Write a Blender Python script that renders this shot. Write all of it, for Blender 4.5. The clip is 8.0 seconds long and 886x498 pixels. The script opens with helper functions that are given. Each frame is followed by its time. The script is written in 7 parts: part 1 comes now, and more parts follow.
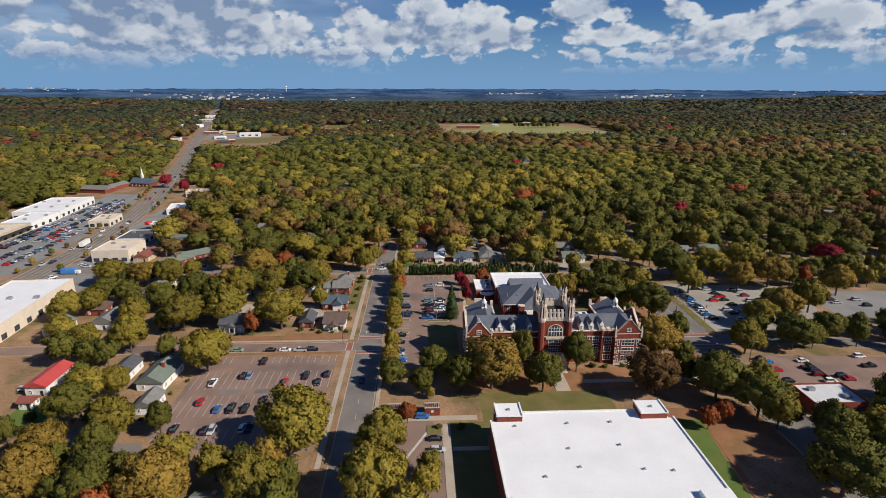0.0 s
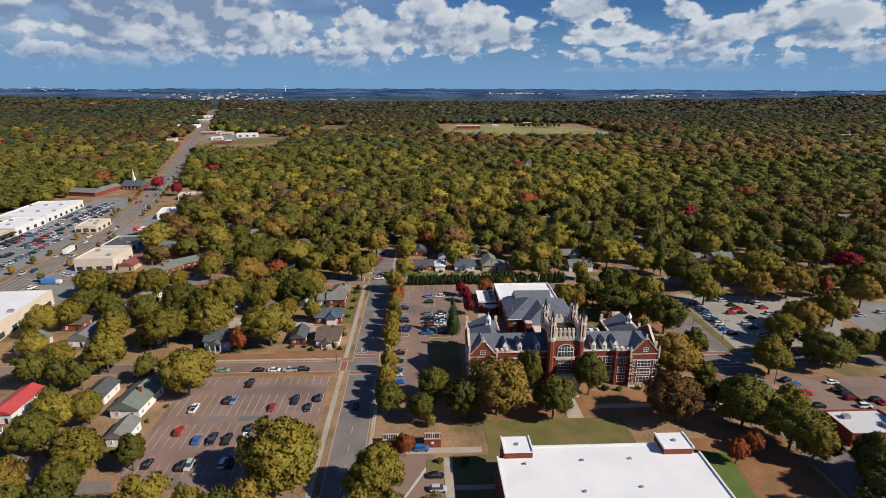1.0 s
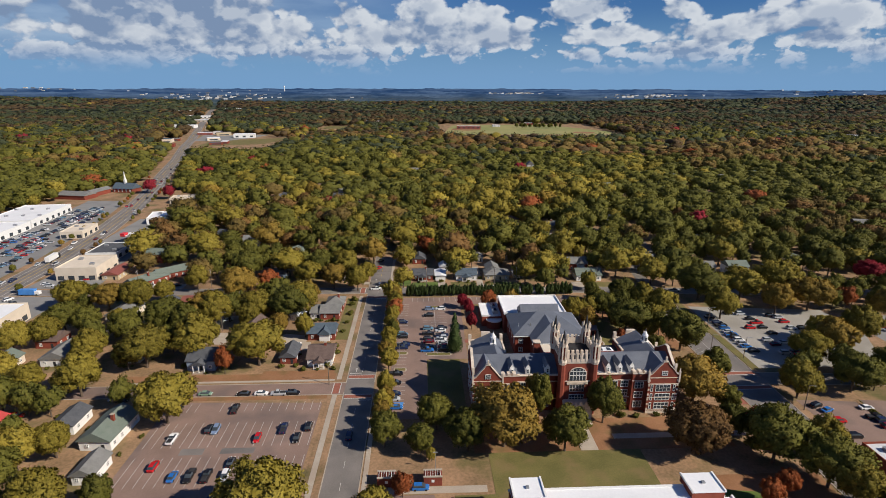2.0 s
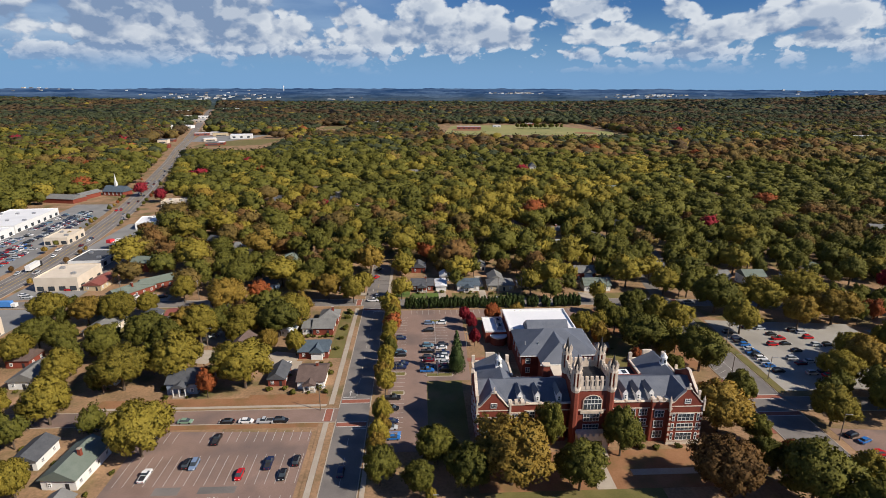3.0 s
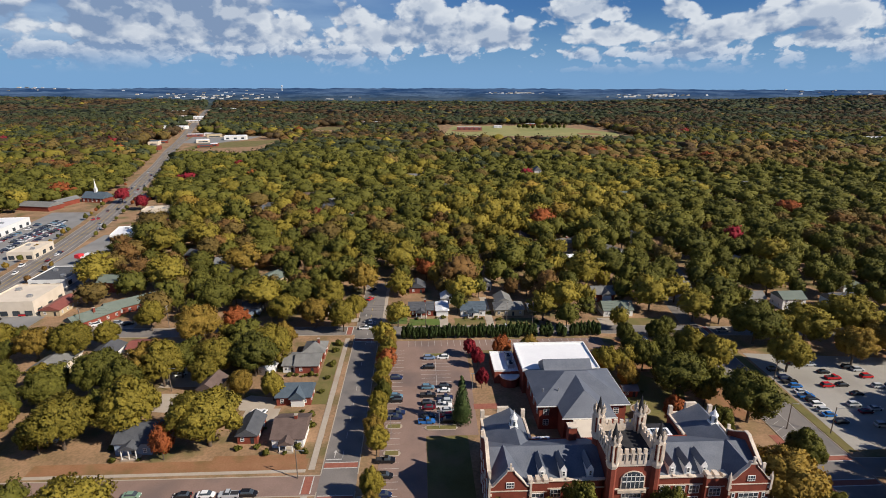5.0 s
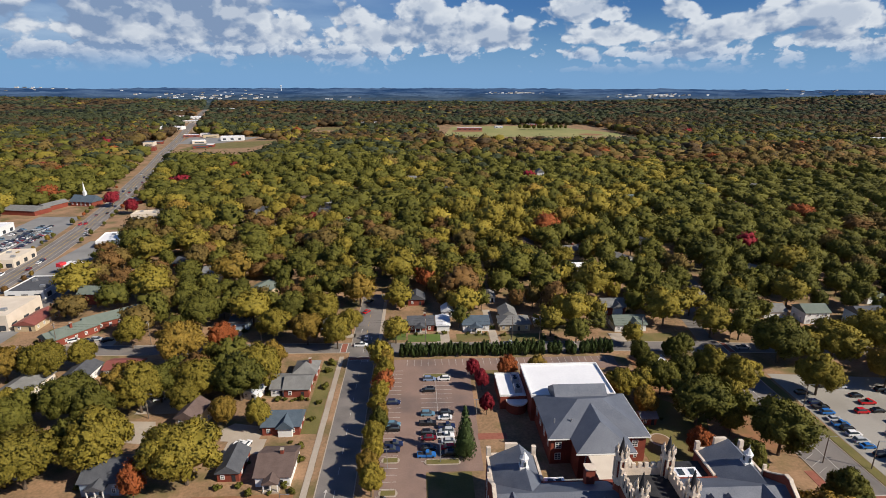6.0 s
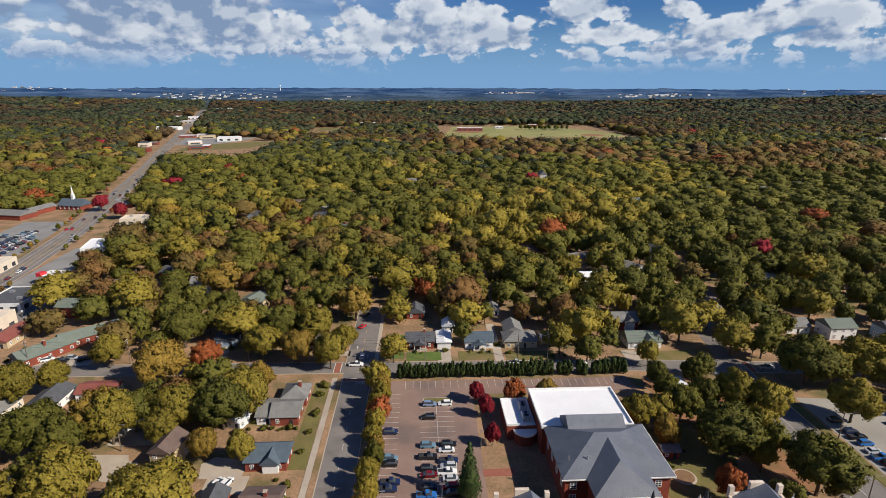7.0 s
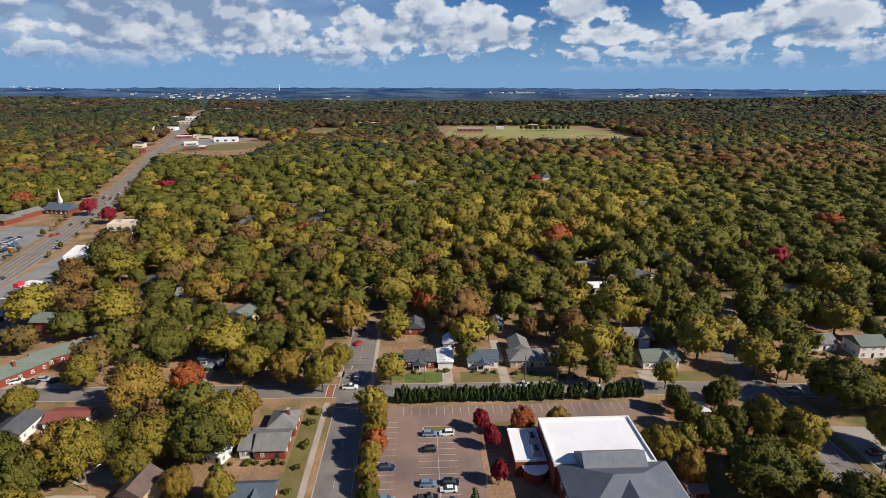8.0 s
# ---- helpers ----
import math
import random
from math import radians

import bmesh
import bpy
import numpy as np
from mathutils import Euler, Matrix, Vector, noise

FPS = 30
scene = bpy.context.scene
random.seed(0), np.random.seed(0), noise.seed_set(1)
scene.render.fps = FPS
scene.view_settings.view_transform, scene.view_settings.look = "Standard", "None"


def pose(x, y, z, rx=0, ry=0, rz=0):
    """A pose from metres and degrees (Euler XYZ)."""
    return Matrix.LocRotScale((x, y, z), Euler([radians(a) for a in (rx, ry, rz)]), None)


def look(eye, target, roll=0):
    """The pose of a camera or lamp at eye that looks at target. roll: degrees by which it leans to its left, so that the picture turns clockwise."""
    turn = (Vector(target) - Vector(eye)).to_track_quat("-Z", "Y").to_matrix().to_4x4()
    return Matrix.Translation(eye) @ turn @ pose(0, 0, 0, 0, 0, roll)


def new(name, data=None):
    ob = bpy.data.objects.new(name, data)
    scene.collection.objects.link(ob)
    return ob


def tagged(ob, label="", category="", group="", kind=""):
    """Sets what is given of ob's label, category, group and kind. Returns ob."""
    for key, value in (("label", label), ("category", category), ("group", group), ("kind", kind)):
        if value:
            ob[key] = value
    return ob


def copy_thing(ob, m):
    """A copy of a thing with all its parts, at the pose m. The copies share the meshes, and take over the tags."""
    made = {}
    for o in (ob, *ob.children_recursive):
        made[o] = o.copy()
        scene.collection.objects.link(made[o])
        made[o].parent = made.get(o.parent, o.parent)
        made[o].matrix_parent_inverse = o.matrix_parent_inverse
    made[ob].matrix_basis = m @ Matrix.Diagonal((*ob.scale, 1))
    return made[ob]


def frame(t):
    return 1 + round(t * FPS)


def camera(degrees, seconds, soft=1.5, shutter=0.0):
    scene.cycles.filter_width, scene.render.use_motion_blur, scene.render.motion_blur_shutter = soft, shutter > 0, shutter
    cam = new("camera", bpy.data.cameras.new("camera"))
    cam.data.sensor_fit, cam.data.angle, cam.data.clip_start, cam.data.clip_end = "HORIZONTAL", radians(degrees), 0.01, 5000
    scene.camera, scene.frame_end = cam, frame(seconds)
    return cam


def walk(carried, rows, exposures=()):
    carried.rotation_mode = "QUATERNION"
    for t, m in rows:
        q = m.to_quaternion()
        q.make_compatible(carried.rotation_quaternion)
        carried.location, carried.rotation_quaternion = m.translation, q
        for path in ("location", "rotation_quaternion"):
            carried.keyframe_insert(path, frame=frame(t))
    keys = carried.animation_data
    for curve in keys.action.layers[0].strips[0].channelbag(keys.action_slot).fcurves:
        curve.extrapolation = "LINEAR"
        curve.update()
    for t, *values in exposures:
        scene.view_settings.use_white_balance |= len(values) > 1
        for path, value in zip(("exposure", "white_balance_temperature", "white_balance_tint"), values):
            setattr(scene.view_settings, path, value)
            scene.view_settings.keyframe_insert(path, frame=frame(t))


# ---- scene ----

# ---- camera and walk ----
cam = camera(79.0, 8.0, soft=0.6)


def drone(t):
    """The eye glides straight ahead over the street at one speed, with a slow drift of the aim."""
    yaw, pitch = radians(-2.4504 + -0.02591 * t), radians(-16.9043 + -0.01377 * t)
    eye = Vector((0.2358 * t, 16.4694 * t, 105.0))
    ahead = Vector((-math.sin(yaw) * math.cos(pitch), math.cos(yaw) * math.cos(pitch), math.sin(pitch)))
    return look(eye, eye + 100 * ahead, 0.12)


walk(cam, [(t, drone(t)) for t in (0.0, 1.0, 2.0, 3.0, 4.0, 5.0, 6.0, 7.0, 8.0)], exposures=((0.0, 0.04), (1.6, 0.04), (3.0, 0.18), (8.0, 0.2)))

# ---- world, sun ----
SUN = Vector((1.0, -0.50, 0.85)).normalized()
world = bpy.data.worlds.new("sky")
scene.world = world
world.use_nodes = True
wt = world.node_tree
wt.nodes.clear()


def wnode(kind, **sets):
    n = wt.nodes.new(kind)
    for key, value in sets.items():
        if key == "op":
            n.operation = value
        elif key == "blend":
            n.blend_type = value
        elif key == "data":
            n.data_type = value
    return n


def wmath(op, a, b=None, c=None, clamp=False):
    n = wt.nodes.new("ShaderNodeMath")
    n.operation, n.use_clamp = op, clamp
    for i, v in enumerate((a, b, c)):
        if v is None:
            continue
        if isinstance(v, (int, float)):
            n.inputs[i].default_value = v
        else:
            wt.links.new(v, n.inputs[i])
    return n.outputs[0]


def wstep(v, lo, hi):
    n = wt.nodes.new("ShaderNodeMapRange")
    n.interpolation_type = "SMOOTHSTEP"
    wt.links.new(v, n.inputs[0])
    n.inputs[1].default_value, n.inputs[2].default_value = lo, hi
    return n.outputs[0]


def wmix(f, a, b):
    n = wt.nodes.new("ShaderNodeMix")
    n.data_type = "RGBA"
    if isinstance(f, float):
        n.inputs[0].default_value = f
    else:
        wt.links.new(f, n.inputs[0])
    for i, v in ((6, a), (7, b)):
        if isinstance(v, tuple):
            n.inputs[i].default_value = (*v, 1)
        else:
            wt.links.new(v, n.inputs[i])
    return n.outputs[2]


def wnoise(x, y, z, scale, detail=7.0, rough=0.55, warp=0.0):
    comb = wt.nodes.new("ShaderNodeCombineXYZ")
    for i, v in enumerate((x, y, z)):
        if isinstance(v, (int, float)):
            comb.inputs[i].default_value = v
        else:
            wt.links.new(v, comb.inputs[i])
    n = wt.nodes.new("ShaderNodeTexNoise")
    n.inputs["Scale"].default_value, n.inputs["Detail"].default_value = scale, detail
    n.inputs["Roughness"].default_value, n.inputs["Distortion"].default_value = rough, warp
    wt.links.new(comb.outputs[0], n.inputs["Vector"])
    return n.outputs[0]


sky = wt.nodes.new("ShaderNodeTexSky")
sky.sky_type, sky.sun_disc = "NISHITA", False
sky.sun_elevation, sky.sun_rotation = math.asin(SUN.z), math.atan2(SUN.x, SUN.y)
sky.altitude, sky.air_density, sky.dust_density, sky.ozone_density = 200, 1.0, 0.4, 2.0
coord = wt.nodes.new("ShaderNodeTexCoord")
sep = wt.nodes.new("ShaderNodeSeparateXYZ")
wt.links.new(coord.outputs["Generated"], sep.inputs[0])
dx, dy, dz = sep.outputs
up = wmath("MAXIMUM", dz, 0.0)
az = wmath("ARCTAN2", dx, dy)
# Cumulus stands upright in the air; towards the horizon it is smaller and crowds together.
qx, qy = az, wmath("MULTIPLY", up, 1.45)


def bump(a, u, sa, su, k):
    """A broad swelling of the cloud cover round a bearing and height."""
    p = wmath("POWER", wmath("ABSOLUTE", wmath("DIVIDE", wmath("SUBTRACT", az, a), sa)), 2.0)
    off = wmath("SUBTRACT", up, u)
    q = wmath("POWER", wmath("DIVIDE", wmath("MAXIMUM", off, wmath("MULTIPLY", off, -1.6)), su), 2.0)
    return wmath("MULTIPLY", wmath("EXPONENT", wmath("MULTIPLY", wmath("ADD", p, q), -1.0)), 1.2 * k)


# heaps of cumulus by bearing, height, half breadth, half height and weight: grey layers in the west, towers in the north-east
WEST_HEAPS = ((-0.354, 0.111, 0.148, 0.029, 0.24), (-0.577, 0.084, 0.075, 0.029, 0.17), (-0.496, 0.085, 0.04, 0.021, 0.2), (-0.571, 0.046, 0.091, 0.017, 0.12), (-0.394, 0.054, 0.128, 0.017, 0.15), (-0.283, 0.068, 0.081, 0.031, 0.16), (-0.209, 0.087, 0.056, 0.034, 0.17), (-0.467, 0.062, 0.034, 0.016, 0.13), (-0.124, 0.11, 0.057, 0.031, 0.18), (-0.048, 0.076, 0.073, 0.03, 0.18), (-0.127, 0.048, 0.147, 0.015, 0.13), (-0.247, 0.071, 0.036, 0.014, 0.1), (0.001, 0.125, 0.058, 0.021, 0.15))
EAST_HEAPS = ((0.107, 0.122, 0.067, 0.019, 0.14), (0.071, 0.094, 0.039, 0.018, 0.19), (0.162, 0.071, 0.06, 0.029, 0.24), (0.059, 0.056, 0.059, 0.018, 0.17), (0.291, 0.117, 0.076, 0.033, 0.24), (0.353, 0.079, 0.103, 0.027, 0.2), (0.426, 0.114, 0.039, 0.026, 0.22), (0.425, 0.052, 0.106, 0.021, 0.22), (0.482, 0.075, 0.036, 0.026, 0.22), (0.254, 0.049, 0.11, 0.016, 0.16), (0.638, 0.094, 0.055, 0.029, 0.24), (0.623, 0.062, 0.059, 0.021, 0.22), (0.595, 0.045, 0.032, 0.021, 0.17), (0.685, 0.046, 0.037, 0.021, 0.17), (0.367, 0.026, 0.242, 0.008, 0.12))
swell = wmath("MAXIMUM", bump(0.2, 0.085, 0.75, 0.03, 0.13), bump(-0.55, 0.10, 0.5, 0.06, 0.13))
for row in WEST_HEAPS + EAST_HEAPS:
    swell = wmath("MAXIMUM", swell, bump(*row))


def heaps(oy, ox, big_scale, puff_scale, cell_scale, seed):
    x, y = wmath("ADD", qx, ox + 3.37), wmath("ADD", qy, oy)
    big = wnoise(x, y, 4.3 + seed, big_scale, 2.0, 0.5)
    puff = wnoise(x, y, 1.7 + seed, puff_scale, 8.0, 0.55, 0.1)
    comb = wt.nodes.new("ShaderNodeCombineXYZ")
    wt.links.new(wmath("ADD", x, wmath("MULTIPLY", puff, 0.06)), comb.inputs[0])
    wt.links.new(wmath("ADD", y, wmath("MULTIPLY", puff, 0.04)), comb.inputs[1])
    cell = wt.nodes.new("ShaderNodeTexVoronoi")
    cell.feature = "SMOOTH_F1"
    cell.inputs["Scale"].default_value, cell.inputs["Detail"].default_value, cell.inputs["Roughness"].default_value = cell_scale, 2.0, 0.55
    cell.inputs["Smoothness"].default_value = 0.3
    wt.links.new(comb.outputs[0], cell.inputs["Vector"])
    heap = wmath("SUBTRACT", 0.5, cell.outputs["Distance"])
    return wmath("ADD", wmath("ADD", wmath("MULTIPLY", big, 0.5), wmath("MULTIPLY", puff, 0.5)), wmath("MULTIPLY", heap, 0.16))


low = wstep(up, 0.085, 0.05)


def cloud(oy, ox=0.0):
    near_, far_ = heaps(oy, ox, 5.0, 13.0, 25.0, 0.0), heaps(oy * 0.5, ox * 0.5, 10.0, 24.0, 40.0, 3.0)
    n = wt.nodes.new("ShaderNodeMix")
    wt.links.new(low, n.inputs[0])
    wt.links.new(near_, n.inputs[2])
    wt.links.new(far_, n.inputs[3])
    return n.outputs[0]


here, above = cloud(0.0), cloud(0.022, 0.014)
west = wstep(wmath("MULTIPLY", az, -1.0), -0.10, 0.30)
floor_ = wmath("ADD", wmath("SUBTRACT", wmath("SUBTRACT", 0.515, wmath("MULTIPLY", west, 0.09)), swell), wmath("MULTIPLY", wstep(up, 0.24, 0.5), 0.1))
thick = wmath("SUBTRACT", here, floor_)
cover = wstep(thick, 0.0, 0.06)
lit = wmath("ADD", wmath("MULTIPLY", wmath("SUBTRACT", here, above), 7.5), wmath("SUBTRACT", 0.66, wmath("MULTIPLY", west, 0.16)), clamp=True)
core = wstep(thick, 0.08, 0.24)
lit = wmath("SUBTRACT", lit, wmath("MULTIPLY", core, 0.42), clamp=True)
cloud_col = wmix(lit, (0.26, 0.37, 0.57), (0.82, 0.88, 0.96))
band = wstep(up, 0.075, 0.015)
cloud_col = wmix(wmath("MULTIPLY", band, 0.7), cloud_col, (0.27, 0.45, 0.74))
haze = wstep(up, 0.13, 0.0)
bg_sky, bg_cloud, bg_haze = (wt.nodes.new("ShaderNodeBackground") for _ in range(3))
tint = wt.nodes.new("ShaderNodeMix")
tint.data_type, tint.blend_type = "RGBA", "MULTIPLY"
tint.inputs[0].default_value = 1.0
wt.links.new(sky.outputs[0], tint.inputs[6])
tint.inputs[7].default_value = (0.30, 0.56, 1.0, 1)
wt.links.new(tint.outputs[2], bg_sky.inputs[0])
bg_sky.inputs[1].default_value = 0.063
wt.links.new(cloud_col, bg_cloud.inputs[0])
bg_cloud.inputs[1].default_value = 0.72
bg_haze.inputs[0].default_value = (0.22, 0.42, 0.71, 1)
bg_haze.inputs[1].default_value = 0.78


def wblend(f, a, b):
    n = wt.nodes.new("ShaderNodeMixShader")
    wt.links.new(f, n.inputs[0])
    wt.links.new(a, n.inputs[1])
    wt.links.new(b, n.inputs[2])
    return n.outputs[0]


air = wblend(wmath("MULTIPLY", haze, 0.95), bg_sky.outputs[0], bg_haze.outputs[0])
veil_col = wnoise(wmath("MULTIPLY", qx, 1.0), wmath("MULTIPLY", qy, 2.6), 9.1, 7.0, 5.0, 0.5)
bg_veil = wt.nodes.new("ShaderNodeBackground")
wt.links.new(wmix(wstep(veil_col, 0.35, 0.65), (0.24, 0.38, 0.62), (0.42, 0.58, 0.80)), bg_veil.inputs[0])
bg_veil.inputs[1].default_value = 0.70
veil = wmath("MULTIPLY", wmath("MULTIPLY", west, wstep(up, 0.03, 0.07)), wmath("MULTIPLY", wstep(up, 0.45, 0.25), 0.85))
air = wblend(veil, air, bg_veil.outputs[0])
shown = wblend(wmath("MULTIPLY", cover, wstep(up, 0.012, 0.05)), air, bg_cloud.outputs[0])
wout = wt.nodes.new("ShaderNodeOutputWorld")
wt.links.new(shown, wout.inputs[0])

sun_data = bpy.data.lights.new("sun", "SUN")
sun_data.energy, sun_data.angle, sun_data.color = 5.2, radians(0.5), (1.0, 0.90, 0.77)
sun = new("sun", sun_data)
sun.matrix_world = look(SUN * 100, (0, 0, 0))


# ---- materials ----
def surface(name, low, high, scale=0.5, rough=0.8, metal=0.0, fine=6.0, bump=0.0, stain=0.0, stain_col=(0.1, 0.1, 0.1), stain_scale=0.05, leaf=0.0, piece=0.0, each=0.0):
    """A surface whose colour wanders between low and high at two scales, with stains, relief and, for leaves, some light let through."""
    m = bpy.data.materials.new(name)
    m.use_nodes = True
    nt = m.node_tree
    nt.nodes.clear()
    link = nt.links.new
    geo = nt.nodes.new("ShaderNodeNewGeometry")

    def tex(sc, detail=4.0):
        n = nt.nodes.new("ShaderNodeTexNoise")
        n.inputs["Scale"].default_value, n.inputs["Detail"].default_value = sc, detail
        link(geo.outputs["Position"], n.inputs["Vector"])
        return n.outputs[0]

    def math_(op, a, b, clamp=False):
        n = nt.nodes.new("ShaderNodeMath")
        n.operation, n.use_clamp = op, clamp
        for i, v in enumerate((a, b)):
            if isinstance(v, (int, float)):
                n.inputs[i].default_value = v
            else:
                link(v, n.inputs[i])
        return n.outputs[0]

    def spread(v, lo, hi):
        n = nt.nodes.new("ShaderNodeMapRange")
        n.inputs[1].default_value, n.inputs[2].default_value = lo, hi
        link(v, n.inputs[0])
        return n.outputs[0]

    def mix(f, a, b):
        n = nt.nodes.new("ShaderNodeMix")
        n.data_type = "RGBA"
        link(f, n.inputs[0])
        for i, v in ((6, a), (7, b)):
            if isinstance(v, tuple):
                n.inputs[i].default_value = (*v, 1)
            else:
                link(v, n.inputs[i])
        return n.outputs[2]

    grain = (0.38, 0.62, 0.5) if leaf else (0.3, 0.7, 0.4)
    f = math_("ADD", math_("MULTIPLY", spread(tex(scale), 0.3, 0.7), 1 - grain[2]), math_("MULTIPLY", spread(tex(fine, 2.0), grain[0], grain[1]), grain[2]))
    if piece:
        f = math_("ADD", math_("MULTIPLY", f, 1 - piece), math_("MULTIPLY", geo.outputs["Random Per Island"], piece))
    if each:
        info = nt.nodes.new("ShaderNodeObjectInfo")
        own = info.outputs["Random"]
        if leaf:
            tint = nt.nodes.new("ShaderNodeAttribute")
            tint.attribute_name = "tint"
            own = math_("FRACT", math_("ADD", own, tint.outputs["Fac"]), 0.0)
        f = math_("ADD", math_("MULTIPLY", f, 1 - each), math_("MULTIPLY", own, each))
    col = mix(f, low, high)
    if stain:
        col = mix(math_("MULTIPLY", spread(tex(stain_scale, 5.0), 0.5, 0.68), stain), col, stain_col)
    bsdf = nt.nodes.new("ShaderNodeBsdfPrincipled")
    link(col, bsdf.inputs["Base Color"])
    bsdf.inputs["Roughness"].default_value, bsdf.inputs["Metallic"].default_value = rough, metal
    if rough > 0.6:
        bsdf.inputs["Specular IOR Level"].default_value = 0.25
    if bump:
        b = nt.nodes.new("ShaderNodeBump")
        b.inputs["Strength"].default_value, b.inputs["Distance"].default_value = 0.6, bump
        link(tex(fine, 3.0), b.inputs["Height"])
        link(b.outputs[0], bsdf.inputs["Normal"])
    out = nt.nodes.new("ShaderNodeOutputMaterial")
    if leaf:
        bsdf.inputs["Specular IOR Level"].default_value = 0.15
        tr = nt.nodes.new("ShaderNodeBsdfTranslucent")
        link(col, tr.inputs[0])
        ms = nt.nodes.new("ShaderNodeMixShader")
        ms.inputs[0].default_value = leaf
        link(bsdf.outputs[0], ms.inputs[1])
        link(tr.outputs[0], ms.inputs[2])
        link(ms.outputs[0], out.inputs[0])
    else:
        link(bsdf.outputs[0], out.inputs[0])
    return m


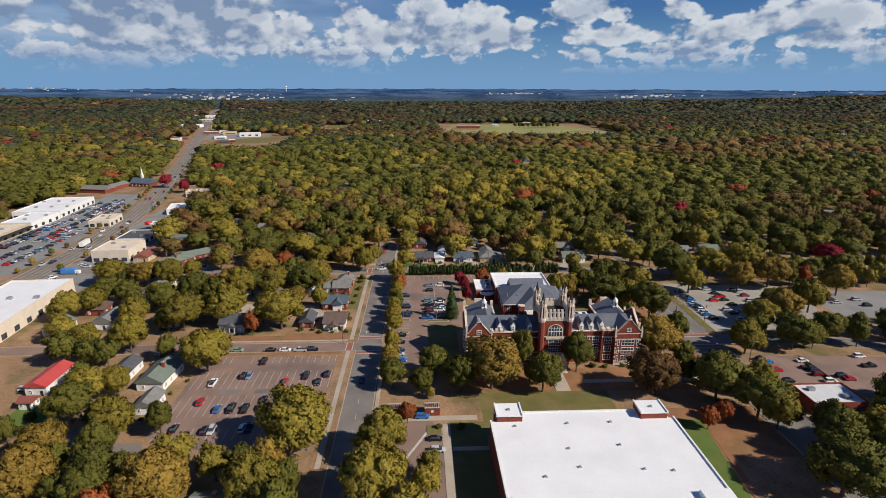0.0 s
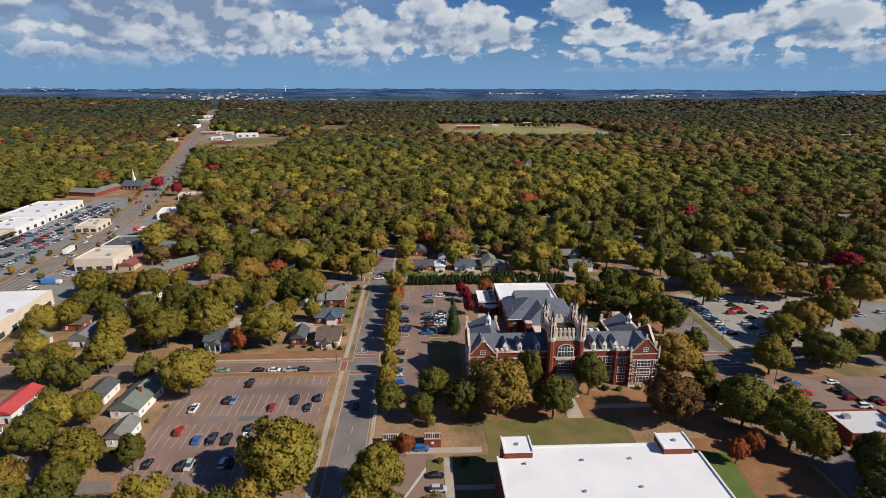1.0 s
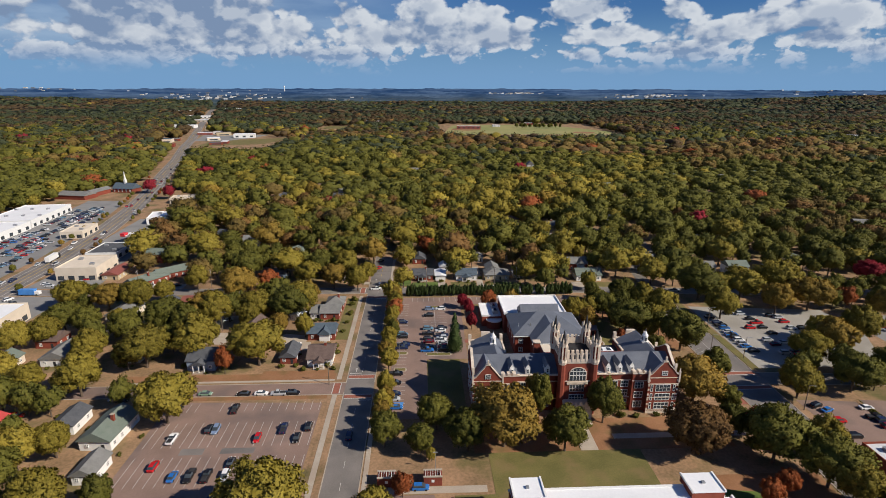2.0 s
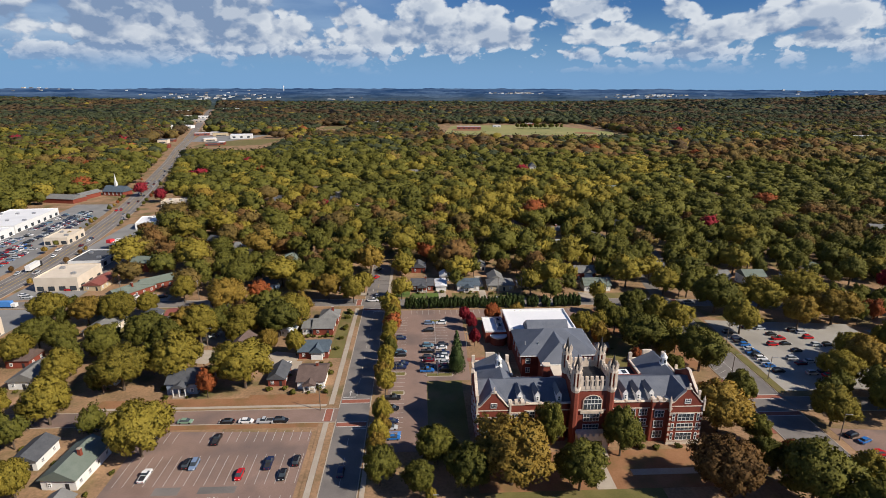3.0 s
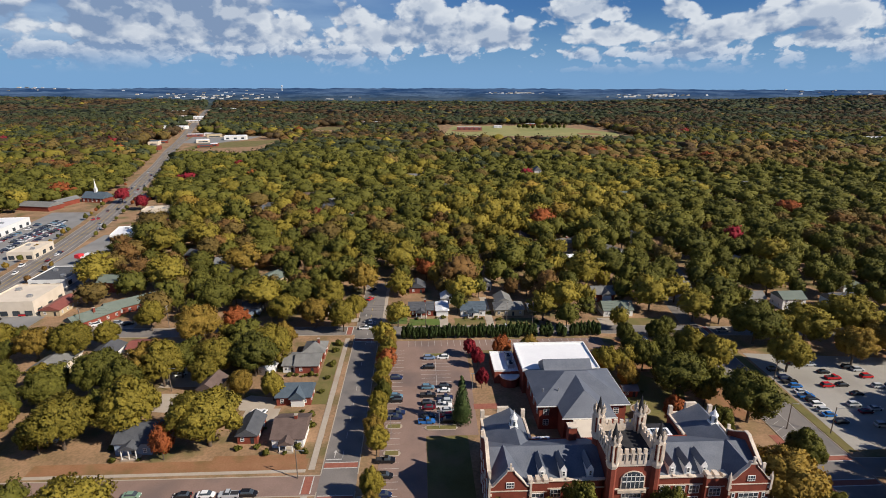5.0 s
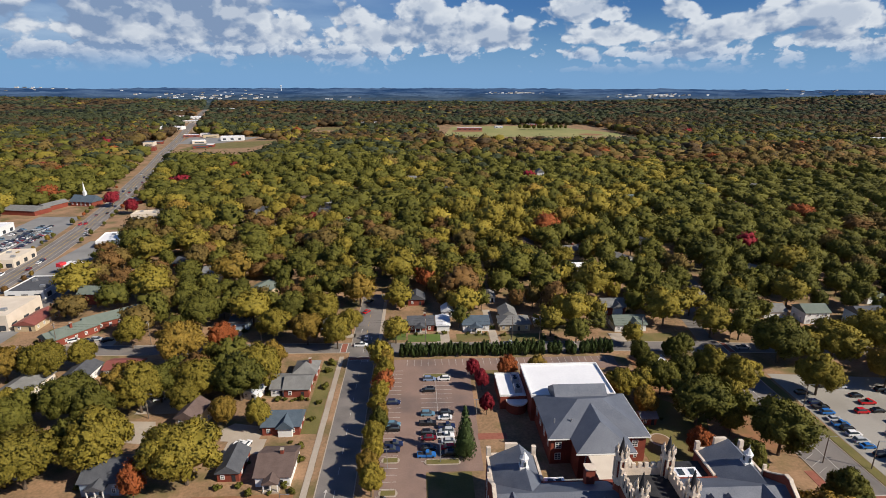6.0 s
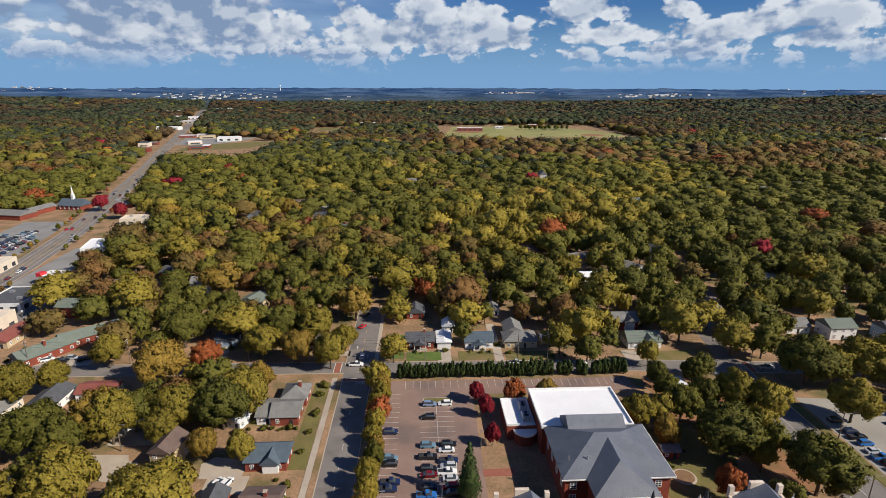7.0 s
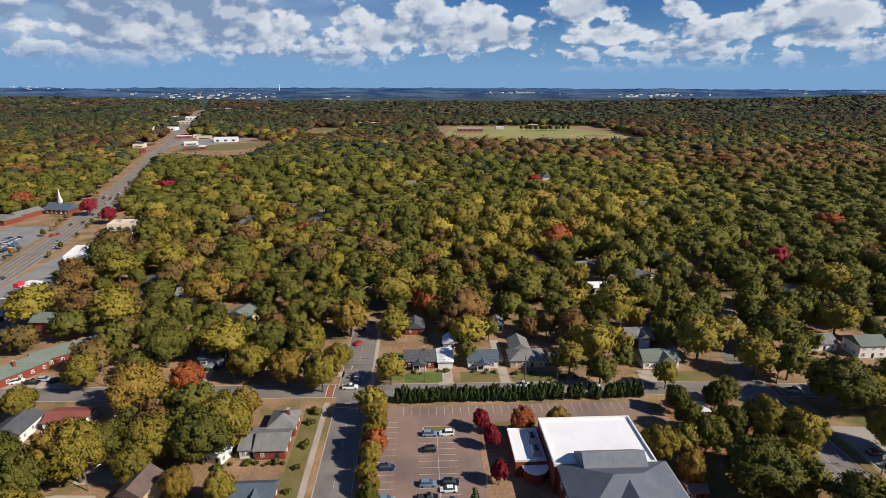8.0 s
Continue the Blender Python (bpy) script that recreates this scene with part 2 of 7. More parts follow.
M = {
    "ground": surface("leaf_litter_and_grass", (0.15, 0.105, 0.055), (0.42, 0.255, 0.15), 0.09, 0.95, fine=1.1, bump=0.1, stain=0.85, stain_col=(0.105, 0.105, 0.035), stain_scale=0.07),
    "asphalt": surface("worn_asphalt", (0.155, 0.142, 0.13), (0.235, 0.212, 0.195), 0.12, 0.85, fine=3.0, stain=0.5, stain_col=(0.085, 0.083, 0.085), stain_scale=0.09),
    "brown_asphalt": surface("brown_weathered_asphalt", (0.19, 0.13, 0.105), (0.29, 0.20, 0.165), 0.1, 0.9, fine=2.5, stain=0.7, stain_col=(0.13, 0.105, 0.098), stain_scale=0.06),
    "grey_lot": surface("pale_grey_lot", (0.19, 0.19, 0.185), (0.28, 0.275, 0.265), 0.08, 0.9, fine=2.0, stain=0.5, stain_col=(0.15, 0.15, 0.15), stain_scale=0.05),
    "tan_lot": surface("tan_gravelly_asphalt", (0.27, 0.255, 0.225), (0.37, 0.35, 0.315), 0.08, 0.9, fine=2.0, stain=0.5, stain_col=(0.22, 0.2, 0.175), stain_scale=0.05),
    "concrete": surface("concrete", (0.34, 0.29, 0.23), (0.46, 0.40, 0.33), 0.3, 0.9, fine=3.0, stain=0.4, stain_col=(0.28, 0.2, 0.14), stain_scale=0.15),
    "clay": surface("red_clay_and_leaves", (0.22, 0.105, 0.05), (0.32, 0.17, 0.09), 0.15, 0.95, fine=2.0, stain=0.6, stain_col=(0.13, 0.11, 0.04), stain_scale=0.12),
    "grass": surface("autumn_grass", (0.10, 0.098, 0.03), (0.195, 0.165, 0.06), 0.12, 0.95, fine=2.5, bump=0.05, stain=0.7, stain_col=(0.22, 0.15, 0.075), stain_scale=0.1),
    "field": surface("pale_sports_turf", (0.2, 0.22, 0.08), (0.33, 0.29, 0.12), 0.01, 0.95, fine=0.08, stain=0.6, stain_col=(0.16, 0.2, 0.06), stain_scale=0.008),
    "lawn": surface("green_lawn", (0.075, 0.125, 0.025), (0.12, 0.17, 0.04), 0.2, 0.95, fine=3.0, stain=0.5, stain_col=(0.15, 0.14, 0.05), stain_scale=0.15),
    "paint": surface("road_paint", (0.36, 0.34, 0.32), (0.62, 0.6, 0.56), 0.8, 0.8),
    "yellow": surface("yellow_road_paint", (0.5, 0.33, 0.06), (0.6, 0.42, 0.1), 0.8, 0.8),
    "brick_paver": surface("red_brick_paving", (0.23, 0.08, 0.055), (0.33, 0.13, 0.09), 0.7, 0.9, fine=5.0),
    "brick": surface("red_brick", (0.175, 0.042, 0.027), (0.275, 0.07, 0.044), 0.35, 0.9, fine=4.0, stain=0.4, stain_col=(0.12, 0.035, 0.025), stain_scale=0.25),
    "limestone": surface("limestone", (0.55, 0.46, 0.37), (0.74, 0.64, 0.53), 0.6, 0.85, fine=4.0, stain=0.45, stain_col=(0.3, 0.25, 0.2), stain_scale=0.4),
    "slate": surface("blue_grey_slate", (0.078, 0.092, 0.12), (0.15, 0.166, 0.2), 0.3, 0.6, fine=3.0, stain=0.35, stain_col=(0.06, 0.07, 0.09), stain_scale=0.15),
    "white_roof": surface("white_roof_membrane", (0.72, 0.73, 0.75), (0.82, 0.83, 0.84), 0.12, 0.6, fine=1.5, stain=0.16, stain_col=(0.55, 0.55, 0.55), stain_scale=0.08),
    "white_paint": surface("white_paint", (0.68, 0.68, 0.66), (0.8, 0.8, 0.78), 0.8, 0.6),
    "cream": surface("cream_stucco", (0.58, 0.50, 0.40), (0.7, 0.62, 0.51), 0.25, 0.85),
    "tan_siding": surface("tan_siding", (0.44, 0.35, 0.22), (0.54, 0.44, 0.29), 0.5, 0.8),
    "pale_siding": surface("pale_grey_siding", (0.5, 0.52, 0.54), (0.62, 0.64, 0.66), 0.5, 0.8),
    "blue_siding": surface("blue_grey_siding", (0.2, 0.27, 0.36), (0.28, 0.35, 0.44), 0.5, 0.8),
    "grey_shingle": surface("grey_shingles", (0.15, 0.15, 0.145), (0.23, 0.23, 0.22), 0.5, 0.9, fine=4.0, stain=0.4, stain_col=(0.12, 0.12, 0.11), stain_scale=0.3),
    "dark_shingle": surface("dark_shingles", (0.06, 0.065, 0.075), (0.11, 0.115, 0.125), 0.5, 0.9, fine=4.0),
    "green_shingle": surface("grey_green_shingles", (0.12, 0.15, 0.125), (0.18, 0.21, 0.18), 0.4, 0.9, fine=4.0, stain=0.3, stain_col=(0.1, 0.12, 0.1), stain_scale=0.2),
    "brown_shingle": surface("brown_shingles", (0.1, 0.07, 0.06), (0.16, 0.115, 0.1), 0.5, 0.9, fine=4.0),
    "teal_shingle": surface("slate_blue_shingles", (0.06, 0.085, 0.11), (0.1, 0.13, 0.16), 0.5, 0.9, fine=4.0),
    "red_metal": surface("red_metal_roof", (0.42, 0.05, 0.05), (0.52, 0.085, 0.08), 0.3, 0.55, fine=2.0),
    "brown_metal": surface("brown_red_metal_roof", (0.2, 0.06, 0.045), (0.27, 0.09, 0.07), 0.3, 0.6, fine=2.0),
    "glass": surface("window_glass", (0.03, 0.04, 0.05), (0.07, 0.085, 0.1), 0.3, 0.08),
    "dark": surface("dark_deck", (0.02, 0.02, 0.022), (0.045, 0.045, 0.05), 0.5, 0.9),
    "grey_metal": surface("grey_metal", (0.32, 0.33, 0.34), (0.45, 0.46, 0.47), 1.0, 0.5, 0.6),
    "bark": surface("bark", (0.07, 0.05, 0.035), (0.15, 0.115, 0.085), 1.0, 0.95, fine=5.0, bump=0.05),
    "wood_pole": surface("weathered_pole_wood", (0.12, 0.095, 0.075), (0.19, 0.15, 0.12), 1.0, 0.9),
    "rubber": surface("tyre_rubber", (0.015, 0.015, 0.015), (0.03, 0.03, 0.03), 2.0, 0.8),
    "mulch": surface("brown_mulch", (0.16, 0.09, 0.05), (0.25, 0.16, 0.09), 0.5, 0.95),
    "red_sign": surface("red_sign_panel", (0.55, 0.02, 0.03), (0.65, 0.04, 0.05), 0.5, 0.5),
    "blue_panel": surface("blue_panel", (0.05, 0.2, 0.55), (0.08, 0.28, 0.65), 0.5, 0.5),
}
LEAF = {
    key: surface(name, low, high, 0.35, 0.7, fine=1.6, bump=0.4, leaf=0.08, piece=0.42, each=0.3)
    for key, name, low, high in (
        ("g", "dark_green_leaves", (0.031, 0.039, 0.008), (0.18, 0.165, 0.028)),
        ("o", "olive_leaves", (0.055, 0.052, 0.008), (0.345, 0.27, 0.042)),
        ("l", "yellow_green_leaves", (0.088, 0.08, 0.011), (0.405, 0.31, 0.05)),
        ("y", "gold_brown_leaves", (0.085, 0.06, 0.011), (0.42, 0.275, 0.052)),
        ("b", "brown_leaves", (0.055, 0.031, 0.012), (0.259, 0.143, 0.046)),
        ("h", "olive_brown_leaves", (0.044, 0.034, 0.011), (0.24, 0.165, 0.046)),
        ("r", "rust_leaves", (0.165, 0.044, 0.015), (0.396, 0.121, 0.039)),
        ("c", "crimson_leaves", (0.132, 0.009, 0.015), (0.33, 0.031, 0.046)),
        ("p", "dark_conifer_needles", (0.024, 0.046, 0.015), (0.088, 0.116, 0.033)),
        # two far-woods leaf colours, darker and duller with distance haze painted in
        ("G", "hazed_green_leaves", (0.024, 0.034, 0.018), (0.075, 0.085, 0.038)),
        ("H", "hazed_brown_leaves", (0.035, 0.027, 0.015), (0.115, 0.074, 0.033)))
}
for key, low, high in (("k", (0.01, 0.01, 0.012), (0.02, 0.02, 0.022)), ("w", (0.72, 0.72, 0.72), (0.8, 0.8, 0.8)), ("s", (0.4, 0.42, 0.44), (0.5, 0.52, 0.54)),
                       ("n", (0.012, 0.02, 0.06), (0.02, 0.032, 0.085)), ("b", (0.02, 0.12, 0.38), (0.035, 0.17, 0.48)), ("r", (0.42, 0.01, 0.015), (0.5, 0.02, 0.025)),
                       ("m", (0.12, 0.008, 0.015), (0.17, 0.014, 0.022)), ("t", (0.1, 0.2, 0.28), (0.14, 0.25, 0.33)), ("g", (0.18, 0.28, 0.2), (0.22, 0.33, 0.25)), ("u", (0.16, 0.22, 0.34), (0.2, 0.27, 0.4))):
    M["car_" + key] = surface("car_paint_" + key, low, high, 0.5, 0.25)


# ---- mesh building ----
class Mb:
    """Gathers faces of one mesh."""

    def __init__(self):
        self.v, self.f, self.m = [], [], []

    def add(self, pts, faces, m=0):
        n = len(self.v)
        self.v += [tuple(p) for p in pts]
        self.f += [tuple(n + i for i in f) for f in faces]
        self.m += [m] * len(faces)
        return self

    def box(self, x0, y0, z0, x1, y1, z1, m=0):
        p = [(x, y, z) for z in (z0, z1) for x, y in ((x0, y0), (x1, y0), (x1, y1), (x0, y1))]
        return self.add(p, [(3, 2, 1, 0), (4, 5, 6, 7), (0, 1, 5, 4), (1, 2, 6, 5), (2, 3, 7, 6), (3, 0, 4, 7)], m)

    def prism(self, poly, z0, z1, m=0):
        n = len(poly)
        p = [(x, y, z0) for x, y in poly] + [(x, y, z1) for x, y in poly]
        return self.add(p, [tuple(range(n - 1, -1, -1)), tuple(range(n, 2 * n))] + [(i, (i + 1) % n, n + (i + 1) % n, n + i) for i in range(n)], m)

    def cyl(self, x, y, z0, z1, r0, r1=None, n=8, m=0, turn=0.0):
        r1 = r0 if r1 is None else r1
        ring = [(math.cos(turn + 2 * math.pi * i / n), math.sin(turn + 2 * math.pi * i / n)) for i in range(n)]
        p = [(x + r0 * c, y + r0 * s, z0) for c, s in ring] + [(x + r1 * c, y + r1 * s, z1) for c, s in ring]
        return self.add(p, [tuple(range(n - 1, -1, -1)), tuple(range(n, 2 * n))] + [(i, (i + 1) % n, n + (i + 1) % n, n + i) for i in range(n)], m)

    def gable(self, x0, y0, x1, y1, z0, z1, axis="x", over=0.4, th=0.22, m=0):
        """A pitched roof with eaves, a solid under its slopes."""
        x0, y0, x1, y1 = x0 - over, y0 - over, x1 + over, y1 + over
        if axis == "x":
            c = (y0 + y1) / 2
            sec = [(y0, z0 - th), (y1, z0 - th), (y1, z0), (c, z1), (y0, z0)]
            p = [(x0, a, b) for a, b in sec] + [(x1, a, b) for a, b in sec]
        else:
            c = (x0 + x1) / 2
            sec = [(x1, z0 - th), (x0, z0 - th), (x0, z0), (c, z1), (x1, z0)]
            p = [(a, y0, b) for a, b in sec] + [(a, y1, b) for a, b in sec]
        return self.add(p, [(4, 3, 2, 1, 0), (5, 6, 7, 8, 9)] + [(i, (i + 1) % 5, 5 + (i + 1) % 5, 5 + i) for i in range(5)], m)

    def hip(self, x0, y0, x1, y1, z0, z1, over=0.5, th=0.25, m=0, run=None):
        x0, y0, x1, y1 = x0 - over, y0 - over, x1 + over, y1 + over
        w, d = x1 - x0, y1 - y0
        cx, cy = (x0 + x1) / 2, (y0 + y1) / 2
        r = run if run is not None else min(w, d) / 2
        a, b = ((x0 + r, cy), (x1 - r, cy)) if w >= d else ((cx, y0 + r), (cx, y1 - r))
        p = [(x0, y0, z0 - th), (x1, y0, z0 - th), (x1, y1, z0 - th), (x0, y1, z0 - th), (x0, y0, z0), (x1, y0, z0), (x1, y1, z0), (x0, y1, z0), (*a, z1), (*b, z1)]
        f = [(3, 2, 1, 0), (0, 1, 5, 4), (1, 2, 6, 5), (2, 3, 7, 6), (3, 0, 4, 7)]
        f += [(4, 5, 9, 8), (5, 6, 9), (6, 7, 8, 9), (7, 4, 8)] if w >= d else [(4, 5, 8), (5, 6, 9, 8), (6, 7, 9), (7, 4, 8, 9)]
        return self.add(p, f, m)

    def gable_wall(self, x0, x1, y, t, z0, z1, m=0, axis="x"):
        """A triangle of wall of thickness t that closes a gable."""
        c = (x0 + x1) / 2
        tri = [(x0, z0), (x1, z0), (c, z1)]
        p = [(a, y, b) for a, b in tri] + [(a, y + t, b) for a, b in tri]
        if axis == "y":
            p = [(q[1], q[0], q[2]) for q in p]
        return self.add(p, [(0, 1, 2), (5, 4, 3), (0, 3, 4, 1), (1, 4, 5, 2), (2, 5, 3, 0)], m)

    def strip(self, pts, width, z, th=0.04, m=0):
        """A ribbon of road along points."""
        P = [Vector((x, y)) for x, y in pts]
        lr = []
        for i, p in enumerate(P):
            d = (P[min(i + 1, len(P) - 1)] - P[max(i - 1, 0)]).normalized()
            nrm = Vector((-d.y, d.x)) * width / 2
            lr.append((p + nrm, p - nrm))
        v = [(a.x, a.y, z) for a, b in lr] + [(b.x, b.y, z) for a, b in lr]
        n = len(P)
        return self.add(v, [(i, n + i, n + i + 1, i + 1) for i in range(n - 1)], m)

    def lattice(self, xs, zs, open_x, open_z, y0, y1, m=0):
        """A frame with openings, in one piece: cells (i, k) with i in open_x and k in open_z are open."""
        nx, nz = len(xs), len(zs)
        v = [(x, y, z) for y in (y0, y1) for z in zs for x in xs]
        at = lambda s, k, i: s * nx * nz + k * nx + i
        solid = lambda k, i: 0 <= i < nx - 1 and 0 <= k < nz - 1 and not (i in open_x and k in open_z)
        f = []
        for k in range(nz - 1):
            for i in range(nx - 1):
                if not solid(k, i):
                    continue
                f += [(at(0, k, i), at(0, k, i + 1), at(0, k + 1, i + 1), at(0, k + 1, i)), (at(1, k + 1, i), at(1, k + 1, i + 1), at(1, k, i + 1), at(1, k, i))]
                for dk, di, (a, b) in ((0, -1, ((k + 1, i), (k, i))), (0, 1, ((k, i + 1), (k + 1, i + 1))), (-1, 0, ((k, i), (k, i + 1))), (1, 0, ((k + 1, i + 1), (k + 1, i)))):
                    if not solid(k + dk, i + di):
                        f.append((at(0, *b), at(0, *a), at(1, *a), at(1, *b)))
        return self.add(v, f, m)

    def mesh(self, name, mats):
        me = bpy.data.meshes.new(name)
        me.from_pydata(self.v, [], self.f)
        for mat in mats if isinstance(mats, (list, tuple)) else [mats]:
            me.materials.append(mat)
        if any(self.m):
            me.polygons.foreach_set("material_index", self.m)
        me.update()
        return me


def thing(name, x=0, y=0, z=0, turn=0, label="", category="", group="", kind=""):
    ob = new(name)
    ob.matrix_world = pose(x, y, z, 0, 0, turn)
    return tagged(ob, label, category, group, kind)


def part(name, mb, mats, parent, label="", at=None):
    ob = new(name, mb if isinstance(mb, bpy.types.Mesh) else mb.mesh(name, mats))
    ob.parent = parent
    if at is not None:
        ob.matrix_basis = at
    if label:
        ob["label"] = label
    return ob


def structure(name, mb, mats, label="", category=""):
    return tagged(new(name, mb.mesh(name, mats)), label, category, "", "structure")


WIN = {}


def window(parent, x, y, z, w, h, turn=0, frame_mat="white_paint", rows=2, cols=2, depth=0.16, name="window"):
    """A window with its frame and glazing bars, and its pane, set on a wall that faces turn (0: -y, 90: +x, 180: +y, 270: -x)."""
    key = (round(w, 2), round(h, 2), frame_mat, rows, cols)
    if key not in WIN:
        t, k = 0.13, 0.045
        xs, zs, open_x, open_z = [-w / 2], [0.0], [], []
        for n, lo, hi, arr, gaps in ((cols, -w / 2, w / 2, xs, open_x), (rows, 0.0, h, zs, open_z)):
            for i in range(n):
                a = lo + (hi - lo) * i / n + (t if i == 0 else k)
                b = lo + (hi - lo) * (i + 1) / n - (t if i == n - 1 else k)
                gaps.append(len(arr))
                arr += [a, b]
            arr.append(hi)
        fr = Mb().lattice(xs, zs, open_x, open_z, -depth, 0.02)
        pane = Mb().box(-w / 2 + t * 0.5, -depth + 0.07, t * 0.5, w / 2 - t * 0.5, -depth + 0.1, h - t * 0.5)
        WIN[key] = (fr.mesh("window", M[frame_mat]), pane.mesh("pane", M["glass"]))
    fr, pane = WIN[key]
    ob = part(name, fr, None, parent, at=pose(x, y, z, 0, 0, turn))
    part("pane", pane, None, ob)
    return ob

# ---- ground, roads, lots ----
structure("ground", Mb().add([(-5600, -1500, 0), (5600, -1500, 0), (5600, 5600, 0), (-5600, 5600, 0)], [(0, 1, 2, 3)]), M["ground"], "ground of leaf litter, red clay and dry grass", "ground")
HIGHWAY = [(-262, -300), (-236, 100), (-226, 230), (-222, 300), (-226, 366), (-236, 430), (-252, 505), (-280, 605), (-308, 690), (-353, 835), (-410, 1000), (-453, 1140), (-570, 1490), (-818, 2236), (-1400, 4000)]


def road(name, pts, width, z, label, mat="asphalt", kerb=True):
    ob = structure(name, Mb().strip(pts, width, z), M[mat], label, "road")
    if kerb:
        for side in (-1, 1):
            off = []
            P = [Vector(p) for p in pts]
            for i, p in enumerate(P):
                d = (P[min(i + 1, len(P) - 1)] - P[max(i - 1, 0)]).normalized()
                off.append((p.x - side * d.y * (width / 2 + 0.12), p.y + side * d.x * (width / 2 + 0.12)))
            k = Mb()
            for (ax, ay), (bx, by) in zip(off, off[1:]):
                d = (Vector((bx, by)) - Vector((ax, ay))).normalized() * 0.14
                k.prism([(ax + d.y, ay - d.x), (bx + d.y, by - d.x), (bx - d.y, by + d.x), (ax - d.y, ay + d.x)], 0, 0.15)
            part("kerb", k, M["concrete"], ob, "pale concrete kerb")
    return ob


main_street = road("road_main", [(-22.2, -200), (-22.2, 203)], 10.2, 0.05, "worn grey asphalt street with concrete kerbs")
main_north = road("road_main_north", [(-22.2, 209.6), (-22.2, 295.5)], 10.2, 0.05, "worn grey asphalt street beside a row of trees")
road("road_north", [(-22.2, 304.5), (-22.2, 362)], 11.0, 0.05, "grey asphalt street ending among trees")
side_street = road("road_side", [(-252, 209), (-180, 206.5), (-110, 206), (-27.4, 205.6)], 7.6, 0.045, "brown-grey asphalt side street with parked cars", "brown_asphalt")
cross_street = road("road_cross", [(-225, 306), (-180, 305), (-90, 303.5), (-27.5, 302.5)], 8.4, 0.045, "grey asphalt cross street behind a hedge")
road("road_cross_east", [(-17, 302), (76, 300.2), (112, 298)], 8.4, 0.045, "grey asphalt cross street behind a hedge")
road("road_cross_far", [(128.5, 296.5), (220, 291), (420, 278)], 8.4, 0.045, "grey asphalt cross street leading into woods")
structure("road_junction", Mb().box(-27.4, 203, 0, -17, 209.6, 0.05).box(-27.6, 295.5, 0, -16.9, 304.6, 0.05), M["asphalt"], "asphalt junctions of the street", "road")
road("road_east", [(120.5, -100), (120.5, 203)], 14.5, 0.05, "wide grey asphalt street with angled stalls")
structure("road_junction_wide", Mb().box(113.2, 203, 0, 127.8, 210.5, 0.05).box(112.4, 292, 0, 128.3, 303, 0.05), M["asphalt"], "asphalt junctions of the wide street", "road")
road("road_east_north", [(120.5, 210.5), (120.3, 292)], 14.5, 0.05, "wide grey asphalt street with angled stalls")
road("road_lane_east", [(128, 206.5), (170, 204), (230, 190), (420, 150)], 8.0, 0.045, "grey asphalt lane between parking lots")
road("road_drive_north", [(124, 303), (128, 330), (150, 362), (160, 420)], 7.0, 0.04, "asphalt lane curving into woods", kerb=False)
road("road_lane_wood", [(-131, 540), (-110, 505), (-100, 470)], 6.0, 0.04, "narrow lane among trees", kerb=False)
highway = road("road_highway", HIGHWAY, 17.0, 0.05, "wide five-lane grey asphalt highway")

lines = Mb()
for y in range(100, 300, 9):
    if not 200 < y < 212:
        lines.box(-22.27, y, 0.05, -22.13, y + 3, 0.06, 0)
for y in range(306, 360, 9):
    lines.box(-22.27, y, 0.05, -22.13, y + 4, 0.06, 1)
for x, y in ((-24.6, 309.5), (-24.6, 317), (-19.8, 309.5), (-19.8, 290.2), (-24.6, 217)):
    lines.box(x - 0.12, y, 0.05, x + 0.12, y + 2.2, 0.06).add([(x - 0.6, y + 2.2, 0.06), (x + 0.6, y + 2.2, 0.06), (x, y + 3.4, 0.06)], [(0, 1, 2)])
lines.box(-26.9, 306.2, 0.05, -22.4, 306.7, 0.06).box(-22.0, 290.8, 0.05, -17.4, 291.3, 0.06).box(-26.9, 216.0, 0.05, -22.4, 216.4, 0.06).box(-22.0, 197.6, 0.05, -17.4, 198.0, 0.06)
part("lane_marking", lines, [M["paint"], M["yellow"]], main_street, "faded painted lane line")
hl = Mb()
for off, mat in ((-1.7, 1), (1.7, 1), (-5.1, 0), (5.1, 0)):
    P = [Vector(p) for p in HIGHWAY[2:13]]
    L = []
    for i, p in enumerate(P):
        d = (P[min(i + 1, len(P) - 1)] - P[max(i - 1, 0)]).normalized()
        L.append((p.x - d.y * off, p.y + d.x * off))
    hl.strip(L, 0.3, 0.062, m=mat)
part("lane_marking", hl, [M["paint"], M["yellow"]], highway, "painted highway lane line")


def crosswalk(x0, y0, x1, y1, along):
    """A brick-red crossing edged in white."""
    ob = structure("crosswalk", Mb().box(x0, y0, 0.05, x1, y1, 0.062), M["brick_paver"], "red brick crosswalk edged with white lines", "crosswalk")
    e = Mb()
    if along == "x":
        e.box(x0, y0 - 0.35, 0.05, x1, y0 - 0.05, 0.066).box(x0, y1 + 0.05, 0.05, x1, y1 + 0.35, 0.066)
    else:
        e.box(x0 - 0.35, y0, 0.05, x0 - 0.05, y1, 0.066).box(x1 + 0.05, y0, 0.05, x1 + 0.35, y1, 0.066)
    part("edge_line", e, M["paint"], ob, "white painted line")


crosswalk(-27, 199.3, -17.4, 201.3, "x")
crosswalk(-27, 212.6, -17.4, 214.6, "x")
crosswalk(-31.5, 202.4, -29.3, 209.2, "y")
crosswalk(-27, 292.2, -17.4, 294.2, "x")
crosswalk(-31.5, 298.8, -29.3, 306.4, "y")
crosswalk(113.6, 209.6, 127.4, 211.6, "x")
crosswalk(113.6, 199.5, 127.4, 201.5, "x")
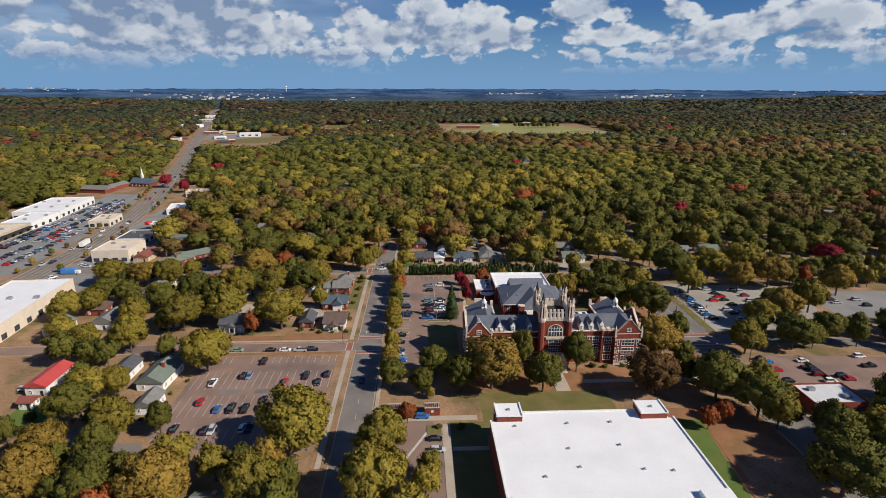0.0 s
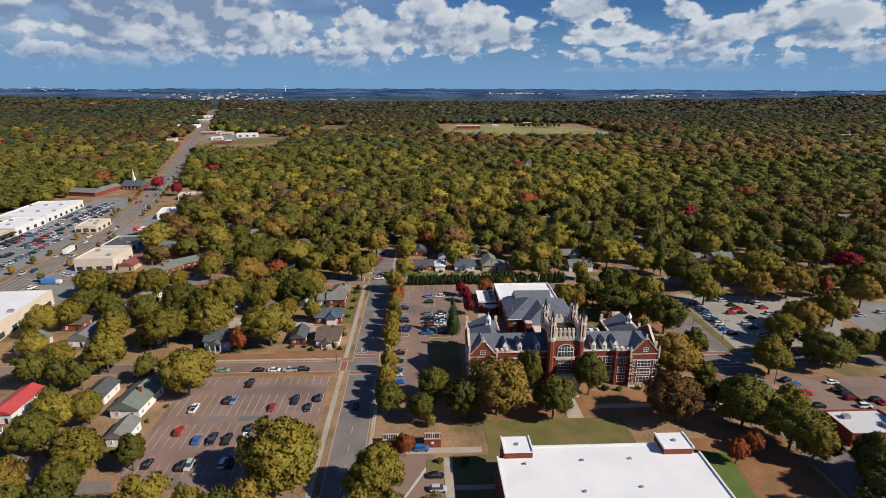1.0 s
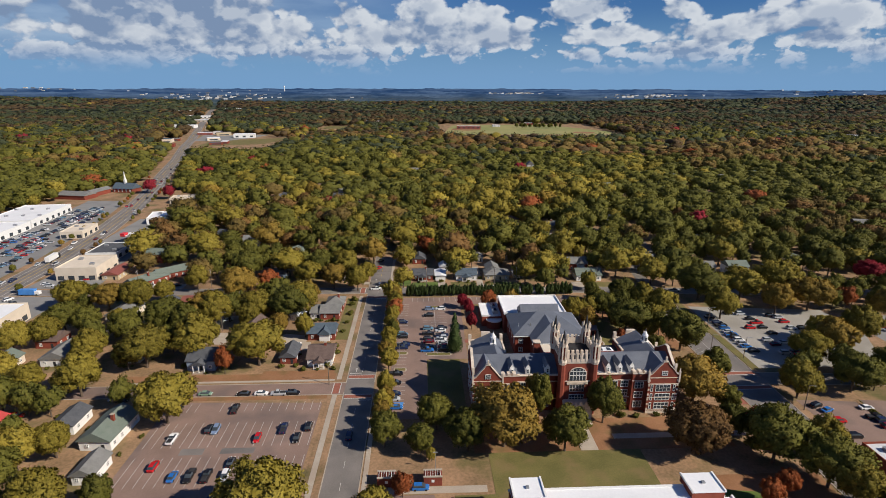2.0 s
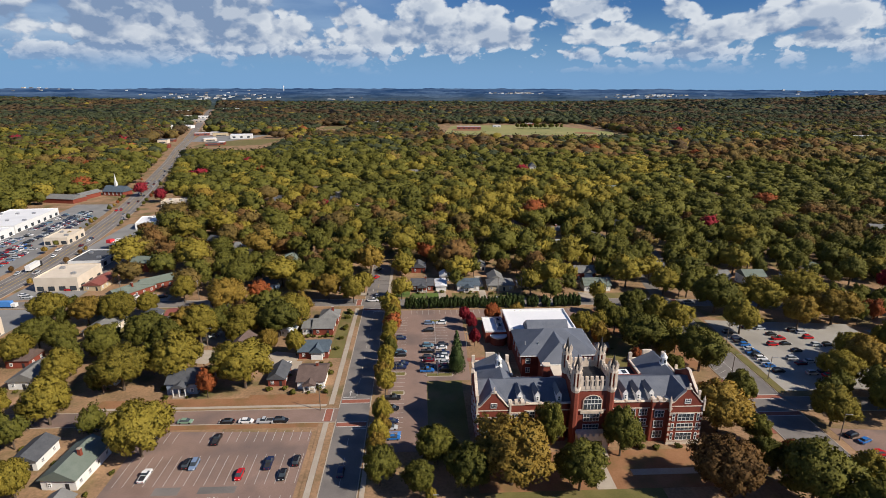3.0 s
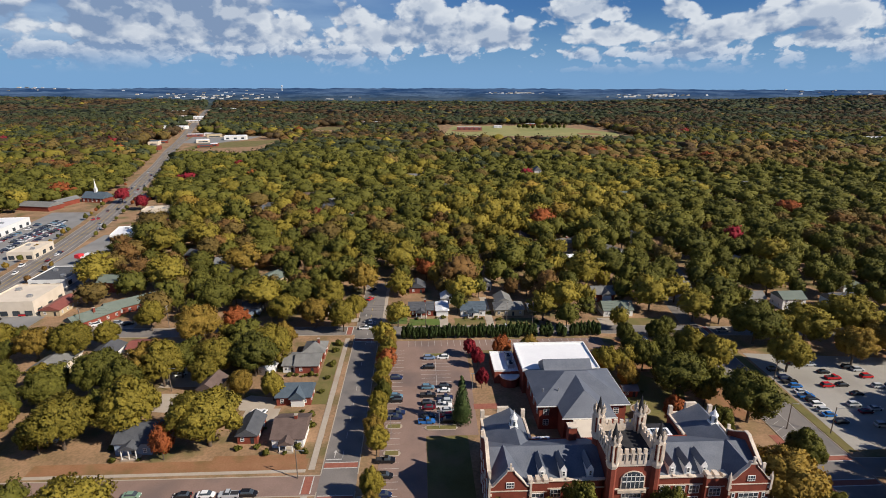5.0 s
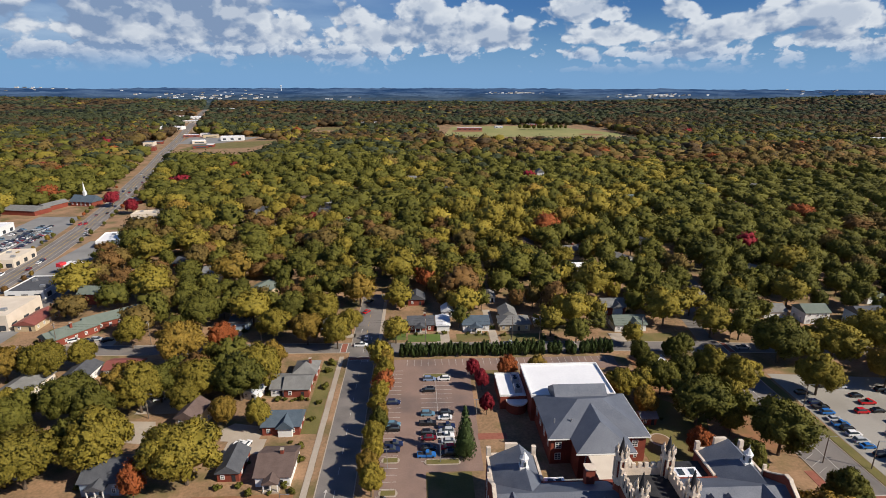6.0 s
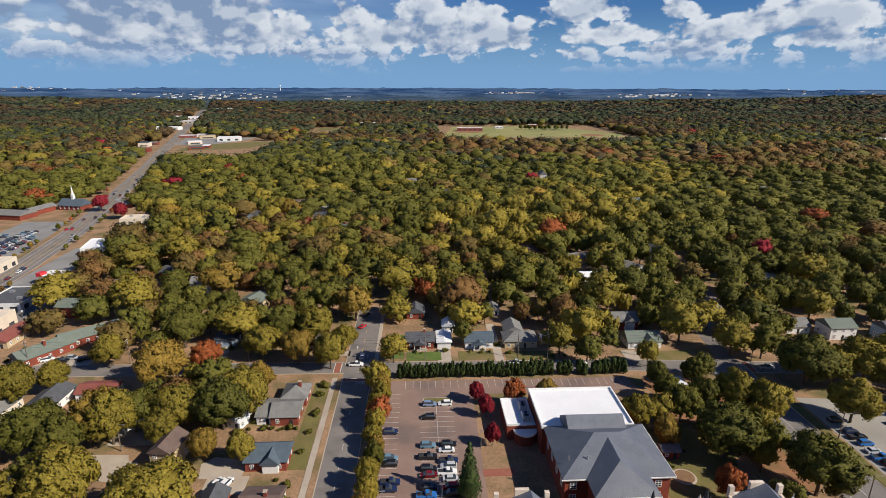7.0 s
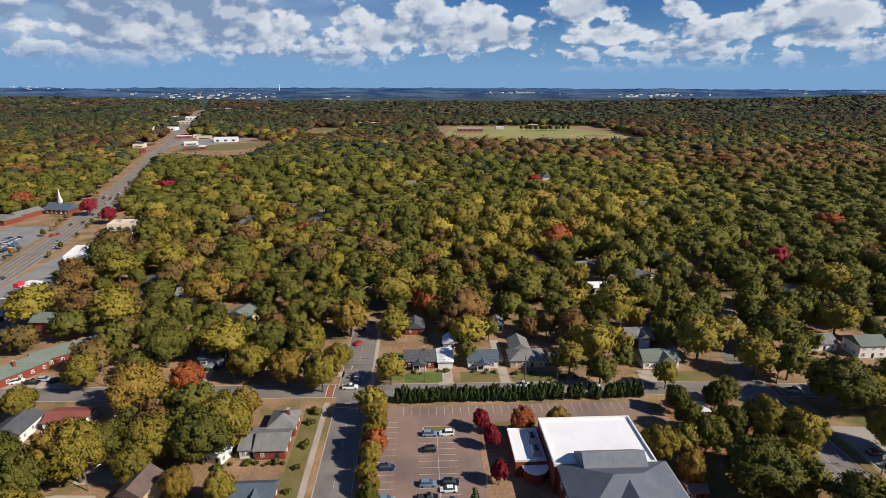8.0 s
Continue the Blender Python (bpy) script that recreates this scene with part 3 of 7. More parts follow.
crosswalk(128.6, 292.6, 130.8, 300.4, "y")


def paving(name, mb, mat, label, category="pavement"):
    return structure(name, mb, M[mat], label, category)


pave = Mb()
for y0, y1 in ((212, 295),):
    pave.box(-31.3, y0, 0, -29.5, y1, 0.12)
pave.box(-31.3, 130, 0, -29.6, 201.5, 0.12).box(-16.4, 140, 0, -15, 201, 0.12).box(-16.6, 306, 0, -15.2, 362, 0.12)
for y in (226.5, 240.5, 252, 263.5):
    pave.box(-31.3, y, 0.02, -27.4, y + 2.6, 0.125)
pave.box(-110, 211, 0, -32, 212.2, 0.12)
paving("pavement", pave, "concrete", "worn pale concrete pavement along the street")
paving("verge", Mb().box(-29.4, 214.5, 0, -27.6, 295, 0.13).box(-29.5, 130, 0, -27.6, 199, 0.13).box(-32.5, 130, 0, -31.4, 199, 0.1), "ground", "narrow strip of dry grass beside the kerb", "verge")
paving("verge_clay", Mb().box(-110, 212.3, 0, -32, 217, 0.03).box(-86, 199.4, 0, -33, 202, 0.02), "clay", "bare red clay strip along the side street", "verge")
# campus lot beside the hedge
campus_lot = paving("parking_lot_campus", Mb().prism([(-11.5, 186), (2.5, 186), (2.5, 226), (19, 226), (20, 282), (79, 282), (79, 291.6), (-11.5, 291.6)], 0, 0.04), "brown_asphalt", "brown weathered asphalt parking lot with stalls", "parking lot")
stall = Mb()
for i in range(30):
    stall.box(-4.0 + 2.74 * i, 286.3, 0.04, -3.88 + 2.74 * i, 291.4, 0.05)
for i in range(33):
    stall.box(-11.2, 195 + 2.74 * i, 0.04, -5.6, 195.12 + 2.74 * i, 0.05)
for i in range(18):
    stall.box(1.2, 230.5 + 2.74 * i, 0.04, 12.4, 230.6 + 2.74 * i, 0.05)
stall.box(6.75, 232, 0.04, 6.87, 278, 0.05)
part("stall_line", stall, M["paint"], campus_lot, "faded white stall lines")
# the sparse lot by the side street
side_lot = paving("parking_lot_side", Mb().prism([(-86, 198.8), (-34, 196.8), (-34, 138), (-62, 138), (-86, 146)], 0, 0.04), "brown_asphalt", "large half-empty brown asphalt parking lot", "parking lot")
stall = Mb()
for i in range(19):
    x = -84 + 2.74 * i
    if not -74 < x < -68:
        stall.box(x, 192.6, 0.04, x + 0.12, 198, 0.05)
    stall.box(x, 174, 0.04, x + 0.12, 186.5, 0.05)
    stall.box(x, 157, 0.04, x + 0.12, 169.5, 0.05)
    stall.box(x, 144.5, 0.04, x + 0.12, 150.5, 0.05)
part("stall_line", stall, M["paint"], side_lot, "white stall lines")
part("patch", Mb().box(-72, 170.5, 0.04, -65, 173.5, 0.05).box(-60, 170.8, 0.04, -50, 173.4, 0.05), M["asphalt"], side_lot, "grey asphalt repair patch")
for x0, y0, x1, y1 in ((2.0, 276.9, 12.8, 280.0), (2.0, 228.8, 12.8, 231.4), (-10.5, 230.0, -5.0, 232.6), (-10.5, 216.8, -5.2, 219.4)):
    isl = paving("traffic_island", Mb().prism([(x0 + 1.1, y0), (x1 - 1.1, y0), (x1 - 0.3, y0 + 0.5), (x1, (y0 + y1) / 2), (x1 - 0.3, y1 - 0.5), (x1 - 1.1, y1), (x0 + 1.1, y1), (x0 + 0.3, y1 - 0.5), (x0, (y0 + y1) / 2), (x0 + 0.3, y0 + 0.5)], 0, 0.2), "concrete", "kerbed planting island in the parking lot", "traffic island")
    part("planting", Mb().box(x0 + 0.7, y0 + 0.35, 0.2, x1 - 0.7, y1 - 0.35, 0.24), M["grass"], isl, "dry grass planting")
# east lots
east_lot = paving("parking_lot_east", Mb().prism([(131.5, 214), (183, 214), (196, 240), (196, 268), (133, 275)], 0, 0.04), "tan_lot", "pale grey gravelly parking lot full of cars", "parking lot")
paving("parking_lot_south_east", Mb().prism([(131, 165), (151, 165), (151, 190), (131, 192)], 0, 0.04), "brown_asphalt", "brown parking lot beside a low building", "parking lot")
paving("parking_lot_outer", Mb().prism([(153.2, 163), (196, 160), (196, 187), (153.2, 191)], 0, 0.04), "brown_asphalt", "brown parking lot behind a low hedge", "parking lot")
paving("parking_lot_far_east", Mb().prism([(200, 228), (260, 220), (260, 258), (200, 262)], 0, 0.04), "grey_lot", "pale grey parking lot among trees", "parking lot")
paving("verge_east", Mb().box(128.3, 213, 0, 131.4, 290, 0.12), "grass", "grass strip beside the wide street", "verge")
paving("path_east", Mb().box(110.0, 190, 0, 112.8, 222, 0.08), "brick_paver", "red brick pavement beside the wide street")
stall = Mb()
for i in range(28):
    y = 212 + 2.9 * i
    stall.add([(113.4, y, 0.056), (113.6, y, 0.056), (117.9, y + 2.6, 0.056), (117.7, y + 2.6, 0.056)], [(0, 1, 2, 3)])
stall.box(120.4, 212, 0.05, 120.55, 290, 0.06)
tagged(new("stall_marking", stall.mesh("stall_marking", M["paint"])), "white angled stall lines on the asphalt", "road marking", "", "structure")
# entrance drive by the gate
paving("drive_gate", Mb().prism([(-9.5, 90), (6, 90), (6, 144), (3.4, 151.5), (-9.5, 151.5)], 0, 0.045), "brown_asphalt", "brown asphalt entrance drive", "drive")
structure("drive_line", Mb().add([(-8.6, 127.5, 0.06), (-8.0, 127.2, 0.06), (1.6, 145.6, 0.06), (0.9, 146.0, 0.06)], [(0, 1, 2, 3)]), M["paint"], "white painted line on the drive", "road marking")
paving("path_gate", Mb().box(6.2, 90, 0, 8.8, 150, 0.1).box(-9, 152, 0, 18, 154.6, 0.1).box(9, 136.6, 0, 20, 138.4, 0.1), "concrete", "tan concrete path by the gate")
paving("lawn_gate", Mb().box(8.9, 96, 0, 20, 136.5, 0.06).box(8.9, 138.5, 0, 20, 151, 0.06).box(1.2, 144.5, 0.05, 5.8, 149.5, 0.12), "grass", "shaded lawn beside the white-roofed hall", "lawn")
paving("lawn_front", Mb().box(20, 143.6, 0, 66, 168, 0.05), "grass", "patchy autumn lawn in front of the brick hall", "lawn")
paving("lawn_green", Mb().prism([(76.2, 95), (84.6, 95), (87.3, 114), (91.2, 149), (76.2, 151)], 0.07, 0.11), "lawn", "green strip of lawn beside the white-roofed hall", "lawn")
paving("path_side", Mb().prism([(86.4, 95), (88.0, 95), (93.2, 147), (91.6, 148.4)], 0.07, 0.12), "clay", "worn earth path along the lawn", "path")
paving("alley", Mb().prism([(-128, 136.5), (-107, 138), (-84, 139.6), (-86, 144.2), (-104, 143), (-108.4, 154), (-111.6, 152.6), (-111, 142.6), (-128, 141)], 0, 0.04), "asphalt", "narrow grey asphalt alley between back yards", "alley")
paving("bed_front", Mb().box(16, 168, 0, 96, 184, 0.06).box(79.5, 130, 0, 112, 156, 0.07), "clay", "bare red earth under the trees", "planting bed")
paving("path_front", Mb().box(60, 173.2, 0.06, 104, 175.6, 0.13).box(48.2, 168, 0.06, 53.5, 183, 0.13), "concrete", "pale concrete path to the front steps")
paving("lawn_rear", Mb().prism([(68, 222), (84, 218), (96, 250), (82, 262), (67, 256)], 0, 0.05), "grass", "lawn behind the hall", "lawn")
paving("court_shade", Mb().box(2.6, 186, 0, 15.5, 225.5, 0.06), "grass", "shaded lawn beside the hall", "lawn")
paving("path_red", Mb().box(19, 240, 0, 28, 243, 0.1), "brick_paver", "red brick path to the rear door")
play = paving("play_circle", Mb().cyl(75.2, 237.5, 0, 0.12, 3.4, 3.2, 20), "concrete", "round play bed with a pale rim", "play bed")
part("mulch", Mb().cyl(75.2, 237.5, 0.12, 0.16, 2.7, 2.7, 18), M["mulch"], play, "tan mulch")
# strip mall lot
mall_lot = paving("parking_lot_mall", Mb().prism([(-322, 300), (-236, 300), (-240, 366), (-250, 430), (-266, 505), (-278, 545), (-312, 545), (-300, 470), (-291, 352)], 0, 0.04), "grey_lot", "large grey parking lot of the strip mall", "parking lot")
paving("forecourt", Mb().box(-212, 312, 0, -176, 334, 0.04).box(-216, 240, 0, -182, 300, 0.035), "grey_lot", "pale forecourt beside the highway", "forecourt")
paving("forecourt_north", Mb().prism([(-222, 395), (-200, 395), (-196, 470), (-228, 470)], 0, 0.035), "grey_lot", "grey forecourt beside the highway", "forecourt")
paving("yard_drives", Mb().box(-58, 236, 0, -46.5, 243, 0.05).prism([(-106, 246), (-84, 242), (-80, 250), (-98, 254)], 0, 0.05).box(-94, 258, 0, -78, 272, 0.045).box(-126, 236, 0, -112, 246, 0.05).box(-140, 257, 0, -128, 262, 0.05).box(31.5, 305, 0, 35, 340, 0.05).box(8.5, 305, 0, 14, 318, 0.05).box(84, 304, 0, 90, 312, 0.05).box(-152, 308, 0, -128, 316, 0.04).box(-32, 312, 0, -27, 316, 0.05).box(-83, 308, 0, -77, 330, 0.04), "concrete", "pale concrete driveways between the houses", "driveway")
paving("yard_lawn", Mb().box(-13, 309, 0, -5, 330, 0.06).box(-4, 307, 0, 10, 314, 0.06), "lawn", "green front lawn", "lawn")
paving("yard_lawn_dry", Mb().box(17, 306.5, 0, 31, 314, 0.05).box(36, 306, 0, 56, 313, 0.05).box(92, 303, 0, 112, 311, 0.05).box(-37, 245, 0, -31.6, 292, 0.05).box(-134, 262, 0, -126, 284, 0.05), "grass", "dry patchy front lawn", "lawn")
paving("yard_green", Mb().box(-137, 150, 0, -120, 168, 0.05), "lawn", "bright green back lawn", "lawn")
paving("yard_clay", Mb().box(-60, 216, 0, -33, 219, 0.05).box(-48, 212.5, 0.03, -33, 218, 0.06).box(-76, 236, 0, -70, 247, 0.05).box(84, 262, 0, 110, 290, 0.02).box(98, 230, 0, 110, 262, 0.02), "clay", "bare red clay yard", "yard")
# far open ground
paving("sports_field", Mb().prism([(52, 1255), (440, 1250), (455, 1330), (345, 1575), (90, 1535)], 0, 0.08), "field", "wide pale green sports field", "field")
paving("ball_diamond", Mb().cyl(118, 1400, 0.08, 0.12, 38, 38, 24).cyl(385, 1300, 0.08, 0.12, 26, 26, 24), "clay", "red clay ball diamond", "field")
paving("open_meadow", Mb().prism([(-400, 1020), (-290, 1060), (-268, 1180), (-330, 1160), (-400, 1110)], 0, 0.06).prism([(-250, 1430), (-180, 1420), (-180, 1520), (-240, 1520)], 0, 0.06), "grass", "open tan meadow by the highway", "field")
paving("forecourt_far", Mb().prism([(-440, 1120), (-380, 1115), (-340, 1190), (-330, 1260), (-470, 1250)], 0, 0.07), "grey_lot", "grey forecourt of far shops", "forecourt")


# ---- the brick hall ----
def hall():
    h = thing("brick_hall", 0, 0, 0, 0, "red brick collegiate gothic hall with limestone trim and slate roofs", "building")
    BR, LS = M["brick"], M["limestone"]

    def block(name, x0, y0, x1, y1, z1, mat=BR, z0=0.0):
        return part(name, Mb().box(x0, y0, z0, x1, y1, z1), mat, h)

    block("wall", 17.2, 189.3, 44.6, 206, 12.9)
    block("wall", 58.2, 189.3, 85.6, 206, 12.9)
    block("wall", 44.6, 191, 58.2, 206, 12.9)
    block("wall", 18.2, 206, 30.8, 216.2, 12.6)
    block("wall", 73.4, 206, 86.0, 216.2, 12.6)
    block("wall", 30.8, 206, 44.0, 211, 9.0)
    block("wall", 58.5, 206, 73.4, 214, 11.0)
    for x0, x1 in ((17.0, 26.6), (75.0, 85.0)):
        block("wall", x0, 186.2, x1, 189.3, 13.4)
        # shaped parapet gable with stone coping
        c, g, s = (x0 + x1) / 2, Mb(), Mb()
        prof = [(x0 - 0.2, 13.4), (x1 + 0.2, 13.4), (x1 + 0.2, 14.2), (x1 - 0.9, 14.7), (x1 - 2.2, 16.4), (c + 1.0, 18.3), (c + 0.8, 19.0), (c - 0.8, 19.0), (c - 1.0, 18.3), (x0 + 2.2, 16.4), (x0 + 0.9, 14.7), (x0 - 0.2, 14.2)]
        n = len(prof)
        g.add([(a, 186.2, b) for a, b in prof] + [(a, 186.8, b) for a, b in prof], [tuple(range(n)), tuple(range(2 * n - 1, n - 1, -1))] + [(i, n + i, n + (i + 1) % n, (i + 1) % n) for i in range(n)])
        part("gable", g, BR, h)
        up = prof[2:]
        for (a, za), (b, zb) in zip(up, up[1:]):
            dz = 0.32
            s.add([(a, 186.0, za), (b, 186.0, zb), (b, 187.0, zb), (a, 187.0, za), (a, 186.0, za + dz), (b, 186.0, zb + dz), (b, 187.0, zb + dz), (a, 187.0, za + dz)], [(3, 2, 1, 0), (4, 5, 6, 7), (0, 1, 5, 4), (1, 2, 6, 5), (2, 3, 7, 6), (3, 0, 4, 7)])
        s.box(c - 0.22, 186.0, 19.3, c + 0.22, 186.5, 20.9)
        for a in (x0 - 0.35, x1 - 0.15):
            s.box(a, 185.9, 11.6, a + 0.5, 186.6, 15.6).cyl(a + 0.25, 186.25, 15.6, 16.7, 0.3, 0.05, 4, turn=0.785)
        part("coping", s, LS, h, "pale limestone coping with finials")
        part("roof", Mb().gable(x0 + 0.2, 186.9, x1 - 0.2, 198, 13.3, 17.3, "y", 0.0), M["slate"], h, "blue-grey slate cross gable")
        q = Mb()
        for z in (0.0, 1.1, 5.9, 10.9, 13.2):
            q.box(x0 - 0.08, 186.08, z, x1 + 0.08, 186.25, z + (0.9 if z == 0 else 0.28))
        for z in (1.4, 3.2, 5.0, 6.8, 8.6, 10.2, 12.0):
            for a in (x0 - 0.06, x1 - 0.54):
                q.box(a, 186.1, z, a + 0.6, 186.3, z + 0.7)
        part("stone_trim", q, LS, h, "limestone bands and quoins")
        for z in (1.7, 5.0, 8.3):
            window(h, c, 186.2, z, 5.0, 2.5, 0, "white_paint", 2, 4)
            for a in (x0 + 1.25, x1 - 1.25):
                window(h, a, 186.2, z, 0.8, 2.5, 0, "white_paint", 2, 1)
        window(h, c, 186.2, 14.2, 1.9, 1.6, 0, "white_paint", 2, 3)
        for z in (1.7, 5.0, 8.3):
            window(h, x0 if x0 < 40 else x1, 187.7, z, 1.2, 2.4, 270 if x0 < 40 else 90, "white_paint", 2, 2)
    # west and east end gables
    for x, sgn in ((17.2, -1), (85.6, 1)):
        g, s = Mb(), Mb()
        y0, y1, c = 190.0, 205.6, 197.8
        prof = [(y0, 12.9), (y1, 12.9), (y1, 14.6), (y1 - 1.6, 15.2), (c + 1.6, 18.2), (c + 0.9, 18.9), (c - 0.9, 18.9), (c - 1.6, 18.2), (y0 + 1.6, 15.2), (y0, 14.6)]
        n = len(prof)
        xa, xb = (x - 0.1, x + 0.5) if sgn < 0 else (x - 0.5, x + 0.1)
        g.add([(xa, a, b) for a, b in prof] + [(xb, a, b) for a, b in prof], [tuple(range(n)), tuple(range(2 * n - 1, n - 1, -1))] + [(i, n + i, n + (i + 1) % n, (i + 1) % n) for i in range(n)])
        part("gable", g, BR, h)
        for (a, za), (b, zb) in zip(prof[2:], prof[3:]):
            s.add([(xa - 0.15, a, za), (xa - 0.15, b, zb), (xb + 0.15, b, zb), (xb + 0.15, a, za), (xa - 0.15, a, za + 0.3), (xa - 0.15, b, zb + 0.3), (xb + 0.15, b, zb + 0.3), (xb + 0.15, a, za + 0.3)], [(0, 1, 2, 3), (7, 6, 5, 4), (4, 5, 1, 0), (5, 6, 2, 1), (6, 7, 3, 2), (7, 4, 0, 3)])
        for a in (y0 - 0.3, y1 - 0.2):
            s.box(xa - 0.1, a, 11, xb + 0.1, a + 0.5, 16.2)
        part("coping", s, LS, h, "pale limestone coping")
        for y in (192.5, 196.0, 199.5, 203.0, 209.0, 213.0):
            for z in (1.7, 5.3, 9.0):
                window(h, (x if y < 206 else (18.2 if sgn < 0 else 86.0)), y, z, 1.3, 2.4, 270 if sgn < 0 else 90, "white_paint", 2, 2)
    part("roof", Mb().gable(17.7, 190.2, 46.2, 205.4, 13.0, 16.9, "x", 0.0), M["slate"], h, "blue-grey slate roof")
    part("roof", Mb().gable(56.6, 190.2, 85.1, 205.4, 13.0, 16.9, "x", 0.0), M["slate"], h, "blue-grey slate roof")
    for xa, xr, xb in ((18.8, 26.4, 30.2), (74.0, 81.6, 85.4)):
        sec = [(xa, 12.6), (xb, 12.6), (xb, 12.9), (xr, 16.5), (xa, 12.9)]
        part("roof", Mb().add([(a, 199.0, b) for a, b in sec] + [(a, 215.6, b) for a, b in sec], [(0, 1, 2, 3, 4), (9, 8, 7, 6, 5)] + [((i + 1) % 5, i, 5 + i, 5 + (i + 1) % 5) for i in range(5)]), M["slate"], h, "blue-grey slate wing roof")
    part("roof", Mb().box(31.0, 206, 9.0, 44.0, 210.8, 9.25), M["grey_shingle"], h, "flat grey roof behind the hall")
    part("roof", Mb().box(58.7, 206, 11.0, 73.2, 213.8, 11.25), M["dark"], h, "dark flat roof")
    # parapets along the front and behind the wings
    for xa, xb in ((26.6, 45.8), (57.0, 75.0)):
        part("parapet", Mb().box(xa, 189.15, 12.9, xb, 189.75, 13.2), BR, h)
        cap = Mb().box(xa, 189.0, 13.2, xb, 189.9, 13.42)
        for i in range(4):
            cap.box(xa + 1.4 + 4 * i, 189.05, 13.42, xa + 2.2 + 4 * i, 189.85, 13.75)
        part("coping", cap, LS, h, "limestone coping with raised blocks")
        for z in (10.9, 4.4):
            part("string_course", Mb().box(xa, 189.1, z, xb, 189.3, z + 0.28), LS, h, "limestone string course")
    for x0, x1 in ((18.2, 30.8), (73.4, 86.0)):
        part("coping", Mb().box(x0 - 0.15, 215.5, 12.6, x1 + 0.15, 216.35, 13.5).box(x0 - 0.15, 206.4, 12.6, x0 + 0.5, 215.5, 13.1).box(x1 - 0.5, 206.4, 12.6, x1 + 0.15, 215.5, 13.1).box((x0 + x1) / 2 - 1.6, 215.5, 13.5, (x0 + x1) / 2 + 1.6, 216.35, 16.6).box(x1 - 1.0, 215.4, 13.5, x1 + 0.1, 216.4, 15.6).box(x0 - 0.1, 215.4, 13.5, x0 + 1.0, 216.4, 15.6), LS, h, "limestone parapet")
    # small front bays
    for x0, x1 in ((26.6, 31.2), (70.2, 75.0)):
        block("wall", x0, 187.9, x1, 189.3, 13.9)
        part("coping", Mb().box(x0 - 0.1, 187.7, 13.9, x1 + 0.1, 189.6, 14.2).box(x0 - 0.1, 187.7, 14.2, x0 + 1.0, 189.6, 14.9).box(x1 - 1.0, 187.7, 14.2, x1 + 0.1, 189.6, 14.9).box(x0 + 1.8, 187.7, 14.2, x1 - 1.8, 189.6, 14.9).box(x0, 187.8, 11.2, x1, 187.95, 11.5), LS, h, "crenellated limestone coping")
        for z in (1.4, 5.0, 8.6):
            window(h, (x0 + x1) / 2, 187.9, z, 3.0, 2.4, 0, "white_paint", 2, 3)
    for x in (33.6, 37.6, 41.6, 60.8, 64.6, 68.2):
        for z in (1.4, 5.0, 8.4):
            window(h, x, 189.3, z, 2.6, 2.4, 0, "white_paint", 2, 3)
    # dormers
    for x in (30.3, 35.6, 42.2, 62.6, 66.6, 70.6):
        d = part("dormer", Mb().box(x - 0.8, 190.3, 12.6, x + 0.8, 194.2, 15.6).gable_wall(x - 0.8, x + 0.8, 190.3, 0.25, 15.6, 16.9), M["white_paint"], h, "white painted dormer")
        part("roof", Mb().gable(x - 0.85, 190.45, x + 0.85, 196.0, 15.55, 16.9, "y", 0.12, 0.1), M["slate"], d)
        window(d, x, 190.3, 13.7, 0.8, 1.5, 0, "white_paint", 2, 1)
    # cupolas
    for x, y in ((26.2, 207.6), (81.5, 206.8)):
        c = part("cupola", Mb().box(x - 1.1, y - 1.1, 13.0, x + 1.1, y + 1.1, 16.4).cyl(x, y, 16.4, 18.4, 0.95, 0.95, 8), M["white_paint"], h, "white wooden cupola")
        part("louvre", Mb().box(x - 0.3, y - 1.0, 16.7, x + 0.3, y - 0.92, 18.0).box(x - 1.0, y - 0.3, 16.7, x - 0.92, y + 0.3, 18.0), M["glass"], c)
        part("spire", Mb().cyl(x, y, 18.4, 18.7, 1.15, 1.15, 8).cyl(x, y, 18.7, 20.0, 0.95, 0.3, 8).cyl(x, y, 20.0, 21.2, 0.12, 0.02, 6), M["white_paint"], c)
    ch = part("chimney", Mb().box(40.2, 203.2, 9, 42.4, 205.2, 18.0), BR, h, "red brick chimney stack")
    part("cap", Mb().box(40.0, 203.0, 18.0, 42.6, 205.4, 18.3), LS, ch)
    for x0, y0, x1, y1, z in ((32, 206.6, 37, 210.3, 10.4), (64.5, 206.5, 70.5, 210, 12.5)):
        b = part("skylight_box", Mb().box(x0, y0, z - 1.4, x1, y1, z), M["white_roof"], h, "white rooftop skylight box")
        part("pane", Mb().box(x0 + 0.8, y0 + 0.7, z, x0 + 2.2, y1 - 0.7, z + 0.15).box(x1 - 2.2, y0 + 0.7, z, x1 - 0.8, y1 - 0.7, z + 0.15), M["glass"], b)
    # tower
    tw = part("tower", Mb().box(45.0, 187.0, 0, 57.8, 200.0, 19.4), BR, h, "tall square red brick entrance tower")
    ring = Mb().prism([(44.7, 186.7), (58.1, 186.7), (58.1, 200.3), (44.7, 200.3)], 19.4, 20.3)
    part("cornice", ring, LS, tw, "carved limestone cornice")
    for x0, y0, x1, y1 in ((44.7, 186.7, 58.1, 187.4), (44.7, 199.6, 58.1, 200.3), (44.7, 187.4, 45.4, 199.6), (57.4, 187.4, 58.1, 199.6)):
        part("parapet", Mb().box(x0, y0, 20.3, x1, y1, 22.3), LS, tw, "carved limestone parapet")
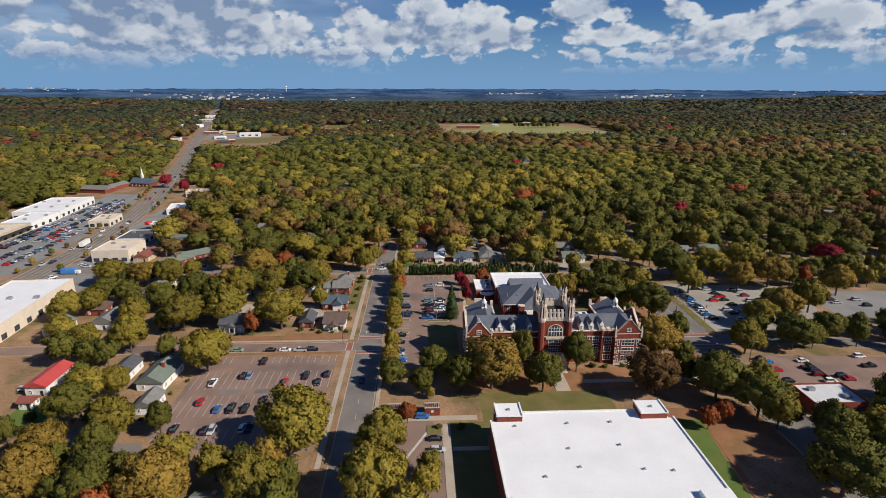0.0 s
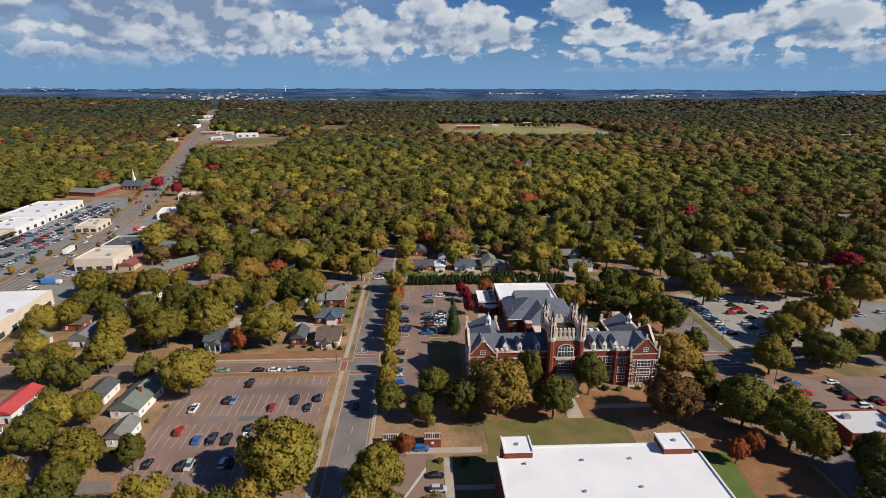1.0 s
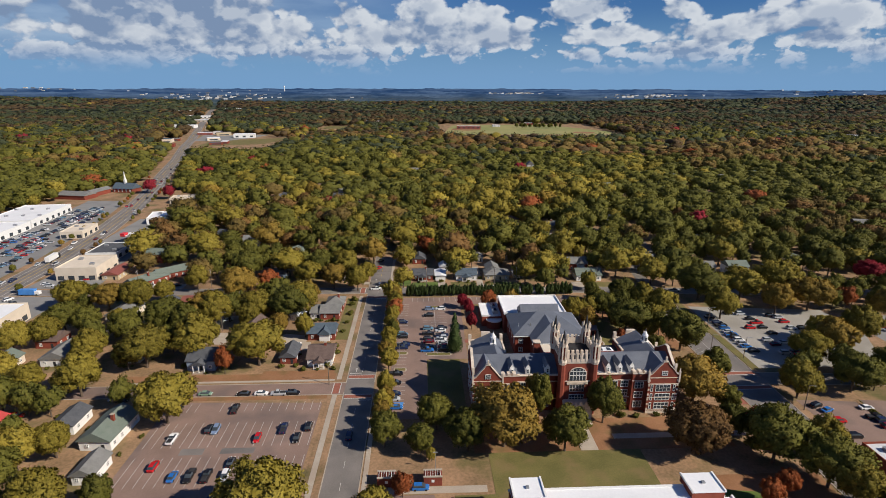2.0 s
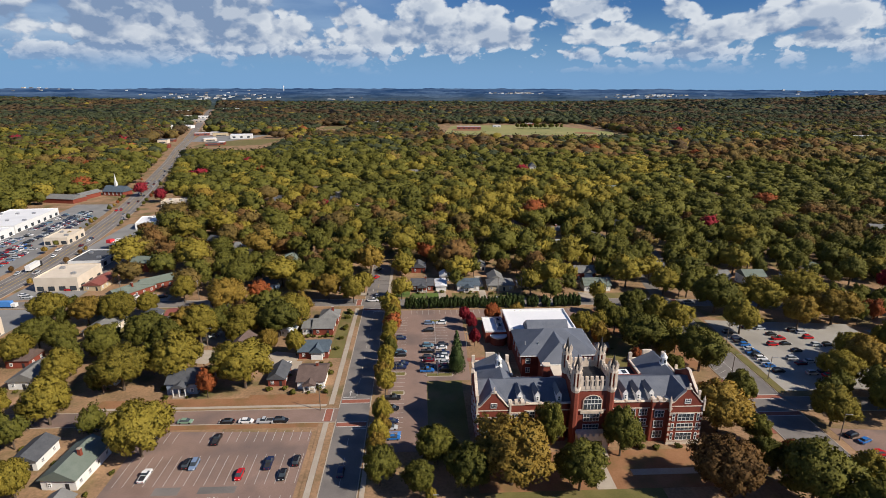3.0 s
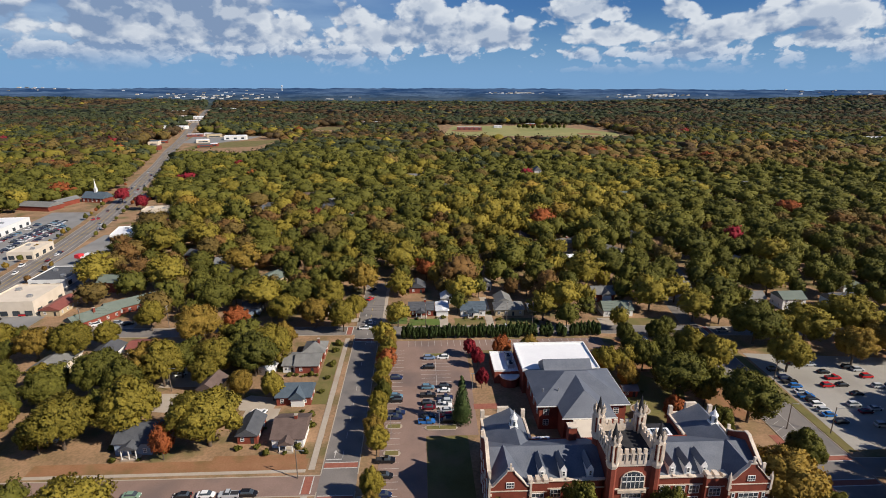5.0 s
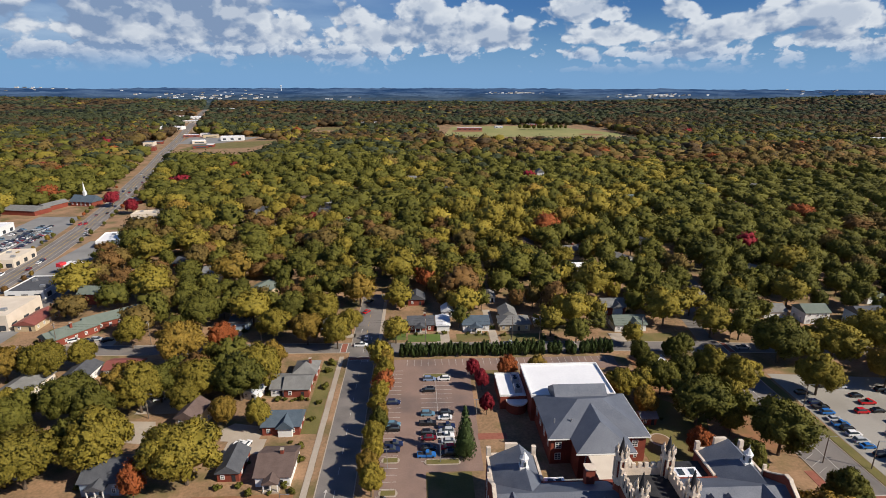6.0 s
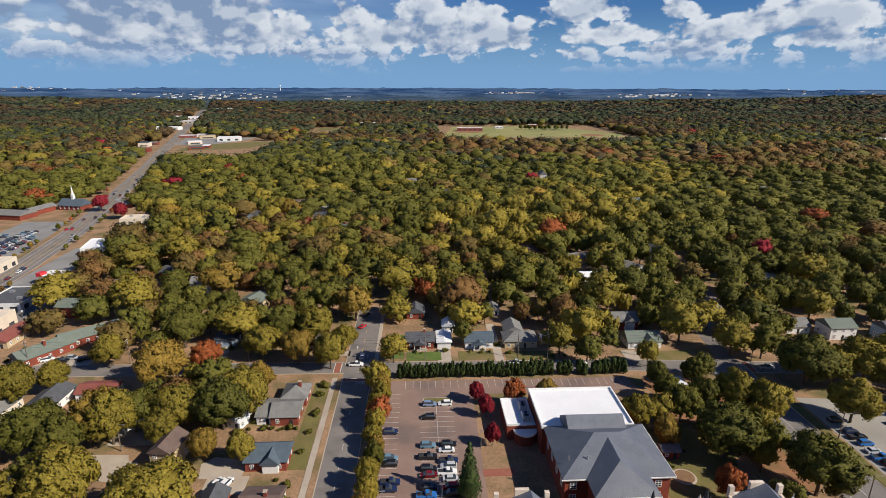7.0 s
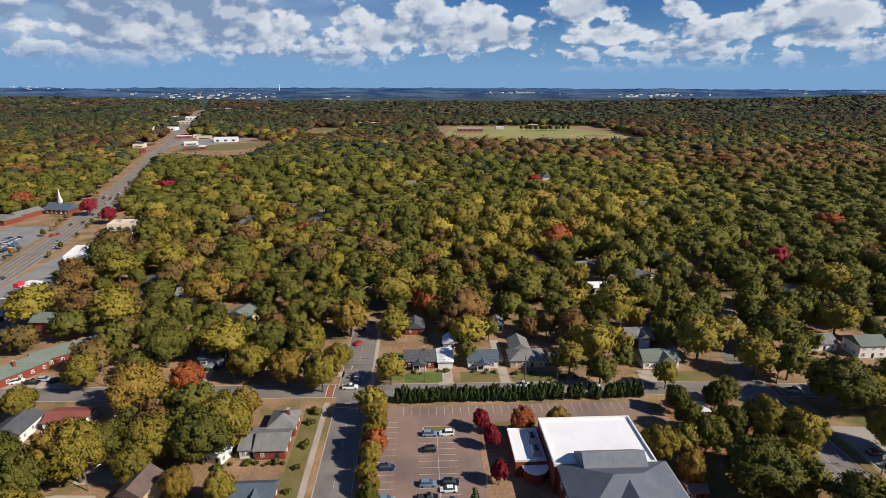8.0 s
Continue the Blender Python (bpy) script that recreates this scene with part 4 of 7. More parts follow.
    mer, rib = Mb().box(-0.48, -0.35, 0, 0.48, 0.35, 1.2).mesh("merlon", LS), Mb().box(-0.2, -0.14, 0, 0.2, 0, 2.7).mesh("rib", LS)
    # dark plates on the solid parapet, painted in as shade of pierced openings
    shade = Mb().box(-0.26, -0.03, 0, 0.26, 0.0, 1.6).mesh("slot", M["dark"])
    for i in range(6):
        a = 47.1 + 1.72 * i
        for x, y, q in ((a, 187.05, 0), (a, 199.95, 180), (45.05, a + 142.1, 270), (57.75, a + 142.1, 90)):
            part("merlon", mer, None, tw, at=pose(x, y, 22.3, 0, 0, q))
        for x, y, q in ((a, 186.7, 0), (44.7, a + 142.1, 270), (58.1, a + 142.1, 90)):
            part("rib", rib, None, tw, at=pose(x, y, 19.7, 0, 0, q))
            if i < 5:
                o = pose(0, 0, 0, 0, 0, q) @ Vector((0.86, 0, 0))
                part("slot", shade, None, tw, at=pose(x + o.x, y + o.y, 20.5, 0, 0, q))
    part("deck", Mb().box(45.4, 187.4, 20.3, 57.4, 199.6, 20.4), M["dark"], tw, "dark recessed tower deck")
    part("band", Mb().box(44.8, 186.8, 18.8, 58.0, 187.0, 19.4).box(44.8, 186.8, 12.1, 58.0, 187.0, 12.5).box(47.4, 186.6, 11.2, 55.4, 187.0, 12.1), LS, tw, "carved limestone band")
    for x, y in ((45.3, 187.3), (57.5, 187.3), (45.3, 199.7), (57.5, 199.7)):
        t = part("turret", Mb().cyl(x, y, 0, 18.8, 1.35, 1.35, 8, turn=0.39), BR, tw, "octagonal brick corner turret")
        st = Mb().cyl(x, y, 18.6, 19.6, 1.45, 1.75, 8, turn=0.39).cyl(x, y, 19.6, 20.4, 1.75, 1.6, 8, turn=0.39).cyl(x, y, 20.4, 25.6, 0.9, 0.9, 8, turn=0.39).cyl(x, y, 24.9, 26.2, 1.5, 1.6, 8, turn=0.39)
        for i in range(8):
            a = 2 * math.pi * i / 8 + 0.39
            px_, py_ = x + 1.5 * math.cos(a), y + 1.5 * math.sin(a)
            st.box(px_ - 0.24, py_ - 0.24, 20.3, px_ + 0.24, py_ + 0.24, 25.2)
            st.box(px_ - 0.26, py_ - 0.26, 26.2, px_ + 0.26, py_ + 0.26, 27.5).cyl(px_, py_, 27.5, 28.2, 0.26, 0.03, 4)
        part("lantern", st, LS, t, "open limestone lantern with pinnacles")
        part("opening", Mb().cyl(x, y, 20.5, 24.8, 1.25, 1.25, 8, turn=0.39), M["brick"], t)
        part("spire", Mb().cyl(x, y, 26.2, 30.6, 1.0, 0.08, 8), M["dark"], t, "dark pointed turret roof")
    # tall arched window and storeys below
    arch = Mb()
    pts = [(-3.0, 0.0), (3.0, 0.0), (3.0, 3.0), (2.2, 4.0), (1.1, 4.5), (0, 4.65), (-1.1, 4.5), (-2.2, 4.0), (-3.0, 3.0)]
    n = len(pts)
    arch.add([(51.4 + a * 1.12, 186.75, 12.5 + b * 1.06) for a, b in pts] + [(51.4 + a * 1.12, 187.0, 12.5 + b * 1.06) for a, b in pts], [tuple(range(n)), tuple(range(2 * n - 1, n - 1, -1))] + [(i, n + i, n + (i + 1) % n, (i + 1) % n) for i in range(n)])
    aw = part("arched_window", arch, LS, tw, "tall arched limestone window")
    ag = Mb().add([(51.4 + a, 186.7, 12.6 + b) for a, b in pts] + [(51.4 + a, 186.76, 12.6 + b) for a, b in pts], [tuple(range(n)), tuple(range(2 * n - 1, n - 1, -1))] + [(i, n + i, n + (i + 1) % n, (i + 1) % n) for i in range(n)])
    part("pane", ag, M["glass"], aw)
    bars = Mb().box(48.4, 186.6, 14.4, 54.4, 186.7, 14.65).box(48.4, 186.6, 15.9, 54.4, 186.7, 16.05)
    for a in (-1.8, -0.6, 0.6, 1.8):
        bars.box(51.4 + a - 0.08, 186.6, 12.6, 51.4 + a + 0.08, 186.7, 16.7)
    part("glazing_bar", bars, M["white_paint"], aw)
    for z, hh in ((8.4, 2.6), (5.0, 2.4)):
        window(tw, 51.4, 187.0, z, 5.6, hh, 0, "white_paint", 2, 5)
    tw.matrix_basis = Matrix.Translation((51.4, 187, 0)) @ Matrix.Diagonal((0.87, 0.9, 1, 1)) @ Matrix.Translation((-51.4, -187, 0)) @ tw.matrix_basis
    # entrance porch and steps
    po = part("porch", Mb().box(46.8, 183.6, 0, 48.6, 187, 5.2).box(54.2, 183.6, 0, 56.0, 187, 5.2).box(48.6, 183.6, 3.8, 54.2, 187, 5.2).box(46.6, 183.4, 5.2, 56.2, 187, 5.6), LS, h, "carved limestone entrance porch")
    pc = Mb()
    for i in range(6):
        pc.box(46.8 + 1.65 * i, 183.4, 5.6, 47.6 + 1.65 * i, 183.8, 6.5)
    part("battlement", pc, LS, po)
    part("door", Mb().box(48.6, 185.6, 0.6, 54.2, 185.9, 3.8), M["dark"], po, "dark recessed entrance doors")
    stp = Mb()
    for i in range(6):
        stp.box(47.2, 180.4 + 0.5 * i, 0, 55.6, 183.7, 0.17 * (i + 1))
    part("steps", stp, LS, po, "broad pale stone steps")
    return h


hall()


def rear_hall():
    r = thing("auditorium", 0, 0, 0, 0, "brick auditorium with blue-grey hipped roofs and a white flat-roofed annex", "building")
    BR = M["brick"]
    part("wall", Mb().box(38.3, 228.1, 0, 66.0, 249.0, 8.8), BR, r)
    part("wall", Mb().box(44.4, 221.4, 0, 59.6, 228.1, 8.8), BR, r)
    part("wall", Mb().box(37.0, 249.0, 0, 64.2, 269.3, 8.7), BR, r)
    part("wall", Mb().box(28.0, 256.0, 0, 37.0, 270.4, 4.8), BR, r)
    part("wall", Mb().box(46.5, 211, 0, 58.0, 221.4, 8.2), BR, r)
    part("roof", Mb().hip(37.9, 227.9, 66.4, 249.2, 9.0, 14.6), M["slate"], r, "blue-grey slate hipped roof")
    # front cross hip
    x0, x1, y0, c = 43.6, 60.2, 220.6, 52.0
    part("roof", Mb().add([(x0, y0, 9.02), (x1, y0, 9.02), (x1, 233.0, 9.02), (x0, 233.0, 9.02), (c, 227.8, 14.0), (c, 237.6, 14.0), (x0, y0, 8.7), (x1, y0, 8.7)], [(0, 1, 4), (1, 2, 5, 4), (3, 0, 4, 5), (6, 7, 1, 0), (2, 3, 5)]), M["slate"], r, "blue-grey slate cross hip")
    part("gutter", Mb().box(43.4, 220.4, 8.55, 60.4, 220.65, 8.85).box(37.2, 227.2, 8.55, 43.6, 227.45, 8.85).box(60.2, 227.2, 8.55, 66.9, 227.45, 8.85).box(66.85, 227.4, 8.55, 67.1, 249.5, 8.85), M["white_paint"], r, "white gutter")
    part("roof", Mb().gable(43.2, 242, 59.8, 253.2, 10.2, 14.2, "x", 0.0, 0.3).box(43.2, 242, 8.7, 59.8, 253.2, 10.0), M["slate"], r, "slate roof of the stage house")
    rf = part("flat_roof", Mb().box(37.2, 249.2, 8.7, 64.0, 269.1, 8.95), M["white_roof"], r, "bright white flat membrane roof")
    part("parapet", Mb().box(36.8, 249.0, 8.7, 37.2, 269.5, 9.6).box(64.0, 249.0, 8.7, 64.4, 269.5, 9.6).box(37.2, 269.1, 8.7, 64.0, 269.5, 9.6).box(37.2, 249.0, 8.7, 43.0, 249.4, 9.6).box(60.0, 249.0, 8.7, 64.0, 249.4, 9.6), M["white_paint"], rf)
    lf = part("flat_roof", Mb().box(28.2, 256.2, 4.8, 36.8, 270.2, 5.0), M["white_roof"], r, "white flat roof with equipment")
    part("parapet", Mb().box(27.8, 256.0, 4.8, 28.2, 270.6, 5.5).box(28.2, 270.2, 4.8, 36.8, 270.6, 5.5).box(28.2, 256.0, 4.8, 34.0, 256.3, 5.5), M["white_paint"], lf)
    for y in (257.8, 263.5):
        u = part("rooftop_unit", Mb().box(33.2, y, 5.0, 35.6, y + 3.6, 6.6), M["grey_metal"], lf, "grey-green rooftop air unit")
        part("fan", Mb().cyl(34.4, y + 1.2, 6.6, 6.75, 0.7, 0.7, 12).cyl(34.4, y + 2.6, 6.6, 6.75, 0.5, 0.5, 12), M["dark"], u)
    # curved porch
    ring = [(33.5 + 3.4 * math.cos(a), 255.8 + 3.4 * math.sin(a)) for a in [math.pi + math.pi * i / 12 for i in range(13)]]
    cp = part("curved_porch", Mb().prism(ring, 0, 3.4), BR, r, "curved brick porch with white coping")
    part("coping", Mb().prism([(33.5 + 3.7 * math.cos(a), 255.8 + 3.7 * math.sin(a)) for a in [math.pi + math.pi * i / 12 for i in range(13)]], 3.4, 3.9), M["white_paint"], cp)
    part("flat_roof", Mb().box(46.7, 211.2, 8.2, 57.8, 220.4, 8.5), M["cream"], r, "pale flat link roof")
    for x in (40.5, 62.8):
        for z in (1.5, 5.2):
            window(r, x, 228.1, z, 1.8, 2.2, 0, "white_paint", 3, 2)
    for x in (47.0, 52.0, 57.0):
        window(r, x, 221.4, 5.2, 1.8, 2.2, 0, "white_paint", 3, 2)
    for y in (231, 236, 241, 246):
        window(r, 38.3, y, 4.2, 1.6, 2.6, 270, "white_paint", 3, 2)
    for x in (40, 45):
        part("vent_pipe", Mb().cyl(x, 232, 11.0, 12.4, 0.2, 0.2, 8), M["grey_metal"], r)


rear_hall()


def white_hall():
    w = thing("white_roofed_hall", 0, 0, 0, 0, "large brick hall with a bright white flat roof", "building")
    part("wall", Mb().prism([(20.2, 70), (75.6, 70), (75.6, 137.6), (73.6, 137.6), (73.6, 141.6), (21.6, 141.6), (21.6, 137.6), (20.2, 137.6)], 0, 9.2), M["brick"], w)
    rf = part("flat_roof", Mb().prism([(20.5, 70.3), (75.3, 70.3), (75.3, 137.3), (73.3, 137.3), (73.3, 141.3), (21.9, 141.3), (21.9, 137.3), (20.5, 137.3)], 9.2, 9.4), M["white_roof"], w, "bright white membrane roof")
    part("parapet", Mb().prism([(20.0, 70), (20.5, 70), (20.5, 137.8), (20.0, 137.8)], 9.2, 9.75), M["white_paint"], rf, "low white parapet edge")
    part("parapet", Mb().box(75.3, 70, 9.2, 75.8, 137.6, 9.8), M["white_paint"], rf, "low white parapet edge")
    part("parapet", Mb().box(21.4, 141.3, 9.2, 73.8, 141.8, 9.7), M["white_paint"], rf, "low white parapet edge")
    part("parapet", Mb().box(73.3, 137.3, 9.2, 73.8, 141.3, 9.8), M["white_paint"], rf, "low white parapet edge")
    for x0, x1 in ((22.0, 29.6), (65.4, 73.4)):
        b = part("stair_tower", Mb().box(x0, 137.0, 9.4, x1, 143.4, 11.2), M["brick"], w, "brick stair tower with white roof")
        part("roof", Mb().box(x0 - 0.2, 136.8, 11.2, x1 + 0.2, 143.6, 11.45), M["white_roof"], b)
        part("parapet", Mb().box(x0 - 0.2, 136.8, 11.45, x0 + 0.2, 143.6, 11.8), M["white_paint"], b)
        part("parapet", Mb().box(x1 - 0.2, 136.8, 11.45, x1 + 0.2, 143.6, 11.8), M["white_paint"], b)
        part("hatch", Mb().box((x0 + x1) / 2 - 0.4, 139.6, 11.45, (x0 + x1) / 2 + 0.4, 140.4, 11.9), M["grey_metal"], b)
    for x, y in ((27.0, 134.6), (42.6, 135.4), (55.6, 135.6), (31.2, 113.2), (41.0, 116.4), (65.0, 114.2), (57.6, 115), (40.0, 124), (54.6, 125)):
        v = part("roof_vent", Mb().box(x - 0.45, y - 0.3, 9.4, x + 0.45, y + 0.3, 9.7), M["grey_metal"], w, "small grey roof vent")
        part("cap", Mb().cyl(x, y, 9.7, 10.0, 0.22, 0.22, 8), M["grey_metal"], v)
    for x0, y0, x1, y1 in ((21.0, 98, 27, 105.4), (67.5, 98, 75, 105.8)):
        part("roof_box", Mb().box(x0, y0, 9.4, x1, y1, 10.9), M["white_roof"], w, "white roof house")
    part("canopy", Mb().box(75.9, 121, 2.2, 78.6, 123, 2.6), M["white_paint"], w, "small white side canopy")


white_hall()


# ---- houses ----
HOUSES = []


def house(name, x, y, w, d, h, ridge, axis="x", wall="white_paint", roof="grey_shingle", shape="gable", turn=0, label="", porch=False, chimney=False, cross=False, front=True, group="houses"):
    """A small house: walls, roof with eaves, windows, door and, where it has them, porch, chimney and a front cross gable. x, y: its middle."""
    HOUSES.append((x, y, max(w, d) / 2 + 2.0))
    ob = thing(name, x, y, 0, turn, label, "house", group)
    x0, x1, y0, y1 = -w / 2, w / 2, -d / 2, d / 2
    wb = Mb().box(x0, y0, 0, x1, y1, h)
    if shape == "gable":
        if axis == "x":
            for a, b in ((x0, 0.2), (x1 - 0.2, 0.2)):
                wb.gable_wall(y0, y1, a, b, h, h + ridge - 0.3, axis="y")
        else:
            for a in (y0, y1 - 0.2):
                wb.gable_wall(x0, x1, a, 0.2, h, h + ridge - 0.3)
    part("wall", wb, M[wall], ob)
    rb = Mb().gable(x0, y0, x1, y1, h + 0.12, h + ridge, axis, 0.5, 0.2) if shape == "gable" else Mb().hip(x0, y0, x1, y1, h + 0.12, h + ridge, 0.6, 0.2)
    rf = part("roof", rb, M[roof], ob)
    if cross:
        part("cross_gable", Mb().gable(-w * 0.08, y0 - 1.2, w * 0.34, 0, h + 0.14, h + ridge * 0.85, "y", 0.4, 0.2), M[roof], ob)
        part("gable_wall", Mb().box(-w * 0.06, y0 - 1.0, 0, w * 0.32, y0, h).gable_wall(-w * 0.06, w * 0.32, y0 - 1.0, 0.2, h, h + ridge * 0.8), M["white_paint"], ob)
    if chimney:
        c = part("chimney", Mb().box(w * 0.12, -0.5, h, w * 0.12 + 0.9, 0.4, h + ridge + 1.1), M["brick"], ob, "red brick chimney")
        part("cap", Mb().box(w * 0.12 - 0.1, -0.6, h + ridge + 1.1, w * 0.12 + 1.0, 0.5, h + ridge + 1.25), M["concrete"], c)
    if porch:
        pr = part("porch_roof", Mb().gable(-w * 0.22, y0 - 2.6, w * 0.22, y0 + 0.5, h - 0.25, h + 1.0, "y", 0.2, 0.18), M[roof], ob)
        for px_ in (-w * 0.2, 0.0, w * 0.2):
            part("porch_post", Mb().box(px_ - 0.12, y0 - 2.5, 0, px_ + 0.12, y0 - 2.26, h - 0.4), M["white_paint"], ob)
        part("porch_floor", Mb().box(-w * 0.23, y0 - 2.7, 0, w * 0.23, y0, 0.45), M["concrete"], ob)
    n = max(2, int(w // 3.2))
    if front:
        for i in range(n):
            a = x0 + (i + 0.5) * w / n
            if i == n // 2:
                part("door", Mb().box(a - 0.5, y0 - 0.07, 0.1, a + 0.5, y0, 2.15), M["dark"], ob)
            else:
                window(ob, a, y0, 0.95, 1.1, 1.45, 0)
        for i in range(max(2, int(d // 3.6))):
            b = y0 + (i + 0.5) * d / max(2, int(d // 3.6))
            window(ob, x0, b, 0.95, 1.1, 1.45, 270)
            window(ob, x1, b, 0.95, 1.1, 1.45, 90)
        if h > 5:
            for i in range(n):
                window(ob, x0 + (i + 0.5) * w / n, y0, 3.8, 1.1, 1.45, 0)
    return ob


house("bungalow", -42.3, 271.0, 8.6, 9.6, 3.2, 2.6, "x", "brick", "grey_shingle", label="brick bungalow with a grey shingle roof and white trim", front=True)
house("bungalow_wing", -41.5, 281.5, 8.0, 9.0, 3.2, 2.6, "x", "brick", "grey_shingle", "hip", label="brick bungalow wing with grey hipped roof", chimney=True)
house("bungalow_annex", -49.0, 272.0, 4.6, 10.0, 3.0, 1.8, "x", "white_paint", "grey_shingle", label="white annex with a low grey roof")
house("cottage", -42.5, 249.0, 11.5, 8.4, 3.2, 3.2, "x", "brick", "teal_shingle", label="brick cottage with a slate-blue gabled roof", cross=True)
house("cottage", -39.3, 228.4, 9.4, 12.5, 3.2, 3.0, "x", "white_paint", "brown_shingle", label="white cottage with a brown shingle roof and porch", porch=True, chimney=True)
house("cottage", -52.0, 229.5, 6.0, 10.0, 3.0, 2.4, "y", "brick", "dark_shingle", label="narrow brick cottage with a dark roof")
house("tall_house", -71.4, 251.0, 6.6, 9.0, 5.6, 2.6, "y", "tan_siding", "brown_shingle", label="two-storey tan house with a brown roof", turn=-8)
house("shed", -57.2, 267.5, 5.0, 5.2, 2.7, 1.3, "y", "white_paint", "pale_siding", label="small shed with a pale metal roof", turn=-20)
house("shed", -62, 281, 4.0, 4.5, 2.8, 1.2, "y", "white_paint", "dark_shingle", label="small white shed under the trees")
house("cottage", -84.0, 226.0, 10.5, 11.0, 4.2, 3.2, "x", "blue_siding", "dark_shingle", label="blue-grey cottage with white porch under trees", porch=True)
house("bungalow", -139.5, 274.5, 10.5, 15.0, 3.2, 2.6, "y", "cream", "grey_shingle", label="cream bungalow with a grey roof and front porch", porch=True, turn=-4)
house("bungalow", -124.5, 282.5, 9.0, 11.0, 3.2, 2.4, "y", "white_paint", "dark_shingle", label="bungalow with a dark shingle roof")
house("garage", -111.0, 286.5, 12.0, 8.0, 3.3, 1.6, "x", "white_paint", "brown_metal", label="white garage with a brown-red metal roof")
house("brick_office", -149.5, 317.0, 9.0, 20.0, 3.4, 2.8, "y", "brick", "green_shingle", label="long brick office with a grey-green roof", turn=-32, chimney=True)
house("brick_office", -140.0, 332.0, 9.0, 22.0, 3.4, 2.6, "y", "brick", "green_shingle", label="brick office wing with a grey-green roof", turn=-48)
house("cottage", -97.0, 181.5, 9.6, 15.5, 3.4, 3.0, "y", "white_paint", "green_shingle", label="white cottage with a pale grey-green roof", turn=-3, chimney=True)
house("cottage", -92.4, 163.5, 6.0, 9.0, 3.2, 2.2, "y", "white_paint", "grey_shingle", label="small white cottage with grey roof")
house("long_shop", -135.7, 180.0, 7.4, 16.0, 3.8, 1.8, "y", "white_paint", "red_metal", label="white building with a bright red metal roof")
house("shed", -133.8, 165.5, 4.4, 4.0, 2.7, 1.4, "x", "white_paint", "brown_metal", label="white shed with a red-brown roof")
house("shed", -117.5, 147.5, 6.0, 7.0, 2.6, 1.5, "y", "tan_siding", "grey_shingle", label="old shed with a grey roof")
house("shed", -54.8, 115.5, 9.0, 6.0, 3.0, 1.6, "x", "white_paint", "green_shingle", label="small building with a pale green roof under trees", chimney=True)
house("cottage", -112, 187, 7, 10, 3.2, 2.2, "y", "white_paint", "dark_shingle", label="white cottage with a dark roof under trees")
house("cottage", -142, 232, 11, 12, 3.3, 3.0, "y", "white_paint", "grey_shingle", label="white cottage with a grey roof")
house("cottage", -161, 226, 9, 10, 3.3, 2.6, "y", "cream", "green_shingle", label="cream cottage with a green-grey roof", porch=True)
house("cottage", -114, 232, 7, 9, 3.3, 2.6, "y", "white_paint", "grey_shingle", label="white cottage under trees")
house("cottage", -155, 246, 9, 9, 3.3, 2.8, "x", "brick", "brown_shingle", label="brick cottage under trees")
house("bungalow", 1.5, 321.5, 11.5, 9.0, 3.2, 2.6, "x", "brick", "dark_shingle", label="brick bungalow with a dark roof and small brick porch", porch=True, chimney=True)
house("carport", 11.5, 322.0, 5.6, 10.5, 2.9, 0.7, "y", "white_paint", "white_roof", label="white carport with a flat pale roof", front=False)
house("cottage", 14, 335, 5, 6, 3.0, 2.0, "y", "white_paint", "pale_siding", label="small white cottage with a pale roof")
house("cottage", 26.0, 320.5, 11.5, 8.5, 3.2, 2.8, "x", "white_paint", "teal_shingle", label="white cottage with a slate-blue roof and porch", porch=True)
house("bungalow", 43.5, 320.5, 13.5, 9.0, 3.2, 2.6, "x", "tan_siding", "grey_shingle", "hip", label="bungalow with a wide grey hipped roof")
house("bungalow_wing", 42.0, 329.5, 7.5, 9.5, 3.2, 2.6, "y", "tan_siding", "grey_shingle", label="rear wing with a grey roof")
house("cottage", -0.5, 350.5, 8.0, 8.0, 3.2, 2.6, "y", "brick", "dark_shingle", label="small brick cottage with a dark roof")
house("shed", 36.5, 353.0, 5.0, 7.0, 2.8, 1.6, "y", "white_paint", "grey_shingle", label="small white shed with a grey roof")
house("shed", 56.0, 322.0, 6.0, 5.0, 2.6, 1.2, "x", "tan_siding", "grey_metal", label="low shed with a metal roof")
house("cottage", 94.8, 317.5, 14.0, 8.5, 3.2, 3.2, "x", "white_paint", "green_shingle", label="white cottage with a grey-green roof", cross=True)
house("tall_house", 93.5, 335.5, 11.0, 9.0, 4.2, 3.0, "x", "brick", "grey_shingle", label="brick house with a grey roof", cross=True)
house("cottage", 168.5, 329.0, 10.5, 9.0, 3.2, 2.6, "x", "white_paint", "grey_shingle", label="white cottage with a grey roof among trees")
house("tall_house", 183.5, 322.5, 11.5, 9.5, 5.4, 2.8, "x", "white_paint", "green_shingle", label="white two-storey house with a green roof")
house("tall_house", 206, 318, 12, 10, 5.6, 3.0, "x", "blue_siding", "dark_shingle", label="blue-grey two-storey house with a dark roof")
house("cottage", 138, 345, 11, 9, 3.2, 2.8, "x", "tan_siding", "grey_shingle", label="cottage with a grey roof among trees")
house("shed", 74.6, 246.8, 5.0, 3.6, 2.6, 1.3, "x", "brick", "grey_shingle", label="small brick garden shed")
house("pavilion", 93.8, 283.2, 5.0, 5.0, 2.8, 1.6, "x", "pale_siding", "pale_siding", "hip", label="small pale open pavilion with pointed roof")
house("cottage", -79.5, 326.0, 8.0, 8.0, 3.4, 2.4, "x", "blue_siding", "dark_shingle", label="dark blue cottage under trees")
house("cottage", -45, 322, 9.0, 8.0, 3.2, 2.4, "x", "white_paint", "grey_shingle", label="cottage with a grey roof under trees")
